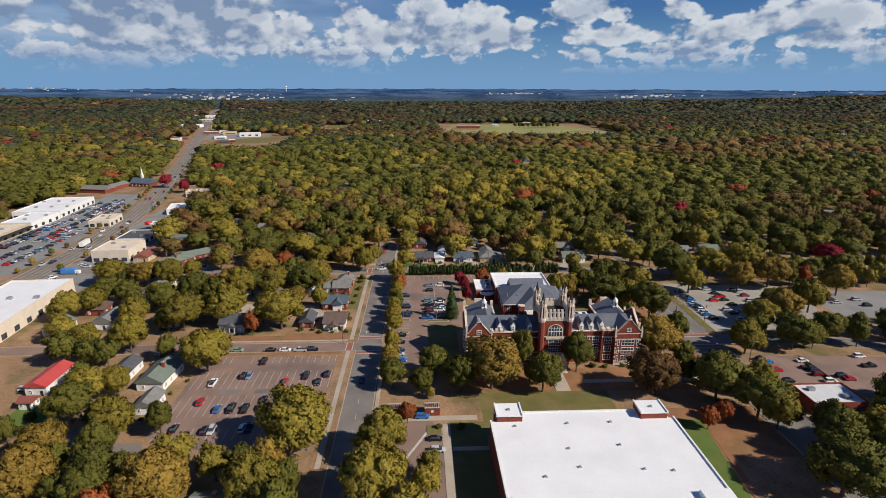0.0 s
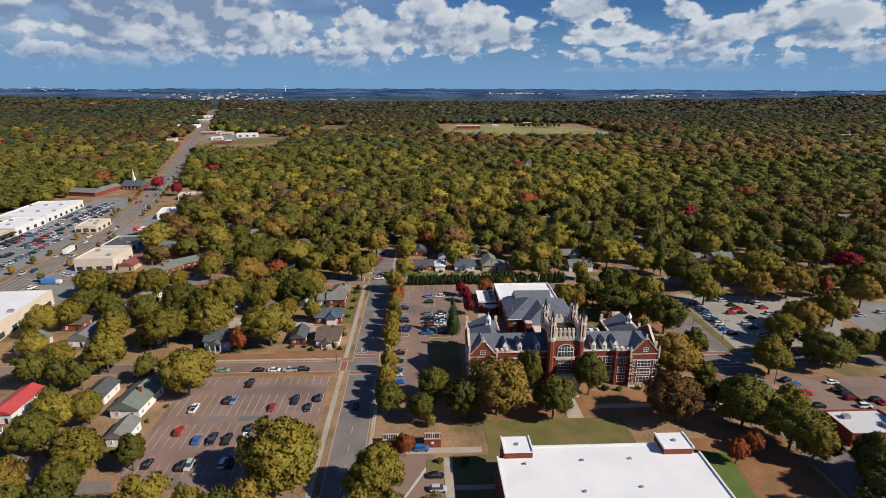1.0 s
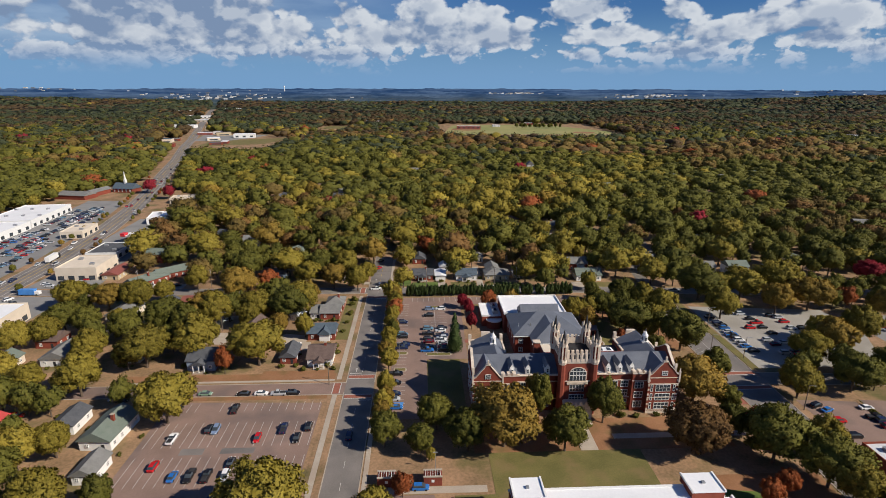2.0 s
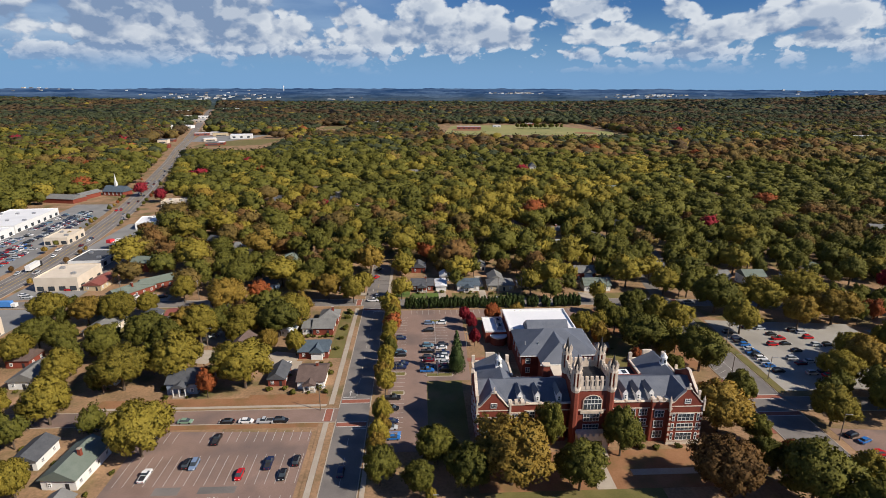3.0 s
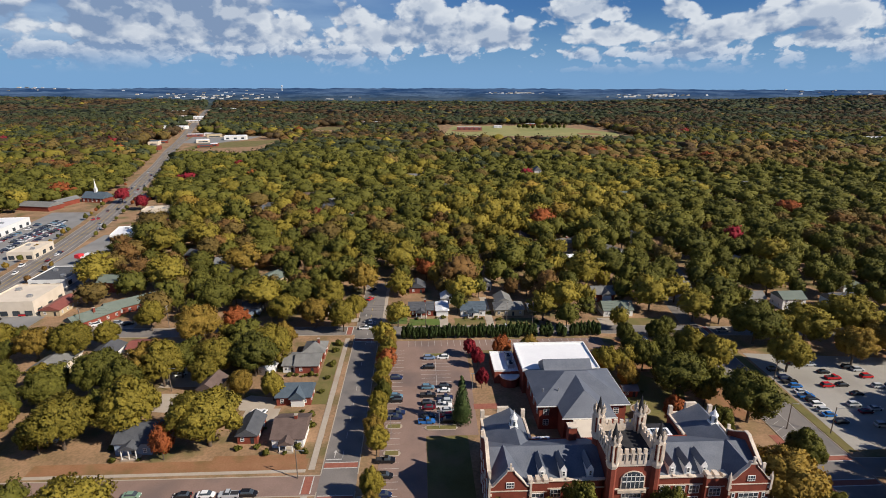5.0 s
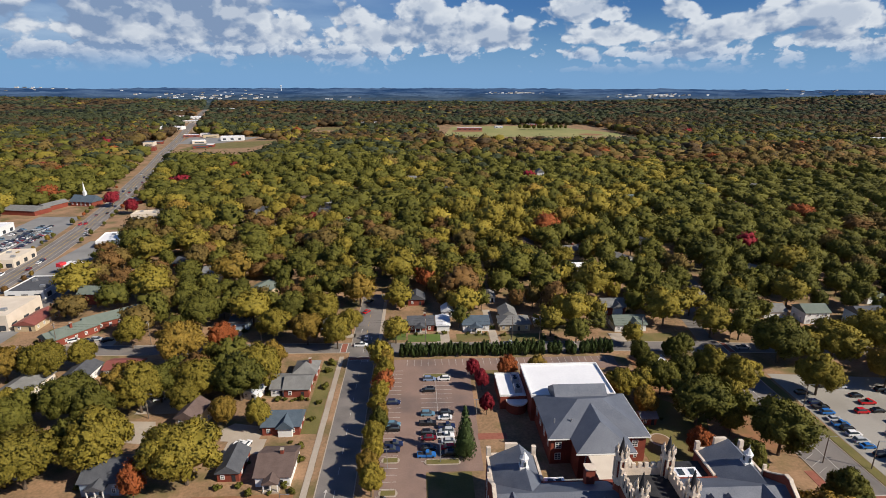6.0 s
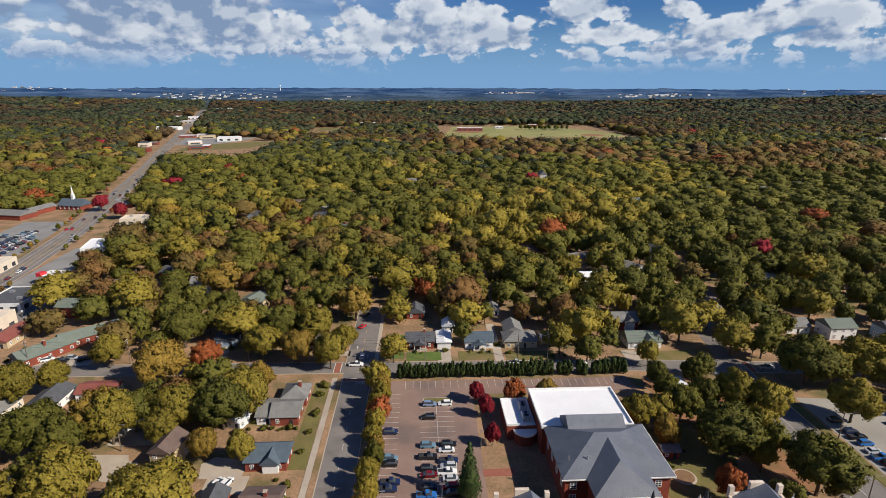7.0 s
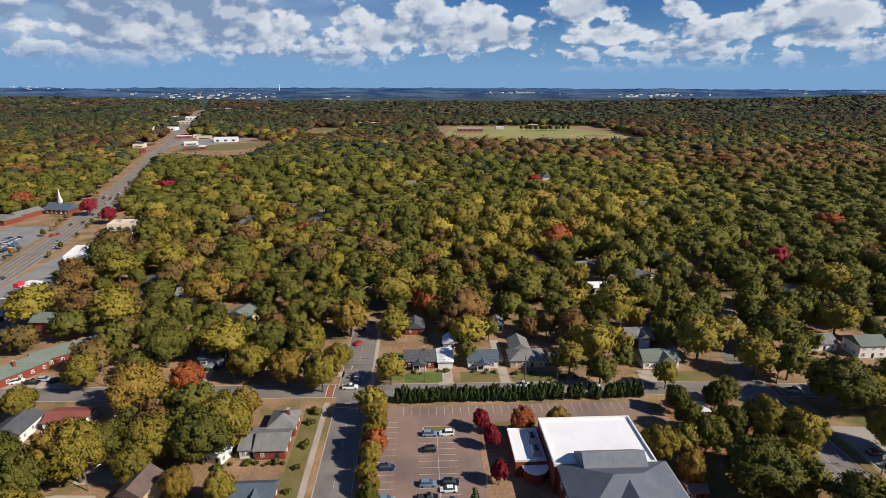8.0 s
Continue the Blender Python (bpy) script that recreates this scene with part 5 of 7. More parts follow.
house("tall_house", -113.5, 388, 9.5, 9.0, 5.6, 2.6, "x", "white_paint", "grey_shingle", label="white two-storey house among trees")
house("tall_house", 136.9, 695, 8.0, 9.0, 12.0, 4.0, "y", "white_paint", "grey_shingle", label="tall white house above the trees")
house("tall_house", -128, 520, 9, 11, 6.0, 4.0, "y", "white_paint", "dark_shingle", label="white gabled house among trees")
house("tall_house", 150, 432, 9, 9, 5.6, 3.5, "y", "white_paint", "dark_shingle", label="white gabled house among trees", turn=30)
house("cottage", 98, 395, 14, 8, 3.4, 2.0, "x", "white_paint", "white_roof", label="low white building among trees")


def box_shop(name, poly_x0, y0, x1, y1, h, wall, label, turn=0.0, units=3, windows=True, roof="cream"):
    """A flat-roofed shop with parapet, rooftop units and a glazed front."""
    cx, cy = (poly_x0 + x1) / 2, (y0 + y1) / 2
    HOUSES.append((cx, cy, max(x1 - poly_x0, y1 - y0) / 2 + 2))
    w, d = x1 - poly_x0, y1 - y0
    ob = thing(name, cx, cy, 0, turn, label, "shop", "shops along the highway")
    part("wall", Mb().box(-w / 2, -d / 2, 0, w / 2, d / 2, h), M[wall], ob)
    rf = part("flat_roof", Mb().box(-w / 2 + 0.3, -d / 2 + 0.3, h, w / 2 - 0.3, d / 2 - 0.3, h + 0.15), M[roof], ob, "pale flat roof")
    part("parapet", Mb().box(-w / 2, -d / 2, h, -w / 2 + 0.3, d / 2, h + 0.7).box(w / 2 - 0.3, -d / 2, h, w / 2, d / 2, h + 0.7).box(-w / 2 + 0.3, -d / 2, h, w / 2 - 0.3, -d / 2 + 0.3, h + 0.7).box(-w / 2 + 0.3, d / 2 - 0.3, h, w / 2 - 0.3, d / 2, h + 0.7), M[wall], rf)
    for i in range(units):
        a = -w / 2 + (i + 0.5) * w / units
        b = d * 0.2 * (-1) ** i
        part("rooftop_unit", Mb().box(a - 1.1, b - 0.8, h + 0.15, a + 1.1, b + 0.8, h + 1.3), M["grey_metal"], ob, "grey rooftop air unit")
    if windows:
        for i in range(max(2, int(w // 5))):
            a = -w / 2 + (i + 0.5) * w / max(2, int(w // 5))
            window(ob, a, -d / 2, 0.5, 3.2, 2.4, 0, "dark", 1, 3)
        for i in range(max(1, int(d // 8))):
            b = -d / 2 + (i + 0.5) * d / max(1, int(d // 8))
            window(ob, w / 2, b, 0.5, 3.2, 2.4, 90, "dark", 1, 3)
    return ob


box_shop("store", -210, 186, -180, 273, 7.0, "cream", "long cream store with a white flat roof", 4, 5, roof="white_roof")
box_shop("store", -203, 324, -181, 348, 7.0, "cream", "cream stucco store with a flat roof", 2, 2)
house("store_annex", -173.5, 332, 9, 16, 3.2, 2.0, "y", "tan_siding", "brown_metal", label="store annex with a brown-red roof")
box_shop("strip_mall", -335, 442, -299, 502, 5.4, "white_paint", "long strip mall with a bright white roof", 6, 6, roof="white_roof")
box_shop("strip_mall", -316, 405, -294, 441, 5.2, "white_paint", "strip mall wing with a white roof and canopied front", 3, 3, roof="white_roof")
part("canopy", Mb().box(12, -26, 3.2, 15, 26, 4.0), M["dark"], box_shop("strip_mall", -316, 348, -292, 404, 4.8, "tan_siding", "strip mall wing with a brown front and pale roof", 2, 4, roof="cream"), "dark shopfront canopy")
box_shop("restaurant", -256, 412, -241, 436, 4.6, "cream", "small cream restaurant in a parking lot", 6, 2)
box_shop("shop", -217, 453, -203, 477, 4.4, "white_paint", "white shop with a flat roof", 14, 1, roof="white_roof")
box_shop("shop", -210, 495, -189, 509, 4.6, "brick", "brick shop with a white roof", 8, 2, roof="white_roof")
box_shop("shop", -231, 531, -209, 546, 4.6, "cream", "cream shop with a pale roof", 8, 2)
box_shop("shop", -209, 362, -190, 386, 4.0, "white_paint", "low white shop with a dark flat roof", 2, 2, roof="dark_shingle")
structure("dark_lot", Mb().prism([(-214, 350), (-182, 350), (-186, 398), (-214, 398)], 0, 0.04), M["asphalt"], "dark asphalt lot beside the highway", "parking lot")
box_shop("low_office", 130, 150, 148.5, 162.5, 4.0, "brick", "low brick building with a pale grey flat roof", 0, 2, roof="pale_siding")
gas = thing("petrol_canopy", -200, 404, 0, -12, "white petrol station canopy with red panels", "canopy", "shops along the highway")
part("roof", Mb().box(-6, -5, 4.4, 6, 5, 5.2), M["white_paint"], gas)
part("fascia", Mb().box(-6.1, -5.1, 4.5, -2, -5.0, 5.3).box(-6.1, -5, 5.2, -3, -1, 6.6), M["red_sign"], gas, "red fascia panel")
for a in (-4, 4):
    part("column", Mb().box(a - 0.25, -0.25, 0, a + 0.25, 0.25, 4.4), M["white_paint"], gas)
ch = thing("church", -300, 592, 0, -12, "brick church with a blue-grey roof and white steeple", "church")
HOUSES.append((-300, 592, 18))
HOUSES.append((-322, 560, 20))
part("wall", Mb().box(-11, -6.5, 0, 11, 6.5, 4).gable_wall(-6.5, 6.5, 10.8, 0.2, 4, 8.8, axis="y"), M["brick"], ch)
part("roof", Mb().gable(-11, -6.5, 11, 6.5, 4.1, 9.2, "x", 0.6), M["teal_shingle"], ch)
part("wall", Mb().box(-40, -46, 0, -8, -30, 4), M["brick"], ch)
part("roof", Mb().gable(-40, -46, -8, -30, 4.1, 7, "x", 0.5), M["grey_shingle"], ch)
part("wall", Mb().box(-22, -30, 0, -12, -8, 4), M["brick"], ch)
part("roof", Mb().gable(-22, -30, -12, -6, 4.1, 6.4, "y", 0.4), M["grey_shingle"], ch)
part("steeple", Mb().box(-1.5, -1.1, 8, 0.7, 1.1, 12.5).cyl(-0.4, 0, 12.5, 21, 1.1, 0.08, 8), M["white_paint"], ch, "white pointed steeple")
for i in range(5):
    window(ch, -8.8 + 4.4 * i, -6.5, 0.9, 1.2, 2.6, 0)
# gate posts by the entrance
for x, w in ((-9.5, 5.0), (3.2, 5.0)):
    g = thing("brick_gatehouse", x, 156.5, 0, 0, "small brick gate wall with a planted top", "gate")
    part("wall", Mb().box(-w / 2, -1.6, 0, w / 2, -1.2, 2.8).box(-w / 2, 1.2, 0, w / 2, 1.6, 2.8).box(-w / 2, -1.2, 0, -w / 2 + 0.4, 1.2, 2.8).box(w / 2 - 0.4, -1.2, 0, w / 2, 1.2, 2.8), M["brick"], g)
    part("coping", Mb().box(-w / 2 - 0.1, -1.7, 2.8, w / 2 + 0.1, -1.1, 3.0).box(-w / 2 - 0.1, 1.1, 2.8, w / 2 + 0.1, 1.7, 3.0), M["concrete"], g)
    for i in range(7):
        part("trellis_bar", Mb().box(-w / 2 + 0.4 + i * (w - 0.9) / 6, -1.1, 2.9, -w / 2 + 0.5 + i * (w - 0.9) / 6, 1.1, 3.05), M["white_paint"], g)
    part("plaque", Mb().box(-0.4, -1.66, 1.2, 0.4, -1.6, 2.0), M["white_paint"], g)
# far buildings
FAR = [(-363, 1190, 42, 20, 8, "white_paint"), (-131, 1575, 70, 34, 9, "white_paint"), (125, 1420, 60, 14, 7, "brown_metal"), (880, 1100, 46, 30, 10, "brick"), (-600, 1465, 60, 26, 7, "white_paint"), (-496, 1390, 40, 20, 6, "tan_siding"), (-720, 1890, 120, 40, 7, "white_paint"),
       (-640, 1700, 50, 26, 6, "cream"), (300, 1545, 26, 12, 6, "brick"), (205, 1490, 20, 10, 5, "pale_siding"), (-470, 1260, 30, 18, 5, "brown_metal"), (-905, 2260, 90, 40, 8, "white_paint"), (-800, 2450, 70, 50, 8, "white_paint")]
for x, y, w, d, hh, wall in FAR:
    HOUSES.append((x, y, w / 2 + 6))
    ob = thing("far_building", x, y, 0, random.uniform(-15, 15), "far low building with a pale flat roof", "building", "far buildings")
    part("wall", Mb().box(-w / 2, -d / 2, 0, w / 2, d / 2, hh), M[wall], ob)
    part("flat_roof", Mb().box(-w / 2 + 0.4, -d / 2 + 0.4, hh, w / 2 - 0.4, d / 2 - 0.4, hh + 0.3), M["white_roof"], ob)
    for i in range(max(2, int(w // 12))):
        part("window", Mb().box(-w / 2 + (i + 0.3) * w / max(2, int(w // 12)), -d / 2 - 0.1, 1.5, -w / 2 + (i + 0.7) * w / max(2, int(w // 12)), -d / 2, hh * 0.6), M["glass"], ob)
rng = random.Random(5)
for i in range(34):
    yy = rng.uniform(960, 2000)
    (ax, ay), (bx, by) = next((q for q in zip(HIGHWAY, HIGHWAY[1:]) if q[0][1] <= yy < q[1][1]))
    xx = ax + (bx - ax) * (yy - ay) / (by - ay) + rng.choice((-1, 1)) * rng.uniform(30, 75)
    w, d, hh = rng.uniform(12, 34), rng.uniform(10, 22), rng.uniform(4, 7)
    HOUSES.append((xx, yy, w / 2 + 3))
    ob = thing("far_shop", xx, yy, 0, rng.uniform(5, 25), "far roadside shop with a flat roof", "shop", "far shops along the highway")
    part("wall", Mb().box(-w / 2, -d / 2, 0, w / 2, d / 2, hh), M[rng.choice(("white_paint", "cream", "brick", "tan_siding"))], ob)
    part("flat_roof", Mb().box(-w / 2 + 0.4, -d / 2 + 0.4, hh, w / 2 - 0.4, d / 2 - 0.4, hh + 0.3), M[rng.choice(("white_roof", "white_roof", "grey_shingle", "brown_metal", "teal_shingle"))], ob)
    part("window", Mb().box(-w / 3, -d / 2 - 0.1, 0.8, w / 3, -d / 2, 2.8), M["glass"], ob)


def rise(r):
    """How high the far country stands at a distance: flat at first, rolling up to the horizon."""
    k = max(0.0, (r - 2700) / 2080)
    return 81 * k ** 1.35


town = Mb()
for cx, cy, sx, sy, n in ((-1250, 3600, 420, 500, 90), (700, 4050, 260, 160, 50), (1480, 3650, 330, 160, 60), (-450, 3250, 300, 300, 14), (2700, 3500, 400, 300, 14), (-2600, 3900, 500, 200, 12)):
    for _ in range(n):
        x, y, w, d = cx + rng.gauss(0, sx * 0.5), cy + rng.gauss(0, sy * 0.5), rng.uniform(7, 24), rng.uniform(8, 14)
        z0 = rise(math.hypot(x, y))
        town.box(x - w / 2, y - d / 2, z0 - 3, x + w / 2, y + d / 2, z0 + rng.uniform(3.5, 6), rng.choice((0, 0, 1, 2)))
tagged(new("distant_town", town.mesh("distant_town", [M["white_paint"], M["cream"], M["grey_shingle"]])), "scattered pale roofs of the distant town", "buildings", "", "stuff")
wt_ = thing("water_tower", -1010, 4300, rise(4417), 0, "white water tower on the horizon", "water tower")
part("stem", Mb().cyl(0, 0, -2, 26, 3, 2.4, 10), M["white_paint"], wt_)
part("tank", Mb().cyl(0, 0, 26, 30, 2.4, 7, 12).cyl(0, 0, 30, 36, 7, 6, 12).cyl(0, 0, 36, 37.5, 6, 1, 12), M["white_paint"], wt_)
# the far country behind everything, blue with distance: haze painted into its colour
far_mat = bpy.data.materials.new("hazed_distant_country")
far_mat.use_nodes = True
fn = far_mat.node_tree
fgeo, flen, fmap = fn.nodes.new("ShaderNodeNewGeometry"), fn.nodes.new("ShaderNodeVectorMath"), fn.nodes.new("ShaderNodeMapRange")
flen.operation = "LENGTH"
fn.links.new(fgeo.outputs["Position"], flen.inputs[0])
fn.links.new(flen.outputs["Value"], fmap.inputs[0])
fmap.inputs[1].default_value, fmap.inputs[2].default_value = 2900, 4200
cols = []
# near tone painted dark for shade among crowns, far tone blue for haze
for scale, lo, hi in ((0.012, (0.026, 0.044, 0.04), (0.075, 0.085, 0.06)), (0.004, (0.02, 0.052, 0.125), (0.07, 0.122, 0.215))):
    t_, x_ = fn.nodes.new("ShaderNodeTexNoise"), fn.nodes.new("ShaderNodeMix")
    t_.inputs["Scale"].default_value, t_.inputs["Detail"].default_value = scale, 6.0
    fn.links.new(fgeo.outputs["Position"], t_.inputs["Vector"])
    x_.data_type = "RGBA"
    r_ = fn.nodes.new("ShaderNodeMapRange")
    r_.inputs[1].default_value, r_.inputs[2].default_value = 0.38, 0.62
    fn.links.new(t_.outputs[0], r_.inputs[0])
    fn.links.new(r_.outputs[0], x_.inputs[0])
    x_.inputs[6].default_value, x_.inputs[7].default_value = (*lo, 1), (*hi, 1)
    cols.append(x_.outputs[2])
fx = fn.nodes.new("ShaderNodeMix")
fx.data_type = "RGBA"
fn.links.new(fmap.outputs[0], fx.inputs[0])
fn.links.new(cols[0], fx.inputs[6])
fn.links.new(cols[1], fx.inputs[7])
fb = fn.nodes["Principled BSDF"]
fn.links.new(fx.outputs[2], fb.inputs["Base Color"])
fb.inputs["Roughness"].default_value, fb.inputs["Specular IOR Level"].default_value = 1.0, 0.0
rb, N, K = Mb(), 420, 34
ang = [math.pi * (0.10 + 0.80 * i / N) for i in range(N + 1)]
pts = []
for k in range(K + 1):
    rad = 2680 + 2110 * k / K
    for a in ang:
        x, y = rad * math.cos(a), rad * math.sin(a)
        lump = (6.0 * noise.noise((x * 0.003, y * 0.003, 1)) + 8.0 * noise.noise((x * 0.02, y * 0.02, 2))) * min(1, k / 3) if k < K else -90
        pts.append((x, y, rise(rad) - (2 if k == 0 else 0) + lump))
n = N + 1
rb.add(pts, [(k * n + i + 1, k * n + i, (k + 1) * n + i, (k + 1) * n + i + 1) for k in range(K) for i in range(N)])
structure("backdrop_country", rb, far_mat, "far wooded country with haze painted blue towards the horizon", "backdrop")


# worn bare yards and drives between the west houses
paving("dirt_yard", Mb().prism([(-104, 250), (-97, 244), (-87, 243.5), (-81.5, 246.5), (-85, 253.6), (-96, 254.2)], 0, 0.03).prism([(-62, 248.5), (-60.5, 242.5), (-49, 241.5), (-48.5, 249.3), (-58.9, 251.6)], 0, 0.03), "concrete", "pale bare dirt yard between houses", "yard")
paving("driveway_west", Mb().prism([(-90.4, 268.6), (-87, 259), (-79, 258.8), (-84, 268.4)], 0, 0.03), "grey_lot", "grey concrete driveway beside houses", "driveway")


# ---- trees ----
def ico(sub):
    bm = bmesh.new()
    bmesh.ops.create_icosphere(bm, subdivisions=sub, radius=1.0)
    bm.verts.ensure_lookup_table()
    v = np.array([x.co[:] for x in bm.verts])
    f = np.array([[q.index for q in p.verts] for p in bm.faces])
    bm.free()
    return v, f


ICO1, ICO2 = ico(1), ico(2)


def unit(a):
    return a / (np.linalg.norm(a, axis=1)[:, None] + 1e-9)


def leafy(rng, leaves, size, lobes, base, squash=0.8, cone=False, top=0.25, fill=0.76, jag=0.16, rag=(0.8, 1.15), loose=0.42):
    """A crown of unit radius: lumpy lobes with many small leaf sprays standing off them. Its foot is at z = 0."""
    V, T, D, n = [], [], [], 0
    cs = []
    for i in range(lobes):
        if cone:
            h = (i + 0.5) / lobes
            a = i * 2.4
            c = np.array([math.cos(a) * 0.35 * (1 - h), math.sin(a) * 0.35 * (1 - h), 0.15 + 2.5 * h])
            r = 0.62 * (1 - h) + 0.14
        else:
            u = (i + 0.5) / lobes
            zc = 1 - 1.45 * u
            a = i * 2.399 + rng.uniform(-0.35, 0.35)
            k = rng.uniform(0.45, 0.92)
            s = math.sqrt(max(0.0, 1 - min(zc, 1) ** 2 * 0.98))
            c = np.array([math.cos(a) * s * k, math.sin(a) * s * k, (zc * 0.62) * squash])
            r = rng.uniform(0.22, 0.46)
        cs.append((c, r))
    if not cone:
        cs.append((np.array([0, 0, 0.0]), 0.62))
    bv, bf = base
    for c, r in cs:
        j = 1 + jag * rng.standard_normal(len(bv))
        v = bv * (r * fill * j)[:, None] * [1, 1, squash] + c
        V.append(v)
        D.append(0.7 * bv + 0.5 * unit(v))
        T.append(bf + n)
        n += len(v)
    w = np.array([r * r for _, r in cs])
    pick = rng.choice(len(cs), leaves, p=w / w.sum())
    d = rng.standard_normal((leaves, 3))
    d[:, 2] += top
    d /= np.linalg.norm(d, axis=1)[:, None]
    C = np.array([c for c, _ in cs])[pick]
    R = np.array([r for _, r in cs])[pick] * rng.uniform(rag[0], rag[1], leaves)
    P = C + d * R[:, None] * [1, 1, squash]
    # sprays buried well inside other lobes are dropped
    keep = np.ones(leaves, bool)
    for i, (c, r) in enumerate(cs):
        q = (P - c) / [1, 1, squash]
        keep &= (np.linalg.norm(q, axis=1) > r * 0.75) | (pick == i)
    P, d = P[keep], d[keep]
    m = len(P)
    nd = d + 0.55 * rng.standard_normal((m, 3))
    nd /= np.linalg.norm(nd, axis=1)[:, None]
    t = np.cross(nd, rng.standard_normal((m, 3)))
    t /= np.linalg.norm(t, axis=1)[:, None] + 1e-9
    b = np.cross(nd, t)
    s = size * rng.uniform(0.55, 1.35, (m, 1))
    droop = nd * s * 0.3
    tri = np.stack([P - t * s * 0.62 - b * s * 0.22 - droop, P + t * s * 0.1 - b * s * 0.3 + droop * 0.6, P + t * s * 0.5 + b * s * 0.62 - droop], 1).reshape(-1, 3)
    V.append(tri)
    D.append(np.repeat(0.55 * d + 0.45 * unit(P) + loose * nd, 3, 0))
    T.append(np.arange(3 * m).reshape(-1, 3) + n)
    V, T = np.concatenate(V), np.concatenate(T)
    if not cone:
        V[:, 2] += 0.72 * squash
    return V, T, unit(np.concatenate(D))


def crown(rng, clumps, per, size, squash=0.82, boughs=7, core=None, droop=0.55, jag=0.2, fill=0.7, heart=0.74):
    """A crown of unit radius: boughs that bulge from a dark core, each carrying small clumps, and leaf sprays on every clump. Its foot is at z = 0."""
    core = core or ICO2
    way = unit(rng.standard_normal((boughs, 3)) * [1, 1, 0.7] + [0, 0, 0.25])
    big = rng.uniform(0.16, 0.36, boughs)

    def reach(d):
        a = np.arccos(np.clip(d @ way.T, -1, 1))
        return 0.68 + (np.exp(-(a / 0.5) ** 2) * big).max(1)

    bv, bf = core
    V, T, D = [bv * (reach(unit(bv)) * heart)[:, None] * [1, 1, squash]], [bf], [unit(bv)]
    n = len(bv)
    u = (np.arange(clumps) + 0.5) / clumps
    zc = 1 - (1 + droop) * u
    a = np.arange(clumps) * 2.39996 + rng.uniform(-0.5, 0.5, clumps)
    d = np.stack([np.cos(a) * np.sqrt(1 - zc ** 2), np.sin(a) * np.sqrt(1 - zc ** 2), zc], 1) + 0.16 * rng.standard_normal((clumps, 3))
    d = unit(d)
    mean = 1.55 / math.sqrt(clumps)
    r = mean * rng.uniform(0.7, 1.35, clumps)
    C = d * (reach(d) * rng.uniform(0.84, 1.03, clumps) - r * 0.55)[:, None] * [1, 1, squash]
    cv, cf = ICO1
    for c, q, e in zip(C, r, d):
        v = cv * (q * fill * (1 + jag * rng.standard_normal(len(cv))))[:, None] * [1, 1, 0.8] + c
        V.append(v)
        D.append(unit(0.7 * cv + 0.55 * e))
        T.append(cf + n)
        n += len(v)
    if per:
        m = clumps * per
        pick = np.repeat(np.arange(clumps), per)
        e = unit(rng.standard_normal((m, 3)) + 0.9 * d[pick] + [0, 0, 0.25])
        P = C[pick] + e * (r[pick] * rng.uniform(0.62, 1.28, m))[:, None] * [1, 1, 0.8]
        nd = unit(e + 0.6 * rng.standard_normal((m, 3)))
        t = unit(np.cross(nd, rng.standard_normal((m, 3))))
        b = np.cross(nd, t)
        k = size * rng.uniform(0.55, 1.4, (m, 1))
        V.append(np.stack([P - t * k * 0.6 - b * k * 0.35, P + t * k * 0.55 - b * k * 0.3 + nd * k * 0.2, P + b * k * 0.75 - nd * k * 0.2], 1).reshape(-1, 3))
        D.append(np.repeat(unit(0.6 * e + 0.4 * d[pick] + 0.35 * nd), 3, 0))
        T.append(np.arange(3 * m).reshape(-1, 3) + n)
    V = np.concatenate(V) * [1.2, 1.2, 1.08]
    V[:, 2] += 0.7 * squash
    return V, np.concatenate(T), np.concatenate(D)


def lay_mesh(name, V, T, D, mats, index=None, tint=None):
    """A mesh out of arrays; D: which way the leaves face, so that a crown is shaded as a whole."""
    me = bpy.data.meshes.new(name)
    me.vertices.add(len(V))
    me.vertices.foreach_set("co", np.ascontiguousarray(V, np.float32).ravel())
    me.loops.add(3 * len(T))
    me.loops.foreach_set("vertex_index", np.ascontiguousarray(T, np.int32).ravel())
    me.polygons.add(len(T))
    me.polygons.foreach_set("loop_start", np.arange(0, 3 * len(T), 3, dtype=np.int32))
    for m in mats:
        me.materials.append(m)
    if index is not None:
        me.polygons.foreach_set("material_index", np.ascontiguousarray(index, np.int32))
    if tint is not None:
        me.attributes.new("tint", "FLOAT", "FACE").data.foreach_set("value", np.ascontiguousarray(tint, np.float32))
    me.update(calc_edges=True)
    me.polygons.foreach_set("use_smooth", np.ones(len(T), bool))
    me.normals_split_custom_set_from_vertices(D)
    return me


def trunk_mesh(rng):
    """A tapered trunk that forks into limbs; unit height to the crown's foot, reaching into it."""
    mb = Mb().cyl(0, 0, 0, 0.5, 0.055, 0.04, 7).cyl(0, 0, 0.5, 1.1, 0.04, 0.025, 6)
    for i in range(5):
        a, z = i * 1.26 + rng.uniform(-0.3, 0.3), rng.uniform(0.45, 0.8)
        o, e = Vector((0, 0, z)), Vector((math.cos(a) * 0.45, math.sin(a) * 0.45, z + rng.uniform(0.35, 0.6)))
        s = Vector((-math.sin(a), math.cos(a), 0))
        u = Vector((0, 0, 1))
        p = [o + (s * math.cos(q) + u * math.sin(q)) * 0.022 for q in (0, 2.1, 4.2)] + [e + (s * math.cos(q) + u * math.sin(q)) * 0.009 for q in (0, 2.1, 4.2)]
        mb.add(p, [(0, 1, 4, 3), (1, 2, 5, 4), (2, 0, 3, 5)])
    return mb.mesh("trunk", M["bark"])


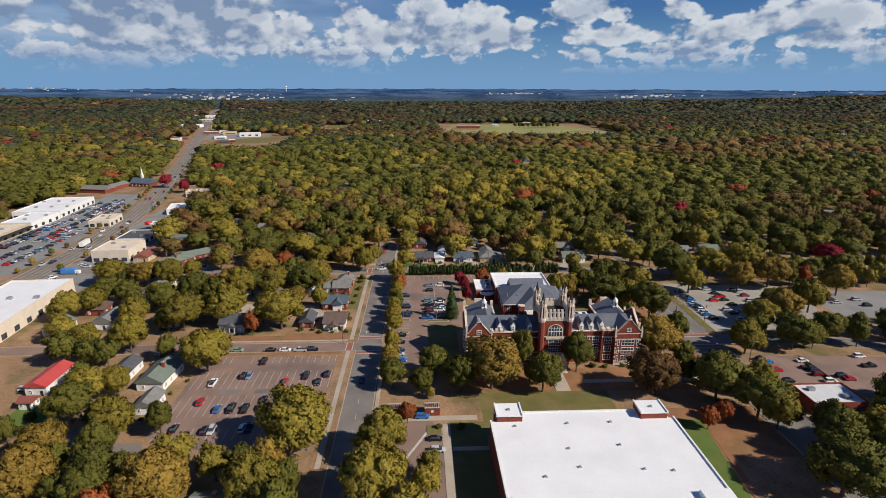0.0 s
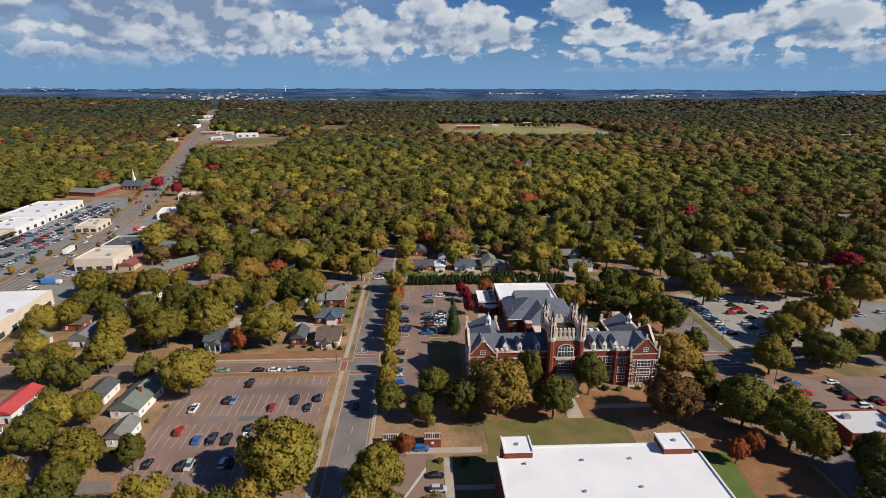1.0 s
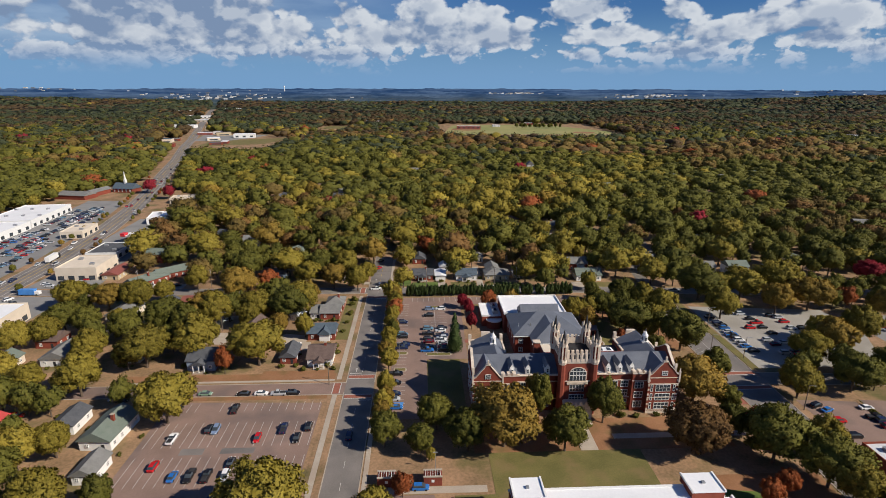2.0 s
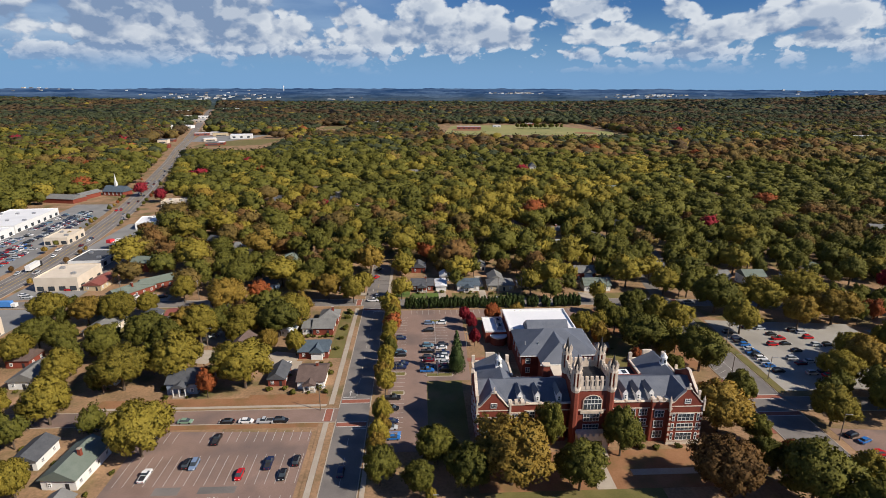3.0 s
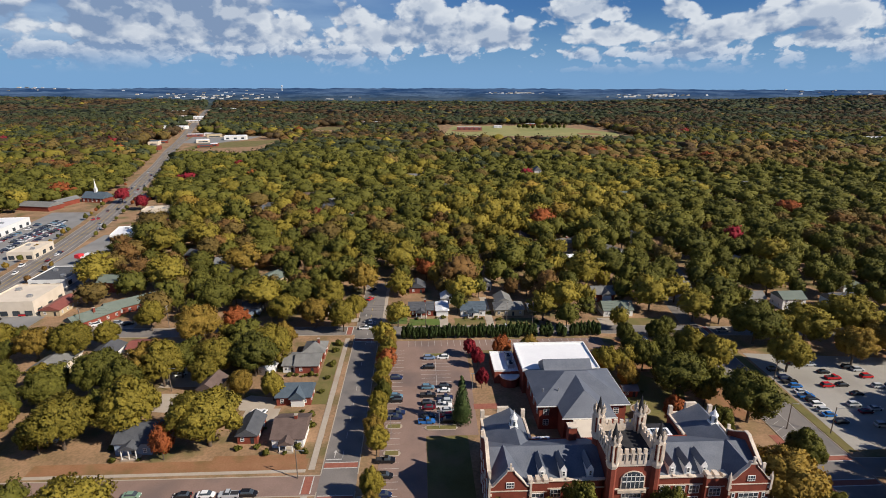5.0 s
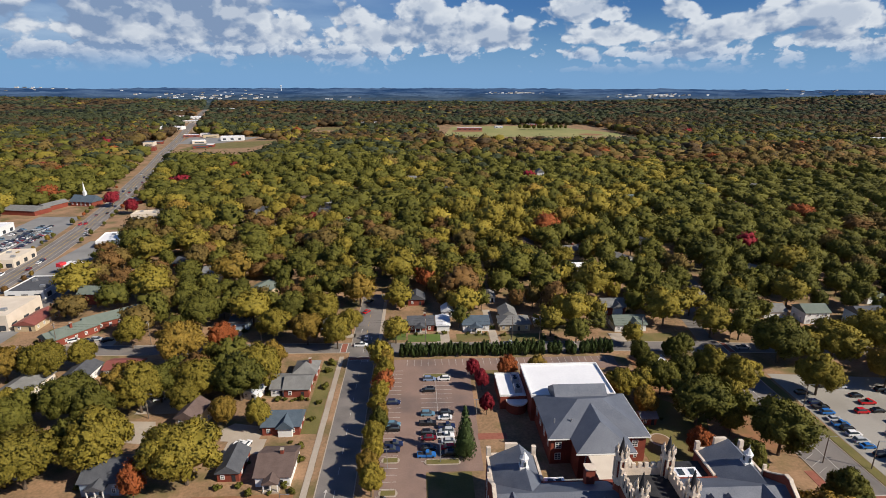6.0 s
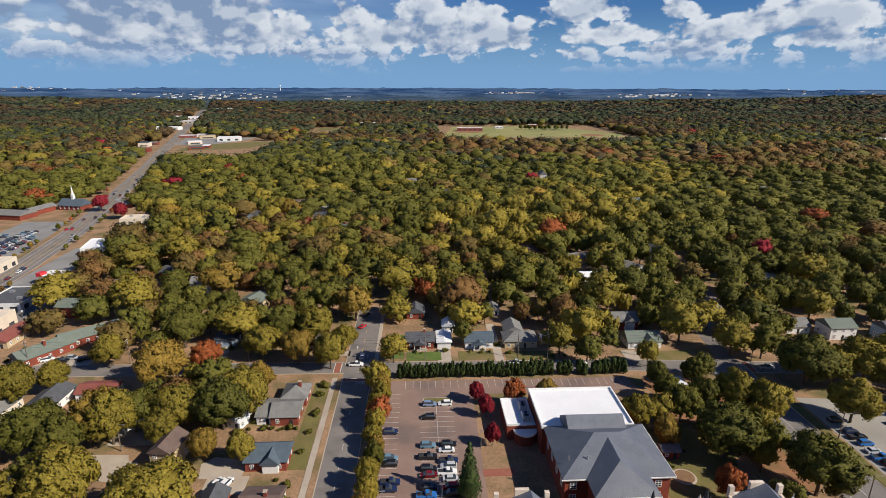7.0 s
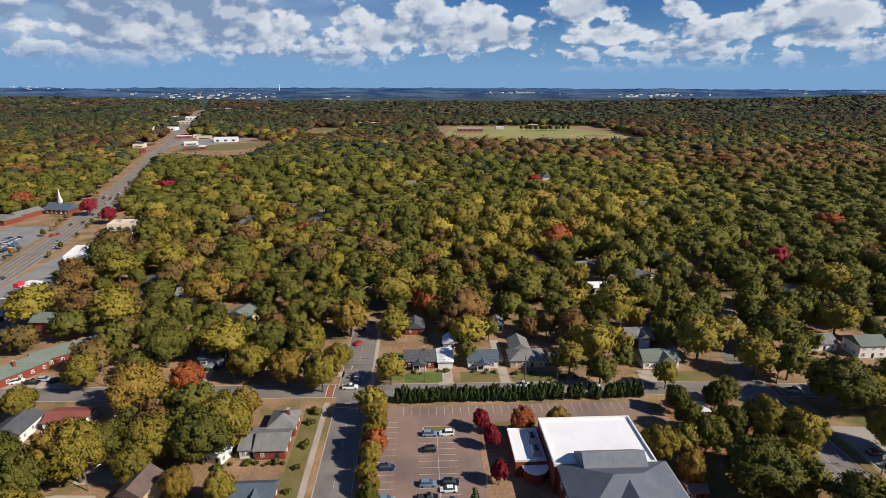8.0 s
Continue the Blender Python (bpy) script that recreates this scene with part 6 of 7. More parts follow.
TREE_WORDS = {"g": ("oak_tree", "broad dark green tree with a lumpy crown"), "o": ("elm_tree", "olive green tree turning in autumn"), "l": ("maple_tree", "yellow-green tree in early autumn leaf"),
              "y": ("hickory_tree", "gold-brown autumn tree with a broad crown"), "b": ("oak_tree", "dark brown autumn tree with a broad crown"), "h": ("oak_tree", "olive-brown oak turning in autumn"), "r": ("maple_tree", "small rust-red autumn tree"), "c": ("maple_tree", "crimson autumn tree with a rounded crown"), "p": ("conifer_tree", "dark green conifer with drooping boughs")}
CROWNS, TRUNKS, PROTO = {}, [], {}
trng = np.random.default_rng(11)
TRUNKS = [trunk_mesh(trng) for _ in range(3)]
SHAPES = {"near": [crown(trng, 84, 92, 0.052, boughs=9) for _ in range(4)], "mid": [crown(trng, 42, 30, 0.078, boughs=7) for _ in range(4)], "cone": [leafy(trng, 3600, 0.11, 18, ICO1, 1.0, True) for _ in range(2)]}
PLACED = []
TALL = {(38, 183.5): 18.5, (43, 168): 15.0, (59, 181.5): 17.0, (5, 180): 13.0, (21, 277): 8.5, (14, 232): 17.0, (23, 268): 9.0, (23, 253): 8.5}


def tree(x, y, r, kind, near=True, z=0.0):
    """A tree whose crown has radius r; copies of a few grown forms, turned and scaled."""
    v = int(trng.integers(0, 4))
    form = "cone" if kind == "p" else ("near" if near else "mid")
    key = (kind, form, v % len(SHAPES[form]))
    high = TALL.get((x, y)) or (1.2 * r + 6.2 if r > 3.2 else 2.2 * r + 0.8)
    if key not in PROTO:
        name, label = TREE_WORDS[kind]
        ob = thing(name, 0, 0, 0, 0, label, "tree", name.replace("_", " ") + "s")
        V, T, D = SHAPES[form][key[2]]
        if (kind, form, key[2]) not in CROWNS:
            CROWNS[key] = lay_mesh("crown", V, T, D, [LEAF[kind]])
        tr = part("trunk", TRUNKS[v % 3], None, ob)
        cr = part("crown", CROWNS[key], None, ob)
        PROTO[key] = (ob, tr, cr)
        dest = ob
    else:
        dest = copy_thing(PROTO[key][0], pose(0, 0, 0))
    spin = float(trng.uniform(0, 360))
    dest.matrix_world = pose(x, y, z, 0, 0, spin)
    for c in dest.children:
        if c.name.startswith("trunk"):
            c.matrix_basis = Matrix.Diagonal((r * 0.95, r * 0.95, high * 0.62, 1))
        else:
            foot = 0.22 * high if form != "cone" else 1.0
            sz = (high - foot) / 1.4 * float(trng.uniform(0.94, 1.08))
            c.matrix_basis = Matrix.Translation((0, 0, max(0.2, foot))) @ Matrix.Diagonal((r * 0.9, r * float(trng.uniform(0.82, 0.98)), sz if form != "cone" else high * 0.36, 1))
    PLACED.append((x, y, r))
    return dest


def shrub(x, y, r, kind="g"):
    key = ("shrub", kind)
    if key not in PROTO:
        ob = thing("shrub", 0, 0, 0, 0, "rounded shrub beside a wall", "shrub", "shrubs")
        V, T, D = leafy(trng, 320, 0.26, 6, ICO1)
        PROTO[key] = (ob, part("foliage", lay_mesh("foliage", V, T, D, [LEAF[kind]]), None, ob))
        dest = ob
    else:
        dest = copy_thing(PROTO[key][0], pose(0, 0, 0))
    dest.matrix_world = pose(x, y, -0.1, 0, 0, float(trng.uniform(0, 360)))
    dest.children[0].matrix_basis = Matrix.Diagonal((r, r, r * 0.95, 1))


FRONT = [(-37,139,12.6,"o"), (-12,133,7.7,"l"), (-14,115,9.0,"l"), (-45,117,7.9,"o"), (-68,117,9.4,"y"), (25,171,12.7,"y"), (38,183.5,4.8,"g"), (43,168,7.0,"g"), (59,181.5,6.0,"g"), (14,169,7.0,"g"), (82,165,9.9,"b"), (94,192,9.6,"y"), (102,160,9.7,"g"), (111,150,8.7,"g"), (112,114,11.2,"g"), (5,180,6.3,"g"), (0,168,4.5,"g"), (3,165,1.8,"l"), (-5,151,3.1,"r"), (-11,172,5.0,"g"), (14,232,3.6,"p"), (102,185,4.4,"g")]
SIDEW = [(-95,147,7.3,"o"), (-82,148,4.4,"g"), (-108,135,6.8,"y"), (-104,120,8.7,"y"), (-114,156,7.2,"g"), (-94,136,5.7,"g"), (-85,116,6.4,"g"), (-107,171,5.9,"l"), (-82,187,9.8,"o"), (-119,204,8.5,"o"), (-106,224,10.0,"o"), (-89,231,9.9,"o"), (-63,224,12.6,"l"), (-110,255,9.2,"g"), (-92,259,8.8,"o"), (-156,256,8.0,"g"), (-136,282,8.3,"o"), (-150,280,7.6,"y"), (-61,265,9.7,"g"), (-88,265,7.3,"g"), (-124,246,6.6,"g"), (-164,236,7.0,"l"), (-151,213,5.8,"l"), (-137,205,5.6,"o"), (-114,165,7.0,"l"), (-156,244,6.7,"o"), (-112,222,5.0,"g"), (-129,228,7.0,"o"), (-145,254,6.5,"g"), (-168,283,8.0,"o"), (-133,258,4.5,"l")]
MIDW = [(-101,250,7.2,"g"), (-97,263,8.6,"y"), (-92,291,10.2,"y"), (-118,306,6.0,"o"), (-75,265,7.6,"o"), (-128,289,5.4,"o"), (-56,273,9.2,"o"), (-60,267,4.5,"g"), (-50,248,4.3,"l"), (-33,302,6.9,"l"), (-29,316,5.3,"o"), (-46,306,7.1,"y"), (-61,311,7.2,"o"), (-43,324,8.8,"o"), (-79,301,5.9,"r"), (-79,288,4.1,"l"), (-55,286,5.5,"y"), (-76,257,5.3,"o"), (-61,250,4.4,"y"), (-57,326,7.8,"g"), (-96,322,9.7,"g")]
LAWN = [(90,245,9.6,"g"), (107,229,9.7,"g"), (113,261,7.0,"l"), (94,196,7.3,"y"), (142,283,12.5,"g"), (163,282,10.5,"o"), (184,286,11.4,"o"), (189,268,10.6,"y"), (170,232,7.4,"o"), (75,250,4.5,"y"), (70,260,5.3,"l"), (86,263,6.2,"g"), (106,267,7.2,"o"), (97,269,5.2,"g"), (105,252,5.4,"o"), (151,282,7.5,"o"), (86,274,4.4,"g"), (87,284,4.2,"g"), (100,284,4.7,"g"), (21,277,3.0,"c"), (23,268,2.7,"c"), (23,253,2.8,"c"), (33,273,3.6,"r"), (44,272,4.3,"y"), (81,215,0.8,"r"), (82,228,3.7,"r"), (92,220,4.7,"g")]
RIGHT = [(108,205,6.1,"g"), (132,193,7.4,"o"), (153,218,7.1,"o"), (154,196,8.1,"g"), (172,202,6.7,"g"), (187,233,8.3,"o"), (166,222,8.5,"y"), (141,260,8.4,"o"), (170,264,7.8,"y"), (248,304,7.4,"c"), (217,254,8.3,"y")]
NORTH = [(-10,376,12.4,"o"), (-9,306,6.1,"l"), (-14,284,5.5,"l"), (-12,264,4.5,"r"), (19,320,4.4,"g"), (9,358,5.1,"y"), (31,339,4.8,"g"), (53,374,12.4,"g"), (58,310,7.4,"o"), (67,302,6.1,"g"), (87,350,11.4,"o"), (69,319,8.8,"l"), (107,361,10.6,"g"), (90,299,4.5,"o"), (112,319,10.0,"o"), (129,329,8.2,"l"), (127,306,8.4,"o"), (138,303,7.3,"g"), (182,337,9.8,"o"), (169,392,12.0,"g"), (210,381,11.6,"o"), (156,394,3.9,"c"), (-7,399,3.3,"c"), (-81,506,4.4,"c"), (-100,538,9.7,"y"), (-28,346,9.7,"y"), (-103,431,16.3,"g"), (-141,430,19.4,"o"), (-162,416,17.0,"o"), (-174,363,12.7,"o"), (-99,377,10.8,"y"), (-132,354,12.4,"o"), (-240,552,6.6,"c"), (-272,582,7.5,"c"), (-184,515,18.3,"y"), (-74,326,10.0,"o"), (-144,333,1.1,"g")]
for group_, fine_ in ((FRONT, True), (SIDEW, True), (MIDW, True), (LAWN, True), (RIGHT, True), (NORTH, False)):
    for x, y, r, kind in group_:
        tree(x, y, min(r, 11.5), kind, fine_)
for x, y, r, kind in ((124, 134, 7.0, "g"), (136, 132, 7.5, "o"), (146, 138, 6.5, "g"), (91, 144, 3.2, "r"), (98, 148, 3.2, "r"), (128, 118, 8.0, "g"), (158, 150, 7.0, "g"), (113, 143, 6.0, "o"), (121, 127, 8.0, "g"), (96, 172, 5.0, "g"), (118, 163, 6.0, "o"), (104, 172, 4.0, "r")):
    tree(x, y, r, kind)
# the row along the street
row_rng = random.Random(3)
y = 181.0
while y < 292:
    if not 200 < y < 213:
        tree(-12.4 + row_rng.uniform(-0.7, 0.7), y, row_rng.uniform(2.9, 3.9), row_rng.choice("lyyolog"))
    y += row_rng.uniform(5.4, 7.0)
for x, y, r in ((100, 214, 1.6), (66.5, 184.5, 1.7), (71.0, 184.0, 1.4), (30, 184.6, 1.3), (88, 184, 1.5), (5, 148, 1.3), (12, 147, 1.8), (-35, 238, 1.6), (-34.6, 232, 1.9), (-36, 222.5, 1.6), (-45, 219, 1.5), (-33.5, 262, 1.3), (-33.2, 272, 1.8), (-34, 283, 1.7), (-33.5, 289, 2.0),
                (-38, 264, 0.9), (-42, 264.4, 0.9), (-46, 264.3, 1.0), (22, 313.5, 0.9), (27, 314, 1.0), (30, 313, 0.9), (55, 308, 1.0), (60, 308, 0.9), (50, 306.5, 0.8), (-128, 158, 2.2), (-126, 150, 2.4), (78, 184.6, 1.3), (83, 184.4, 1.2)):
    shrub(x, y, r)
srng = random.Random(31)
for hx, hy, hr in HOUSES:
    if hy < 345 and -150 < hx < 210 and hr < 14:
        for _ in range(srng.randrange(2, 6)):
            side = srng.choice((-1, 1))
            px_, py_ = (hx + srng.uniform(-hr, hr) * 0.8, hy - hr * 0.95 - srng.uniform(0.2, 1.5)) if srng.random() < 0.6 else (hx + side * (hr + srng.uniform(0, 1.5)), hy + srng.uniform(-hr, hr) * 0.7)
            if not (-33 < px_ < -15 or 201 < py_ < 211 or 295 < py_ < 307):
                shrub(px_, py_, srng.uniform(0.6, 1.5))
# small trees along the highway
for (ax, ay), (bx, by) in zip(HIGHWAY[3:9], HIGHWAY[4:10]):
    d = Vector((bx - ax, by - ay))
    for i in range(int(d.length // 13)):
        k = (i + row_rng.random() * 0.6) * 13 / d.length
        for off in (-12.0, 11.8):
            if row_rng.random() < (0.75 if off > 0 else 0.4) and ay < 640:
                n_ = d.normalized()
                tree(ax + d.x * k - n_.y * off, ay + d.y * k + n_.x * off, row_rng.uniform(1.3, 2.3), row_rng.choice("brgyg"), False)
# the clipped hedge along the cross street
hrng = random.Random(8)
x, hk = -6.0, 0
HED = [leafy(trng, 700, 0.3, 10, ICO1, 1.0) for _ in range(3)]
HED = [lay_mesh("foliage", V, T, D, [LEAF["p"]]) for V, T, D in HED]
while x < 80:
    gap = 52 < x < 53.5 or 58.5 < x < 60 or 64 < x < 66
    if not gap:
        hb = thing("hedge_plant", x, 294.0 + hrng.uniform(-0.3, 0.3), 0, hrng.uniform(0, 360), "dense dark evergreen hedge plant beside the lot", "hedge", "evergreen hedge")
        ob = part("foliage", HED[hk % 3], None, hb)
        ob.matrix_basis = Matrix.Diagonal((1.45, 1.45, hrng.uniform(3.3, 4.2), 1))
        hk += 1
    x += hrng.uniform(1.7, 2.1)
lowh = thing("low_hedge", 152.2, 176, 0, 0, "low clipped hedge between parking lots", "hedge")
V, T, D = leafy(trng, 900, 0.2, 12, ICO1)
lo = part("foliage", lay_mesh("foliage", V, T, D, [LEAF["g"]]), None, lowh)
lo.matrix_basis = Matrix.Diagonal((0.8, 13.0, 0.8, 1))

for i in range(16):
    tree(255 + 7 * i + row_rng.uniform(-4, 4), 1440 + row_rng.uniform(-12, 12), row_rng.uniform(4, 7), "g", False)
# ---- woods ----
OPEN = [(16, 92, 268, 300, 1), (-112, -86, 138, 144, 1), (78, 104, 100, 142, 1), (-33, 80, 134, 212, 1), (-12, 20, 186, 292, 1), (16, 68, 180, 272, 1), (8, 80, 60, 140, 1), (-88, -30, 136, 214, 1), (130, 198, 212, 276, 1), (128, 198, 160, 192, 1), (-32, -15, 100, 364, 1), (110, 132, -50, 304, 1), (-176, -30, 200, 213, 1),
        (-230, 420, 295, 310, 1), (-238, -196, 210, 275, 1), (-216, -172, 308, 348, 1), (-330, -262, 296, 360, 1), (198, 262, 220, 262, 1), (20, 112, 140, 190, 1), (60, 112, 190, 232, 1), (-14, 60, 304, 330, 1), (-40, 60, 304, 316, 1), (84, 112, 304, 312, 1),
        (-58, -45, 234, 244, 1), (-96, -76, 245, 273, 1), (-126, -112, 234, 247, 1)]


def field_open(x, y):
    if 40 < x < 470 and 1095 < y < 1590:
        return True
    if -410 < x < -240 and 890 < y < 1190:
        return True
    if -480 < x < -300 and 1040 < y < 1265:
        return True
    return -255 < x < -165 and 1240 < y < 1525


def road_gap(x, y):
    for (ax, ay), (bx, by) in zip(HIGHWAY, HIGHWAY[1:]):
        if ay - 30 <= y <= by + 30:
            t = min(1, max(0, (y - ay) / (by - ay)))
            off = x - (ax + (bx - ax) * t)
            if (-15.0 if y < 600 else -20.0) < off < (17.0 if y < 600 else 21.0 if y < 950 else 30.0):
                return True
            if y < 590 and -44 - (34 if y < 525 else 0) < off < (46 if y < 420 else 46 if y > 440 else 36):
                return True
    for pts, wd in (([(124, 303), (128, 330), (150, 362), (160, 420)], 6), ([(-131, 540), (-110, 505), (-100, 470)], 6)):
        for (ax, ay), (bx, by) in zip(pts, pts[1:]):
            if min(ay, by) - 3 < y < max(ay, by) + 3 and abs(x - (ax + (bx - ax) * (y - ay) / (by - ay))) < wd:
                return True
    return False


def free(x, y, r):
    for x0, x1, y0, y1, _ in OPEN:
        if x0 - r * 0.7 < x < x1 + r * 0.7 and y0 - r * 0.7 < y < y1 + r * 0.7:
            return False
    for hx, hy, hr in HOUSES:
        if abs(x - hx) < hr + r * 0.5 and -r * 0.6 - hr - (11 if y < 420 else 13) < y - hy < hr + r * 0.4:
            return False
    return not (field_open(x, y) or road_gap(x, y))


# scattered houses inside the woods
wrng = random.Random(21)
for _ in range(110):
    yy = wrng.uniform(345, 900)
    xx = wrng.uniform(-0.8 * yy, 0.85 * yy)
    if free(xx, yy, 8) and all((xx - a) ** 2 + (yy - b) ** 2 > 26 ** 2 for a, b, _ in HOUSES):
        house("wood_house", xx, yy, wrng.uniform(9, 14), wrng.uniform(8, 11), wrng.choice((3.2, 3.4, 5.4)), wrng.uniform(2.4, 3.4), wrng.choice("xy"), wrng.choice(("white_paint", "brick", "pale_siding", "tan_siding")), wrng.choice(("grey_shingle", "dark_shingle", "brown_shingle", "green_shingle")), turn=wrng.uniform(-30, 30), label="house half hidden among the trees", front=False, chimney=wrng.random() < 0.4, group="houses in the woods")
        hx, hy, hr = HOUSES[-1]
        HOUSES[-1] = (hx, hy, hr * 0.72)
GRID, CLOSE = {}, [0.72]


def crowd(x, y, r):
    gx, gy = int(x // 14), int(y // 14)
    for i in (-1, 0, 1):
        for j in (-1, 0, 1):
            for a, b, c in GRID.get((gx + i, gy + j), ()):
                if (a - x) ** 2 + (b - y) ** 2 < (CLOSE[0] * (r + c)) ** 2:
                    return True
    return False


def note(x, y, r):
    GRID.setdefault((int(x // 14), int(y // 14)), []).append((x, y, r))


for p in PLACED:
    note(*p)


def hue(x, y):
    """Which autumn colour grows where: drifts of green, olive and gold, then haze-dulled tones."""
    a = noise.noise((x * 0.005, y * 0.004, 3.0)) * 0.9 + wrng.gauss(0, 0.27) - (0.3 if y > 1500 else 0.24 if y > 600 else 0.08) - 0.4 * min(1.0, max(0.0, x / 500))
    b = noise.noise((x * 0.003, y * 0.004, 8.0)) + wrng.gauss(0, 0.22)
    # farther off, more crowns take the leaf colours with haze painted in
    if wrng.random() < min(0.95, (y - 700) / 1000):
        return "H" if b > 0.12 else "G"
    if wrng.random() < 0.013:
        return wrng.choice("rrc")
    if b > (0.2 if y > 850 else 0.34 if x < 0 else 0.2):
        return "h" if wrng.random() < 0.7 else "b"
    return "g" if a < 0.08 else "o" if a < 0.48 else "l" if a < 0.64 else "y" if a < 0.88 else "h"


for y0, y1, most, r0, r1 in ((95, 300, 150, 3.6, 7.6), (295, 425, 190, 4.2, 9.0)):
    n_things = 0
    for _ in range(7000):
        yy = wrng.uniform(y0, y1)
        xx = wrng.uniform(-0.85 * yy - 45, 0.85 * yy + 45)
        r = wrng.uniform(r0, r1)
        if n_things < most and free(xx, yy, r) and not crowd(xx, yy, r):
            tree(xx, yy, r, hue(xx, yy), False)
            note(xx, yy, r)
            n_things += 1
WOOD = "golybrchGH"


def woods(name, label, y0, y1, tries, rmin, rmax, forms, spread, high, close):
    """A belt of woodland, grown as one mesh out of a few crown forms."""
    Vs, Ts, Ds, Is, tints, n = [], [], [], [], [], 0
    for step in range(tries):
        # tall trees stand first, smaller ones fill in between
        CLOSE[0] = close + 0.16 * max(0.0, 1 - 2.0 * step / tries)
        yy = math.sqrt(wrng.uniform(y0 * y0, y1 * y1))
        xx = wrng.uniform(-spread * yy - 40, spread * yy + 40)
        r = rmin + (rmax - rmin) * (wrng.uniform(0.3, 1.0) if step < tries * 0.45 else wrng.uniform(0.0, 0.55))
        if not free(xx, yy, r * 0.8) or crowd(xx, yy, r):
            continue
        note(xx, yy, r)
        V, T, D = forms[wrng.randrange(len(forms))]
        a = wrng.uniform(0, 6.28)
        c, s = math.cos(a) * r, math.sin(a) * r
        hz = (0.85 * min(r, 12.0) + high * 0.5 * wrng.uniform(0.75, 1.5)) * (1 + 0.4 * noise.noise((xx * 0.0045, yy * 0.007, 5.0)))
        W = np.stack([V[:, 0] * c - V[:, 1] * s + xx, V[:, 0] * s + V[:, 1] * c + yy, V[:, 2] * (hz * 0.86) / 1.4 + hz * 0.14 + rise(math.hypot(xx, yy))], 1)
        Vs.append(W)
        Ds.append(np.stack([(D[:, 0] * c - D[:, 1] * s) / r, (D[:, 0] * s + D[:, 1] * c) / r, D[:, 2]], 1))
        Ts.append(T + n)
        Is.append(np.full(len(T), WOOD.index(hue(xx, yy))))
        tints.append(np.full(len(T), wrng.random()))
        n += len(V)
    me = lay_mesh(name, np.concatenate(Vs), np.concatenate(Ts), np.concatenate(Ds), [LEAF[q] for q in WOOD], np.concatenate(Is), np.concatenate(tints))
    return tagged(new(name, me), label, "trees", "", "stuff")


FORM_A = [crown(trng, 34, 17, 0.085, boughs=7, core=ICO1) for _ in range(6)]
FORM_B = [crown(trng, 22, 9, 0.11, boughs=6, core=ICO1) for _ in range(6)]
FORM_C = [crown(trng, 6, 6, 0.17, boughs=4, core=ICO1, jag=0.22, fill=0.78, heart=0.6) for _ in range(6)]
FORM_D = [crown(trng, 2, 3, 0.3, boughs=3, core=ICO1, jag=0.15, fill=0.7, heart=0.66) for _ in range(5)]
woods("near_woods", "dense autumn woodland of green, olive and gold trees", 300, 520, 11000, 4.0, 13.0, FORM_A, 0.86, 13, 0.68)
woods("near_woods", "dense autumn woodland of green, olive and brown trees", 515, 820, 14000, 5.5, 14.0, FORM_B, 0.86, 13, 0.64)
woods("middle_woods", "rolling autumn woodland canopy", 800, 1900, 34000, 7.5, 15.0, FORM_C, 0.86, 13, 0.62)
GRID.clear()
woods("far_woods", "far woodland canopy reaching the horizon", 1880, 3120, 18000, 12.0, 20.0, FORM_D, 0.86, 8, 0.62)


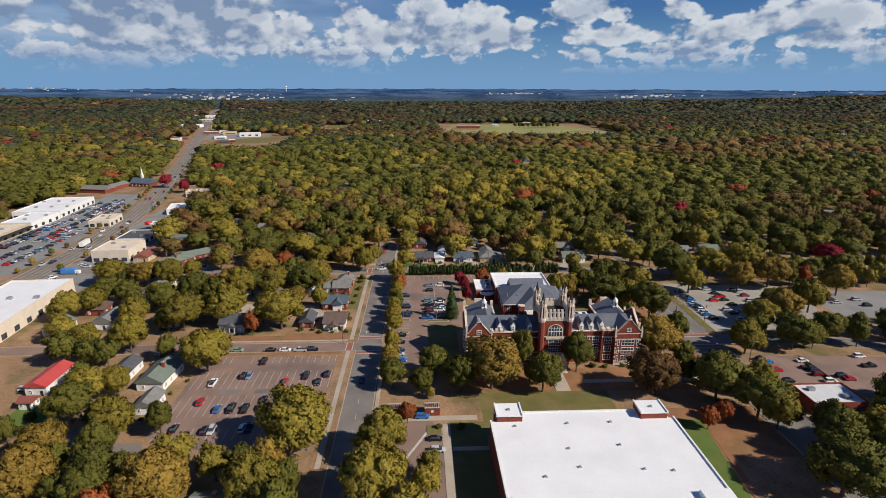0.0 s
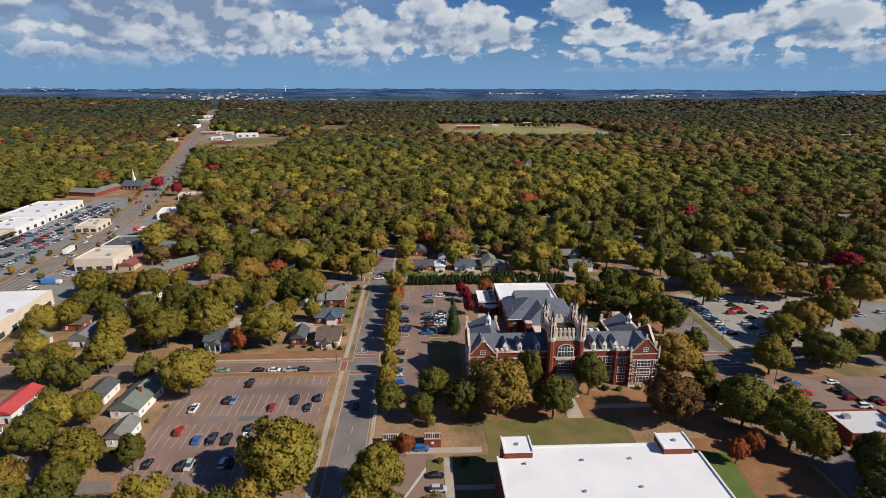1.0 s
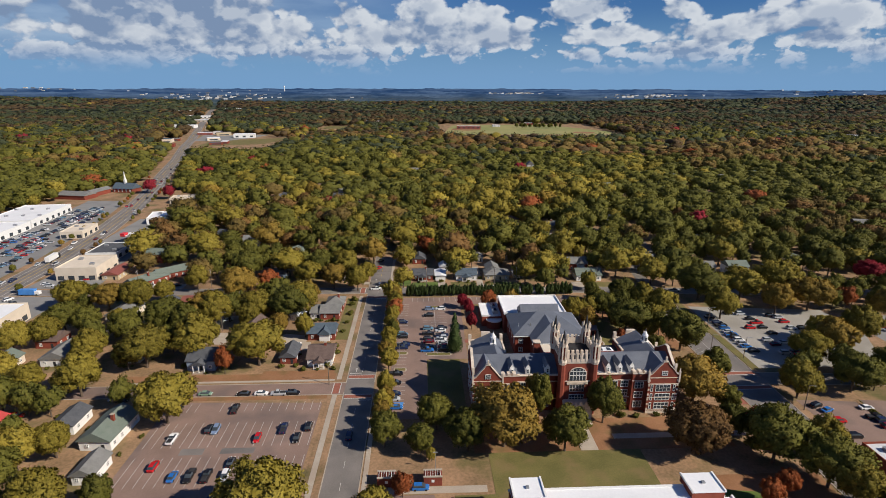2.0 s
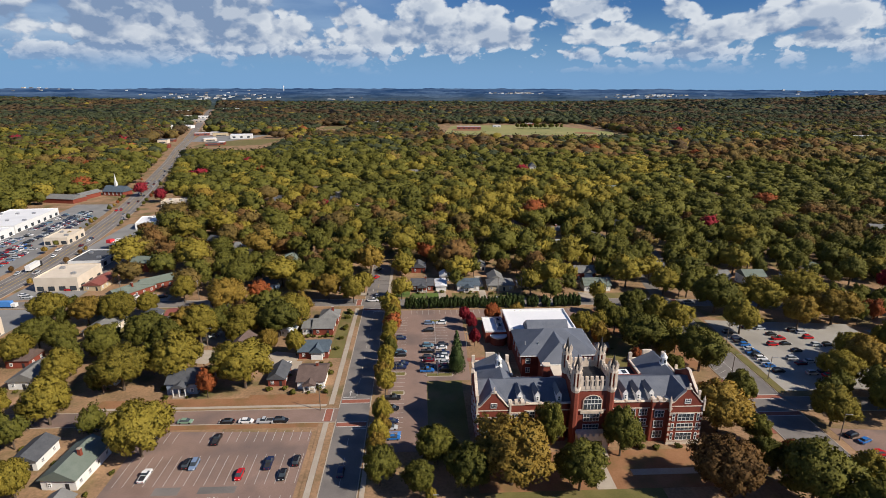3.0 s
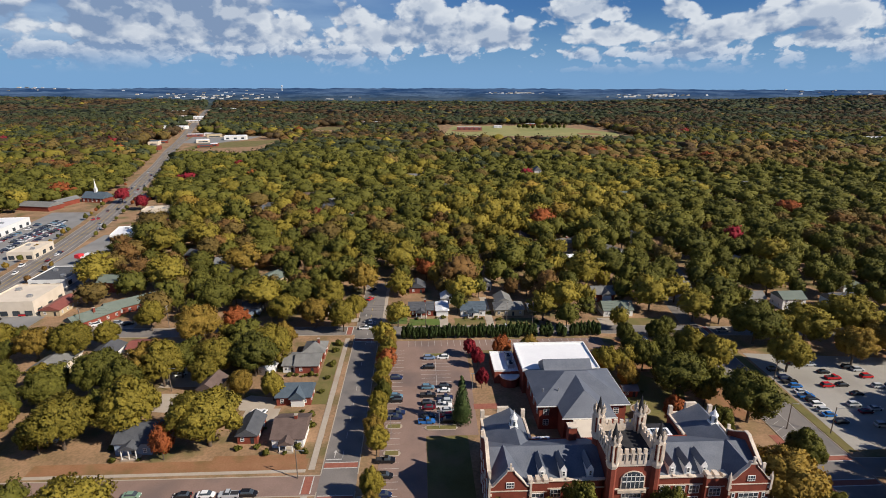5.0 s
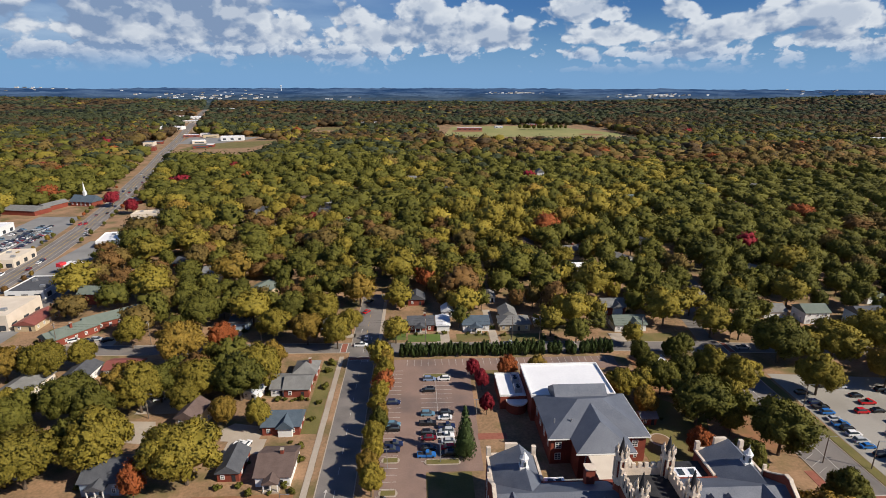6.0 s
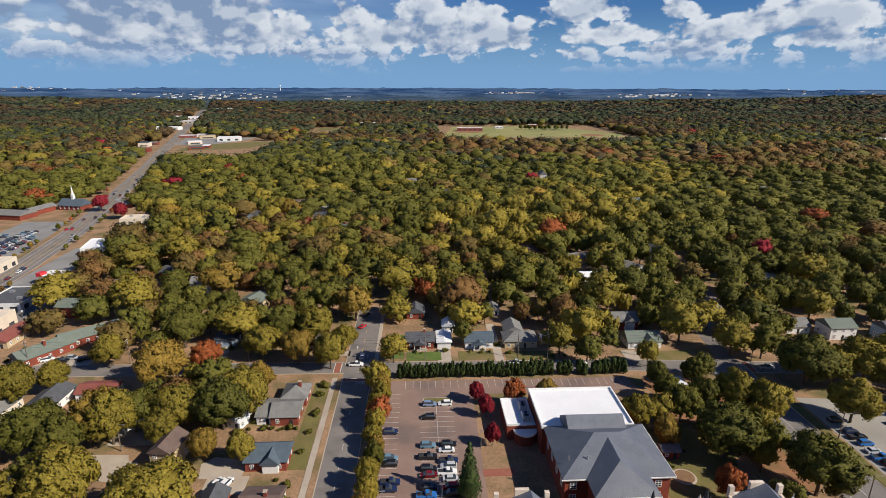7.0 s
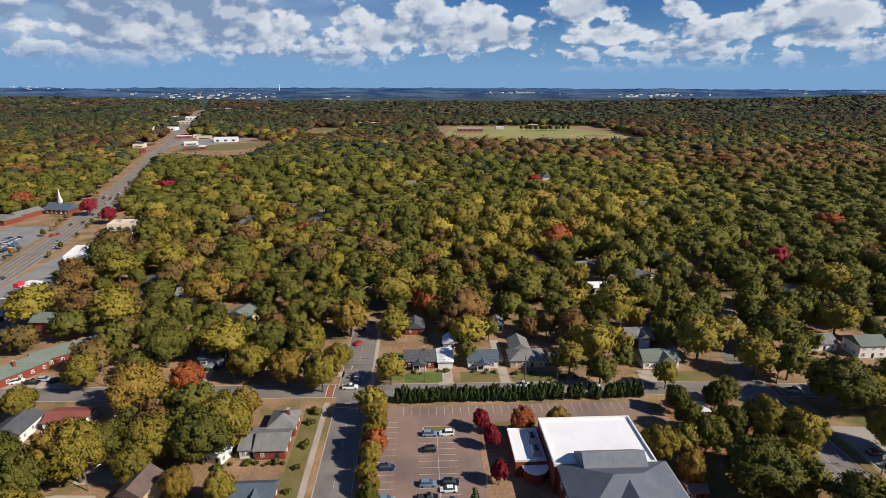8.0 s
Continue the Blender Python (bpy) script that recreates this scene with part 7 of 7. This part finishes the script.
# ---- cars ----
def car_proto(form, colour):
    L, W, H = {"sedan": (4.7, 1.82, 1.45), "suv": (4.75, 1.9, 1.72), "pickup": (5.6, 1.95, 1.8)}[form]
    words = {"k": "black", "w": "white", "s": "silver", "n": "dark blue", "b": "bright blue", "r": "red", "m": "maroon", "t": "teal", "g": "pale green", "u": "steel blue"}[colour]
    kind = {"sedan": "sedan", "suv": "sport utility car", "pickup": "pickup truck"}[form]
    ob = thing("car", 0, 0, 0, 0, f"{words} {kind} standing on asphalt", "car", "cars")
    a, b = L / 2, W / 2
    belt = 0.95 if form == "sedan" else 1.08

    def loft(sections):
        """Closed skin through cross sections (x, half width low, half width high, z low, z high)."""
        mb, p = Mb(), []
        for x, wl, wh, z0, z1 in sections:
            p += [(x, -wl, z0), (x, wl, z0), (x, wl * 1.0, (z0 + z1) / 2), (x, wh, z1), (x, -wh, z1), (x, -wl * 1.0, (z0 + z1) / 2)]
        n = len(sections)
        f = [tuple(range(5, -1, -1)), tuple(range(6 * (n - 1), 6 * n))]
        f += [(6 * k + i, 6 * k + (i + 1) % 6, 6 * k + 6 + (i + 1) % 6, 6 * k + 6 + i) for k in range(n - 1) for i in range(6)]
        return mb.add(p, f)

    if form == "pickup":
        body = loft([(-a, b * 0.9, b * 0.86, 0.45, 1.05), (-a + 0.1, b, b * 0.94, 0.35, 1.1), (a - 1.4, b, b * 0.95, 0.3, 1.12), (a - 0.25, b * 0.97, b * 0.88, 0.35, 0.98), (a, b * 0.85, b * 0.75, 0.45, 0.8)])
        cab = loft([(-0.35, b * 0.9, b * 0.8, 1.06, 1.1), (-0.25, b * 0.9, b * 0.74, 1.06, H), (0.75, b * 0.9, b * 0.74, 1.06, H), (1.5, b * 0.9, b * 0.8, 1.06, 1.1)])
        roof = Mb().box(-0.25, -b * 0.74, H, 0.75, b * 0.74, H + 0.05)
        bed = Mb().box(-a + 0.2, -b * 0.78, 1.1, -0.5, b * 0.78, 1.13)
    else:
        r0, r1 = (-a + 0.95, 0.55) if form == "sedan" else (-a + 0.35, 0.5)
        body = loft([(-a, b * 0.88, b * 0.8, 0.42, belt - 0.1), (-a + 0.15, b * 0.98, b * 0.9, 0.3, belt), (0.7, b, b * 0.92, 0.26, belt), (a - 0.5, b * 0.97, b * 0.86, 0.28, belt - 0.16), (a, b * 0.8, b * 0.7, 0.4, belt - 0.35)])
        cab = loft([(r0 - 0.3 if form == "sedan" else r0 - 0.15, b * 0.9, b * 0.84, belt - 0.03, belt + 0.02), (r0 + 0.2, b * 0.9, b * 0.72, belt - 0.03, H - 0.03), (r1, b * 0.9, b * 0.74, belt - 0.03, H - 0.03), (r1 + 0.85, b * 0.9, b * 0.84, belt - 0.03, belt + 0.02)])
        roof = Mb().box(r0 + 0.25, -b * 0.7, H - 0.03, r1 - 0.05, b * 0.7, H + 0.02)
        bed = None
    paint = M["car_" + colour]
    part("body", body, paint, ob)
    part("glazing", cab, M["glass"], ob, "dark glazing")
    part("roof", roof, paint, ob)
    if bed:
        part("bed", bed, M["dark"], ob, "dark open bed")
    for x in (-a + 0.85, a - 0.9):
        for y in (-b + 0.1, b - 0.1):
            wm = Mb()
            n = 10
            ring = [(math.cos(2 * math.pi * i / n) * 0.33, math.sin(2 * math.pi * i / n) * 0.33) for i in range(n)]
            wm.add([(x + c, y - 0.11, 0.33 + s) for c, s in ring] + [(x + c, y + 0.11, 0.33 + s) for c, s in ring], [tuple(range(n)), tuple(range(2 * n - 1, n - 1, -1))] + [(i, n + i, n + (i + 1) % n, (i + 1) % n) for i in range(n)])
            wh = part("wheel", wm, M["rubber"], ob)
    for y in (-b * 0.62, b * 0.62):
        part("headlight", Mb().box(a - 0.12, y - 0.18, 0.58, a + 0.01, y + 0.18, 0.72), M["white_paint"], ob)
        part("taillight", Mb().box(-a - 0.01, y - 0.16, 0.68, -a + 0.1, y + 0.16, 0.85), M["red_sign"], ob)
    return ob


CARS = {}
crng = random.Random(17)


def car(x, y, turn, colour, form=None, z=0.045):
    form = form or crng.choice(("sedan", "sedan", "suv", "suv", "suv", "pickup"))
    if (form, colour) not in CARS:
        CARS[(form, colour)] = car_proto(form, colour)
        CARS[(form, colour)].matrix_world = pose(x, y, z, 0, 0, turn)
    else:
        copy_thing(CARS[(form, colour)], pose(x, y, z, 0, 0, turn))


CARS_LOTB = [(4.5,275.6,0,"u"), (9.8,275.7,180,"w"), (4,268.1,180,"k"), (3.5,253.6,0,"t"), (9.8,253.9,0,"k"), (9.1,251.3,180,"w"), (3.4,248.4,0,"k"), (9.4,246.5,0,"n"), (9.3,244.1,180,"s"), (8.8,241.6,0,"w"), (3.5,243.3,0,"k"), (3.4,240.8,180,"m"), (9.7,239,0,"s"), (3.4,235.9,0,"k"), (9.3,235.8,180,"r"), (2.8,232.9,0,"b"), (9.5,233.3,180,"k"), (-8.1,260.7,0,"n"), (-7.7,248.1,0,"t"), (-7.7,245.7,180,"k"), (-7.1,238.2,0,"n"), (-7.9,235.6,0,"n"), (-9.5,214.5,0,"k"), (-9.4,208,0,"k"), (-9.3,200.8,0,"n"), (-9.5,197.4,0,"s"), (-8.4,192.2,0,"b")]
CARS_LOTA = [(-81.5,194.2,70,"k"), (-62.5,193.4,70,"k"), (-67,182.5,70,"k"), (-64.9,182.1,250,"u"), (-76.7,177.8,70,"w"), (-50.6,177.4,250,"r"), (-43.6,181.9,70,"n"), (-38.5,176.9,250,"k"), (-35.9,182.7,70,"k"), (-76.5,165.3,70,"r"), (-69.3,160.8,70,"b"), (-64.6,160.9,250,"k"), (-59.9,160.7,70,"k"), (-54.8,160.5,250,"w"), (-55,166.2,70,"k"), (-68.9,148.9,70,"k"), (-66.8,148.9,250,"s"), (-57.4,149.5,70,"w"), (-55.3,150.3,70,"n"), (-79,150.3,60,"k")]
CARS_SIDE = [(-76,203.3,0,"g"), (-62.5,202.7,180,"k"), (-56.4,202.8,0,"w"), (-50.3,202.5,180,"s"), (-45.2,202.6,0,"k"), (-21.8,310.6,90,"w"), (-23.5,304,0,"w"), (-24.3,338.7,60,"r"), (-23.9,351.8,60,"k"), (-22.4,177.3,90,"n"), (64.7,301.8,0,"w"), (39,302.9,0,"s"), (135.6,295.4,0,"s"), (3.8,142,0,"k"), (4.3,136.6,0,"s"), (-0.2,153.8,0,"b"), (-105.8,200.8,0,"s")]
CARS_RIGHT = [(136.5,260.8,0,"k"), (137,254.7,0,"n"), (137,252,0,"k"), (137.1,248.9,0,"b"), (136.6,245.3,0,"s"), (136.5,242.4,0,"b"), (136.9,239.9,0,"k"), (136.8,237.1,0,"w"), (136.6,233.9,0,"s"), (136.5,231.2,0,"b"), (137.5,227.2,0,"k"), (147.7,265.1,0,"k"), (153.3,264.2,0,"s"), (154.7,258.4,0,"k"), (155.1,254,0,"r"), (149.1,248.9,0,"r"), (154.9,249.2,0,"k"), (166.5,261.4,0,"k"), (169.1,259.6,0,"s"), (168.6,254.5,0,"r"), (155.6,243.1,0,"k"), (149.3,236.6,0,"s"), (150.1,232.4,0,"m"), (154.7,234.1,0,"s"), (149.4,225.1,0,"s"), (154.6,226.1,0,"k"), (154.2,223.2,0,"r"), (167.4,247.7,0,"s"), (172.2,247.5,0,"k"), (166.8,238.7,0,"s")]
CARS_RIGHTB = [(135.3,187.8,20,"k"), (137,184.9,20,"b"), (136.4,178.8,0,"r"), (151.3,185.7,0,"w"), (149.9,180.4,0,"k"), (150.8,178.2,0,"n"), (150.2,175.2,0,"m"), (151.3,170.3,0,"w"), (158.3,173.7,0,"k"), (159.9,171.6,0,"r"), (176.9,188.5,0,"w"), (174.7,180.8,0,"k"), (135.6,170.9,0,"k"), (222.7,247.1,0,"s"), (222.5,239.6,0,"k"), (209.7,243.8,0,"s"), (209.6,247.5,0,"m")]
CARS_WEST = [(-137.2,185.1,20,"w"), (-136.9,188,20,"k"), (-142.5,176.3,10,"s"), (-133.1,192.2,10,"r"), (-97.6,286.3,30,"m"), (-89.4,266.6,30,"w"), (-54.5,240,70,"w"), (-51.9,239.8,70,"w"), (-103.4,200.2,0,"k")]
for group_, z in ((CARS_LOTB, 0.04), (CARS_SIDE, 0.045), (CARS_RIGHT, 0.04), (CARS_RIGHTB, 0.04), (CARS_WEST, 0.0)):
    for x, y, turn, colour in group_:
        car(x, y, turn, colour, z=z)
for x, y, turn, colour in CARS_LOTA:
    car(x, y, 90 if turn < 180 else 270, colour, z=0.045)
# rows of cars before the strip mall and cars on the highway
for rowx, y0, y1, lean in ((-305, 304, 342, 0.0), (-290, 304, 344, 0.0), (-279, 304, 350, 0.0), (-264, 306, 360, 0.0), (-252, 306, 356, 0.0), (-285, 356, 432, -0.03), (-279, 356, 440, -0.04), (-268, 372, 446, -0.06), (-262, 372, 410, -0.06), (-251, 352, 404, -0.1), (-290, 452, 505, -0.1), (-280, 452, 512, -0.12), (-274, 448, 512, -0.12), (-266, 452, 500, -0.15)):
    y = y0
    while y < y1:
        if crng.random() < 0.74:
            car(rowx + lean * (y - y0), y, crng.choice((0, 180)) + math.degrees(-lean), crng.choice("kkkwwssnnrmbut"))
        y += 2.9
for i in range(34):
    k = crng.uniform(0, 1)
    seg = crng.choice(list(zip(HIGHWAY[3:9], HIGHWAY[4:10])))
    (ax, ay), (bx, by) = seg
    d = Vector((bx - ax, by - ay)).normalized()
    off = crng.choice((-6.8, -3.4, 3.4, 6.8))
    car(ax + (bx - ax) * k - d.y * off, ay + (by - ay) * k + d.x * off, math.degrees(math.atan2(d.y, d.x)) + (180 if off > 0 else 0), crng.choice("kwwssnnrmb"), z=0.05)
for x, y, t, c in ((-205, 318, 0, "w"), (-201, 315, 10, "s"), (-196, 320, 0, "k"), (-209, 296, 60, "w"), (-204, 290, 60, "k"), (-200, 284, 60, "s"), (-186, 325, 5, "r"), (-140, 312, 0, "k"), (-137, 314, 0, "s"), (-146, 313, 30, "w"), (-132, 313, 30, "k")):
    car(x, y, t, c, z=0.035)
lorry = thing("lorry", -228.5, 362, 0.05, 97, "white box lorry on the highway", "lorry")
part("box", Mb().box(-7, -1.25, 1.0, 4.2, 1.25, 3.9), M["white_paint"], lorry)
part("cab", Mb().box(4.5, -1.2, 0.5, 6.6, 1.2, 2.9), M["dark"], lorry)
for x in (-5.8, -4.6, 3.0, 5.6):
    for y in (-1.1, 1.1):
        part("wheel", Mb().box(x - 0.45, y - 0.15, 0, x + 0.45, y + 0.15, 0.9), M["rubber"], lorry)
van = thing("van", -203, 303, 0.04, 0, "blue and white trailer van on a forecourt", "van")
part("body", Mb().box(-5, -1.2, 0.6, 3, 1.2, 3.2), M["blue_panel"], van)
part("cab", Mb().box(3, -1.1, 0.5, 5.2, 1.1, 2.2), M["white_paint"], van)
for x in (-3.6, 3.9):
    for y in (-1.05, 1.05):
        part("wheel", Mb().box(x - 0.4, y - 0.12, 0, x + 0.4, y + 0.12, 0.8), M["rubber"], van)
bp = thing("blue_bay", -8.5, 194.6, 0.04, 0, "blue painted accessible parking bay", "parking bay", "", "structure")
part("panel", Mb().box(-2.6, -1.3, 0.0, 2.6, -0.9, 0.02).box(-2.6, 0.9, 0.0, 2.6, 1.3, 0.02).box(1.4, -0.8, 0.0, 2.4, 0.8, 0.02), M["blue_panel"], bp)


# ---- poles and wires ----
def pole(x, y, h=10.5, arm_turn=0, lamp=False):
    p = thing("utility_pole", x, y, 0, arm_turn, "weathered wooden utility pole with crossarm", "pole", "utility poles")
    part("shaft", Mb().cyl(0, 0, 0, h, 0.17, 0.11, 8), M["wood_pole"], p)
    if lamp:
        part("lamp_arm", Mb().box(0, -0.04, h - 0.4, 2.2, 0.04, h - 0.3).box(1.7, -0.12, h - 0.5, 2.4, 0.12, h - 0.38), M["grey_metal"], p)
    else:
        c = part("crossarm", Mb().box(-1.2, -0.06, h - 0.9, 1.2, 0.06, h - 0.75), M["wood_pole"], p)
        for a in (-1.05, -0.4, 0.4, 1.05):
            part("insulator", Mb().cyl(a, 0, h - 0.75, h - 0.5, 0.06, 0.05, 6), M["white_paint"], c)
        part("transformer", Mb().cyl(0.36, 0, h - 2.4, h - 1.4, 0.2, 0.2, 8), M["grey_metal"], p)
    return p


ROWN = [(-150, 308.5), (-112, 309), (-66, 308.5), (3.5, 307.2), (40.5, 306.8), (52.5, 306.8), (96, 304.6), (133, 301.2), (180, 299.5)]
for x, y in ROWN:
    pole(x, y, 11, 90)
for x, y in ((131, 252), (130, 222), (129.8, 186), (-33.5, 208.6), (117.8, 225), (-88, 255.5), (-114.5, 132)):
    pole(x, y, 9.5, 0, True)
for x, y in ((-8.5, 228), (6.8, 229.9), (4, 160.5), (19.5, 252)):
    lp = thing("lot_lamp", x, y, 0, 0, "slim lot lamp post with twin heads", "lamp", "lot lamps")
    part("post", Mb().cyl(0, 0, 0, 6.5, 0.09, 0.06, 8), M["grey_metal"], lp)
    part("head", Mb().box(-0.7, -0.12, 6.5, 0.7, 0.12, 6.65), M["grey_metal"], lp)
for off, hz in ((-1.0, 10.5), (1.0, 10.5), (0.0, 8.6)):
    wire = Mb()
    for (ax, ay), (bx, by) in zip(ROWN, ROWN[1:]):
        n = 10
        pts = [(ax + (bx - ax) * i / n, ay + off + (by - ay) * i / n, hz - 1.3 * (1 - (2 * i / n - 1) ** 2)) for i in range(n + 1)]
        for (x0, y0, z0), (x1, y1, z1) in zip(pts, pts[1:]):
            wire.add([(x0, y0 - 0.025, z0), (x0, y0 + 0.025, z0), (x0, y0, z0 + 0.045), (x1, y1 - 0.025, z1), (x1, y1 + 0.025, z1), (x1, y1, z1 + 0.045)], [(0, 3, 4, 1), (1, 4, 5, 2), (2, 5, 3, 0)])
    tagged(new("power_line", wire.mesh("power_line", M["rubber"])), "thin dark power line strung between poles", "wire", "power lines")
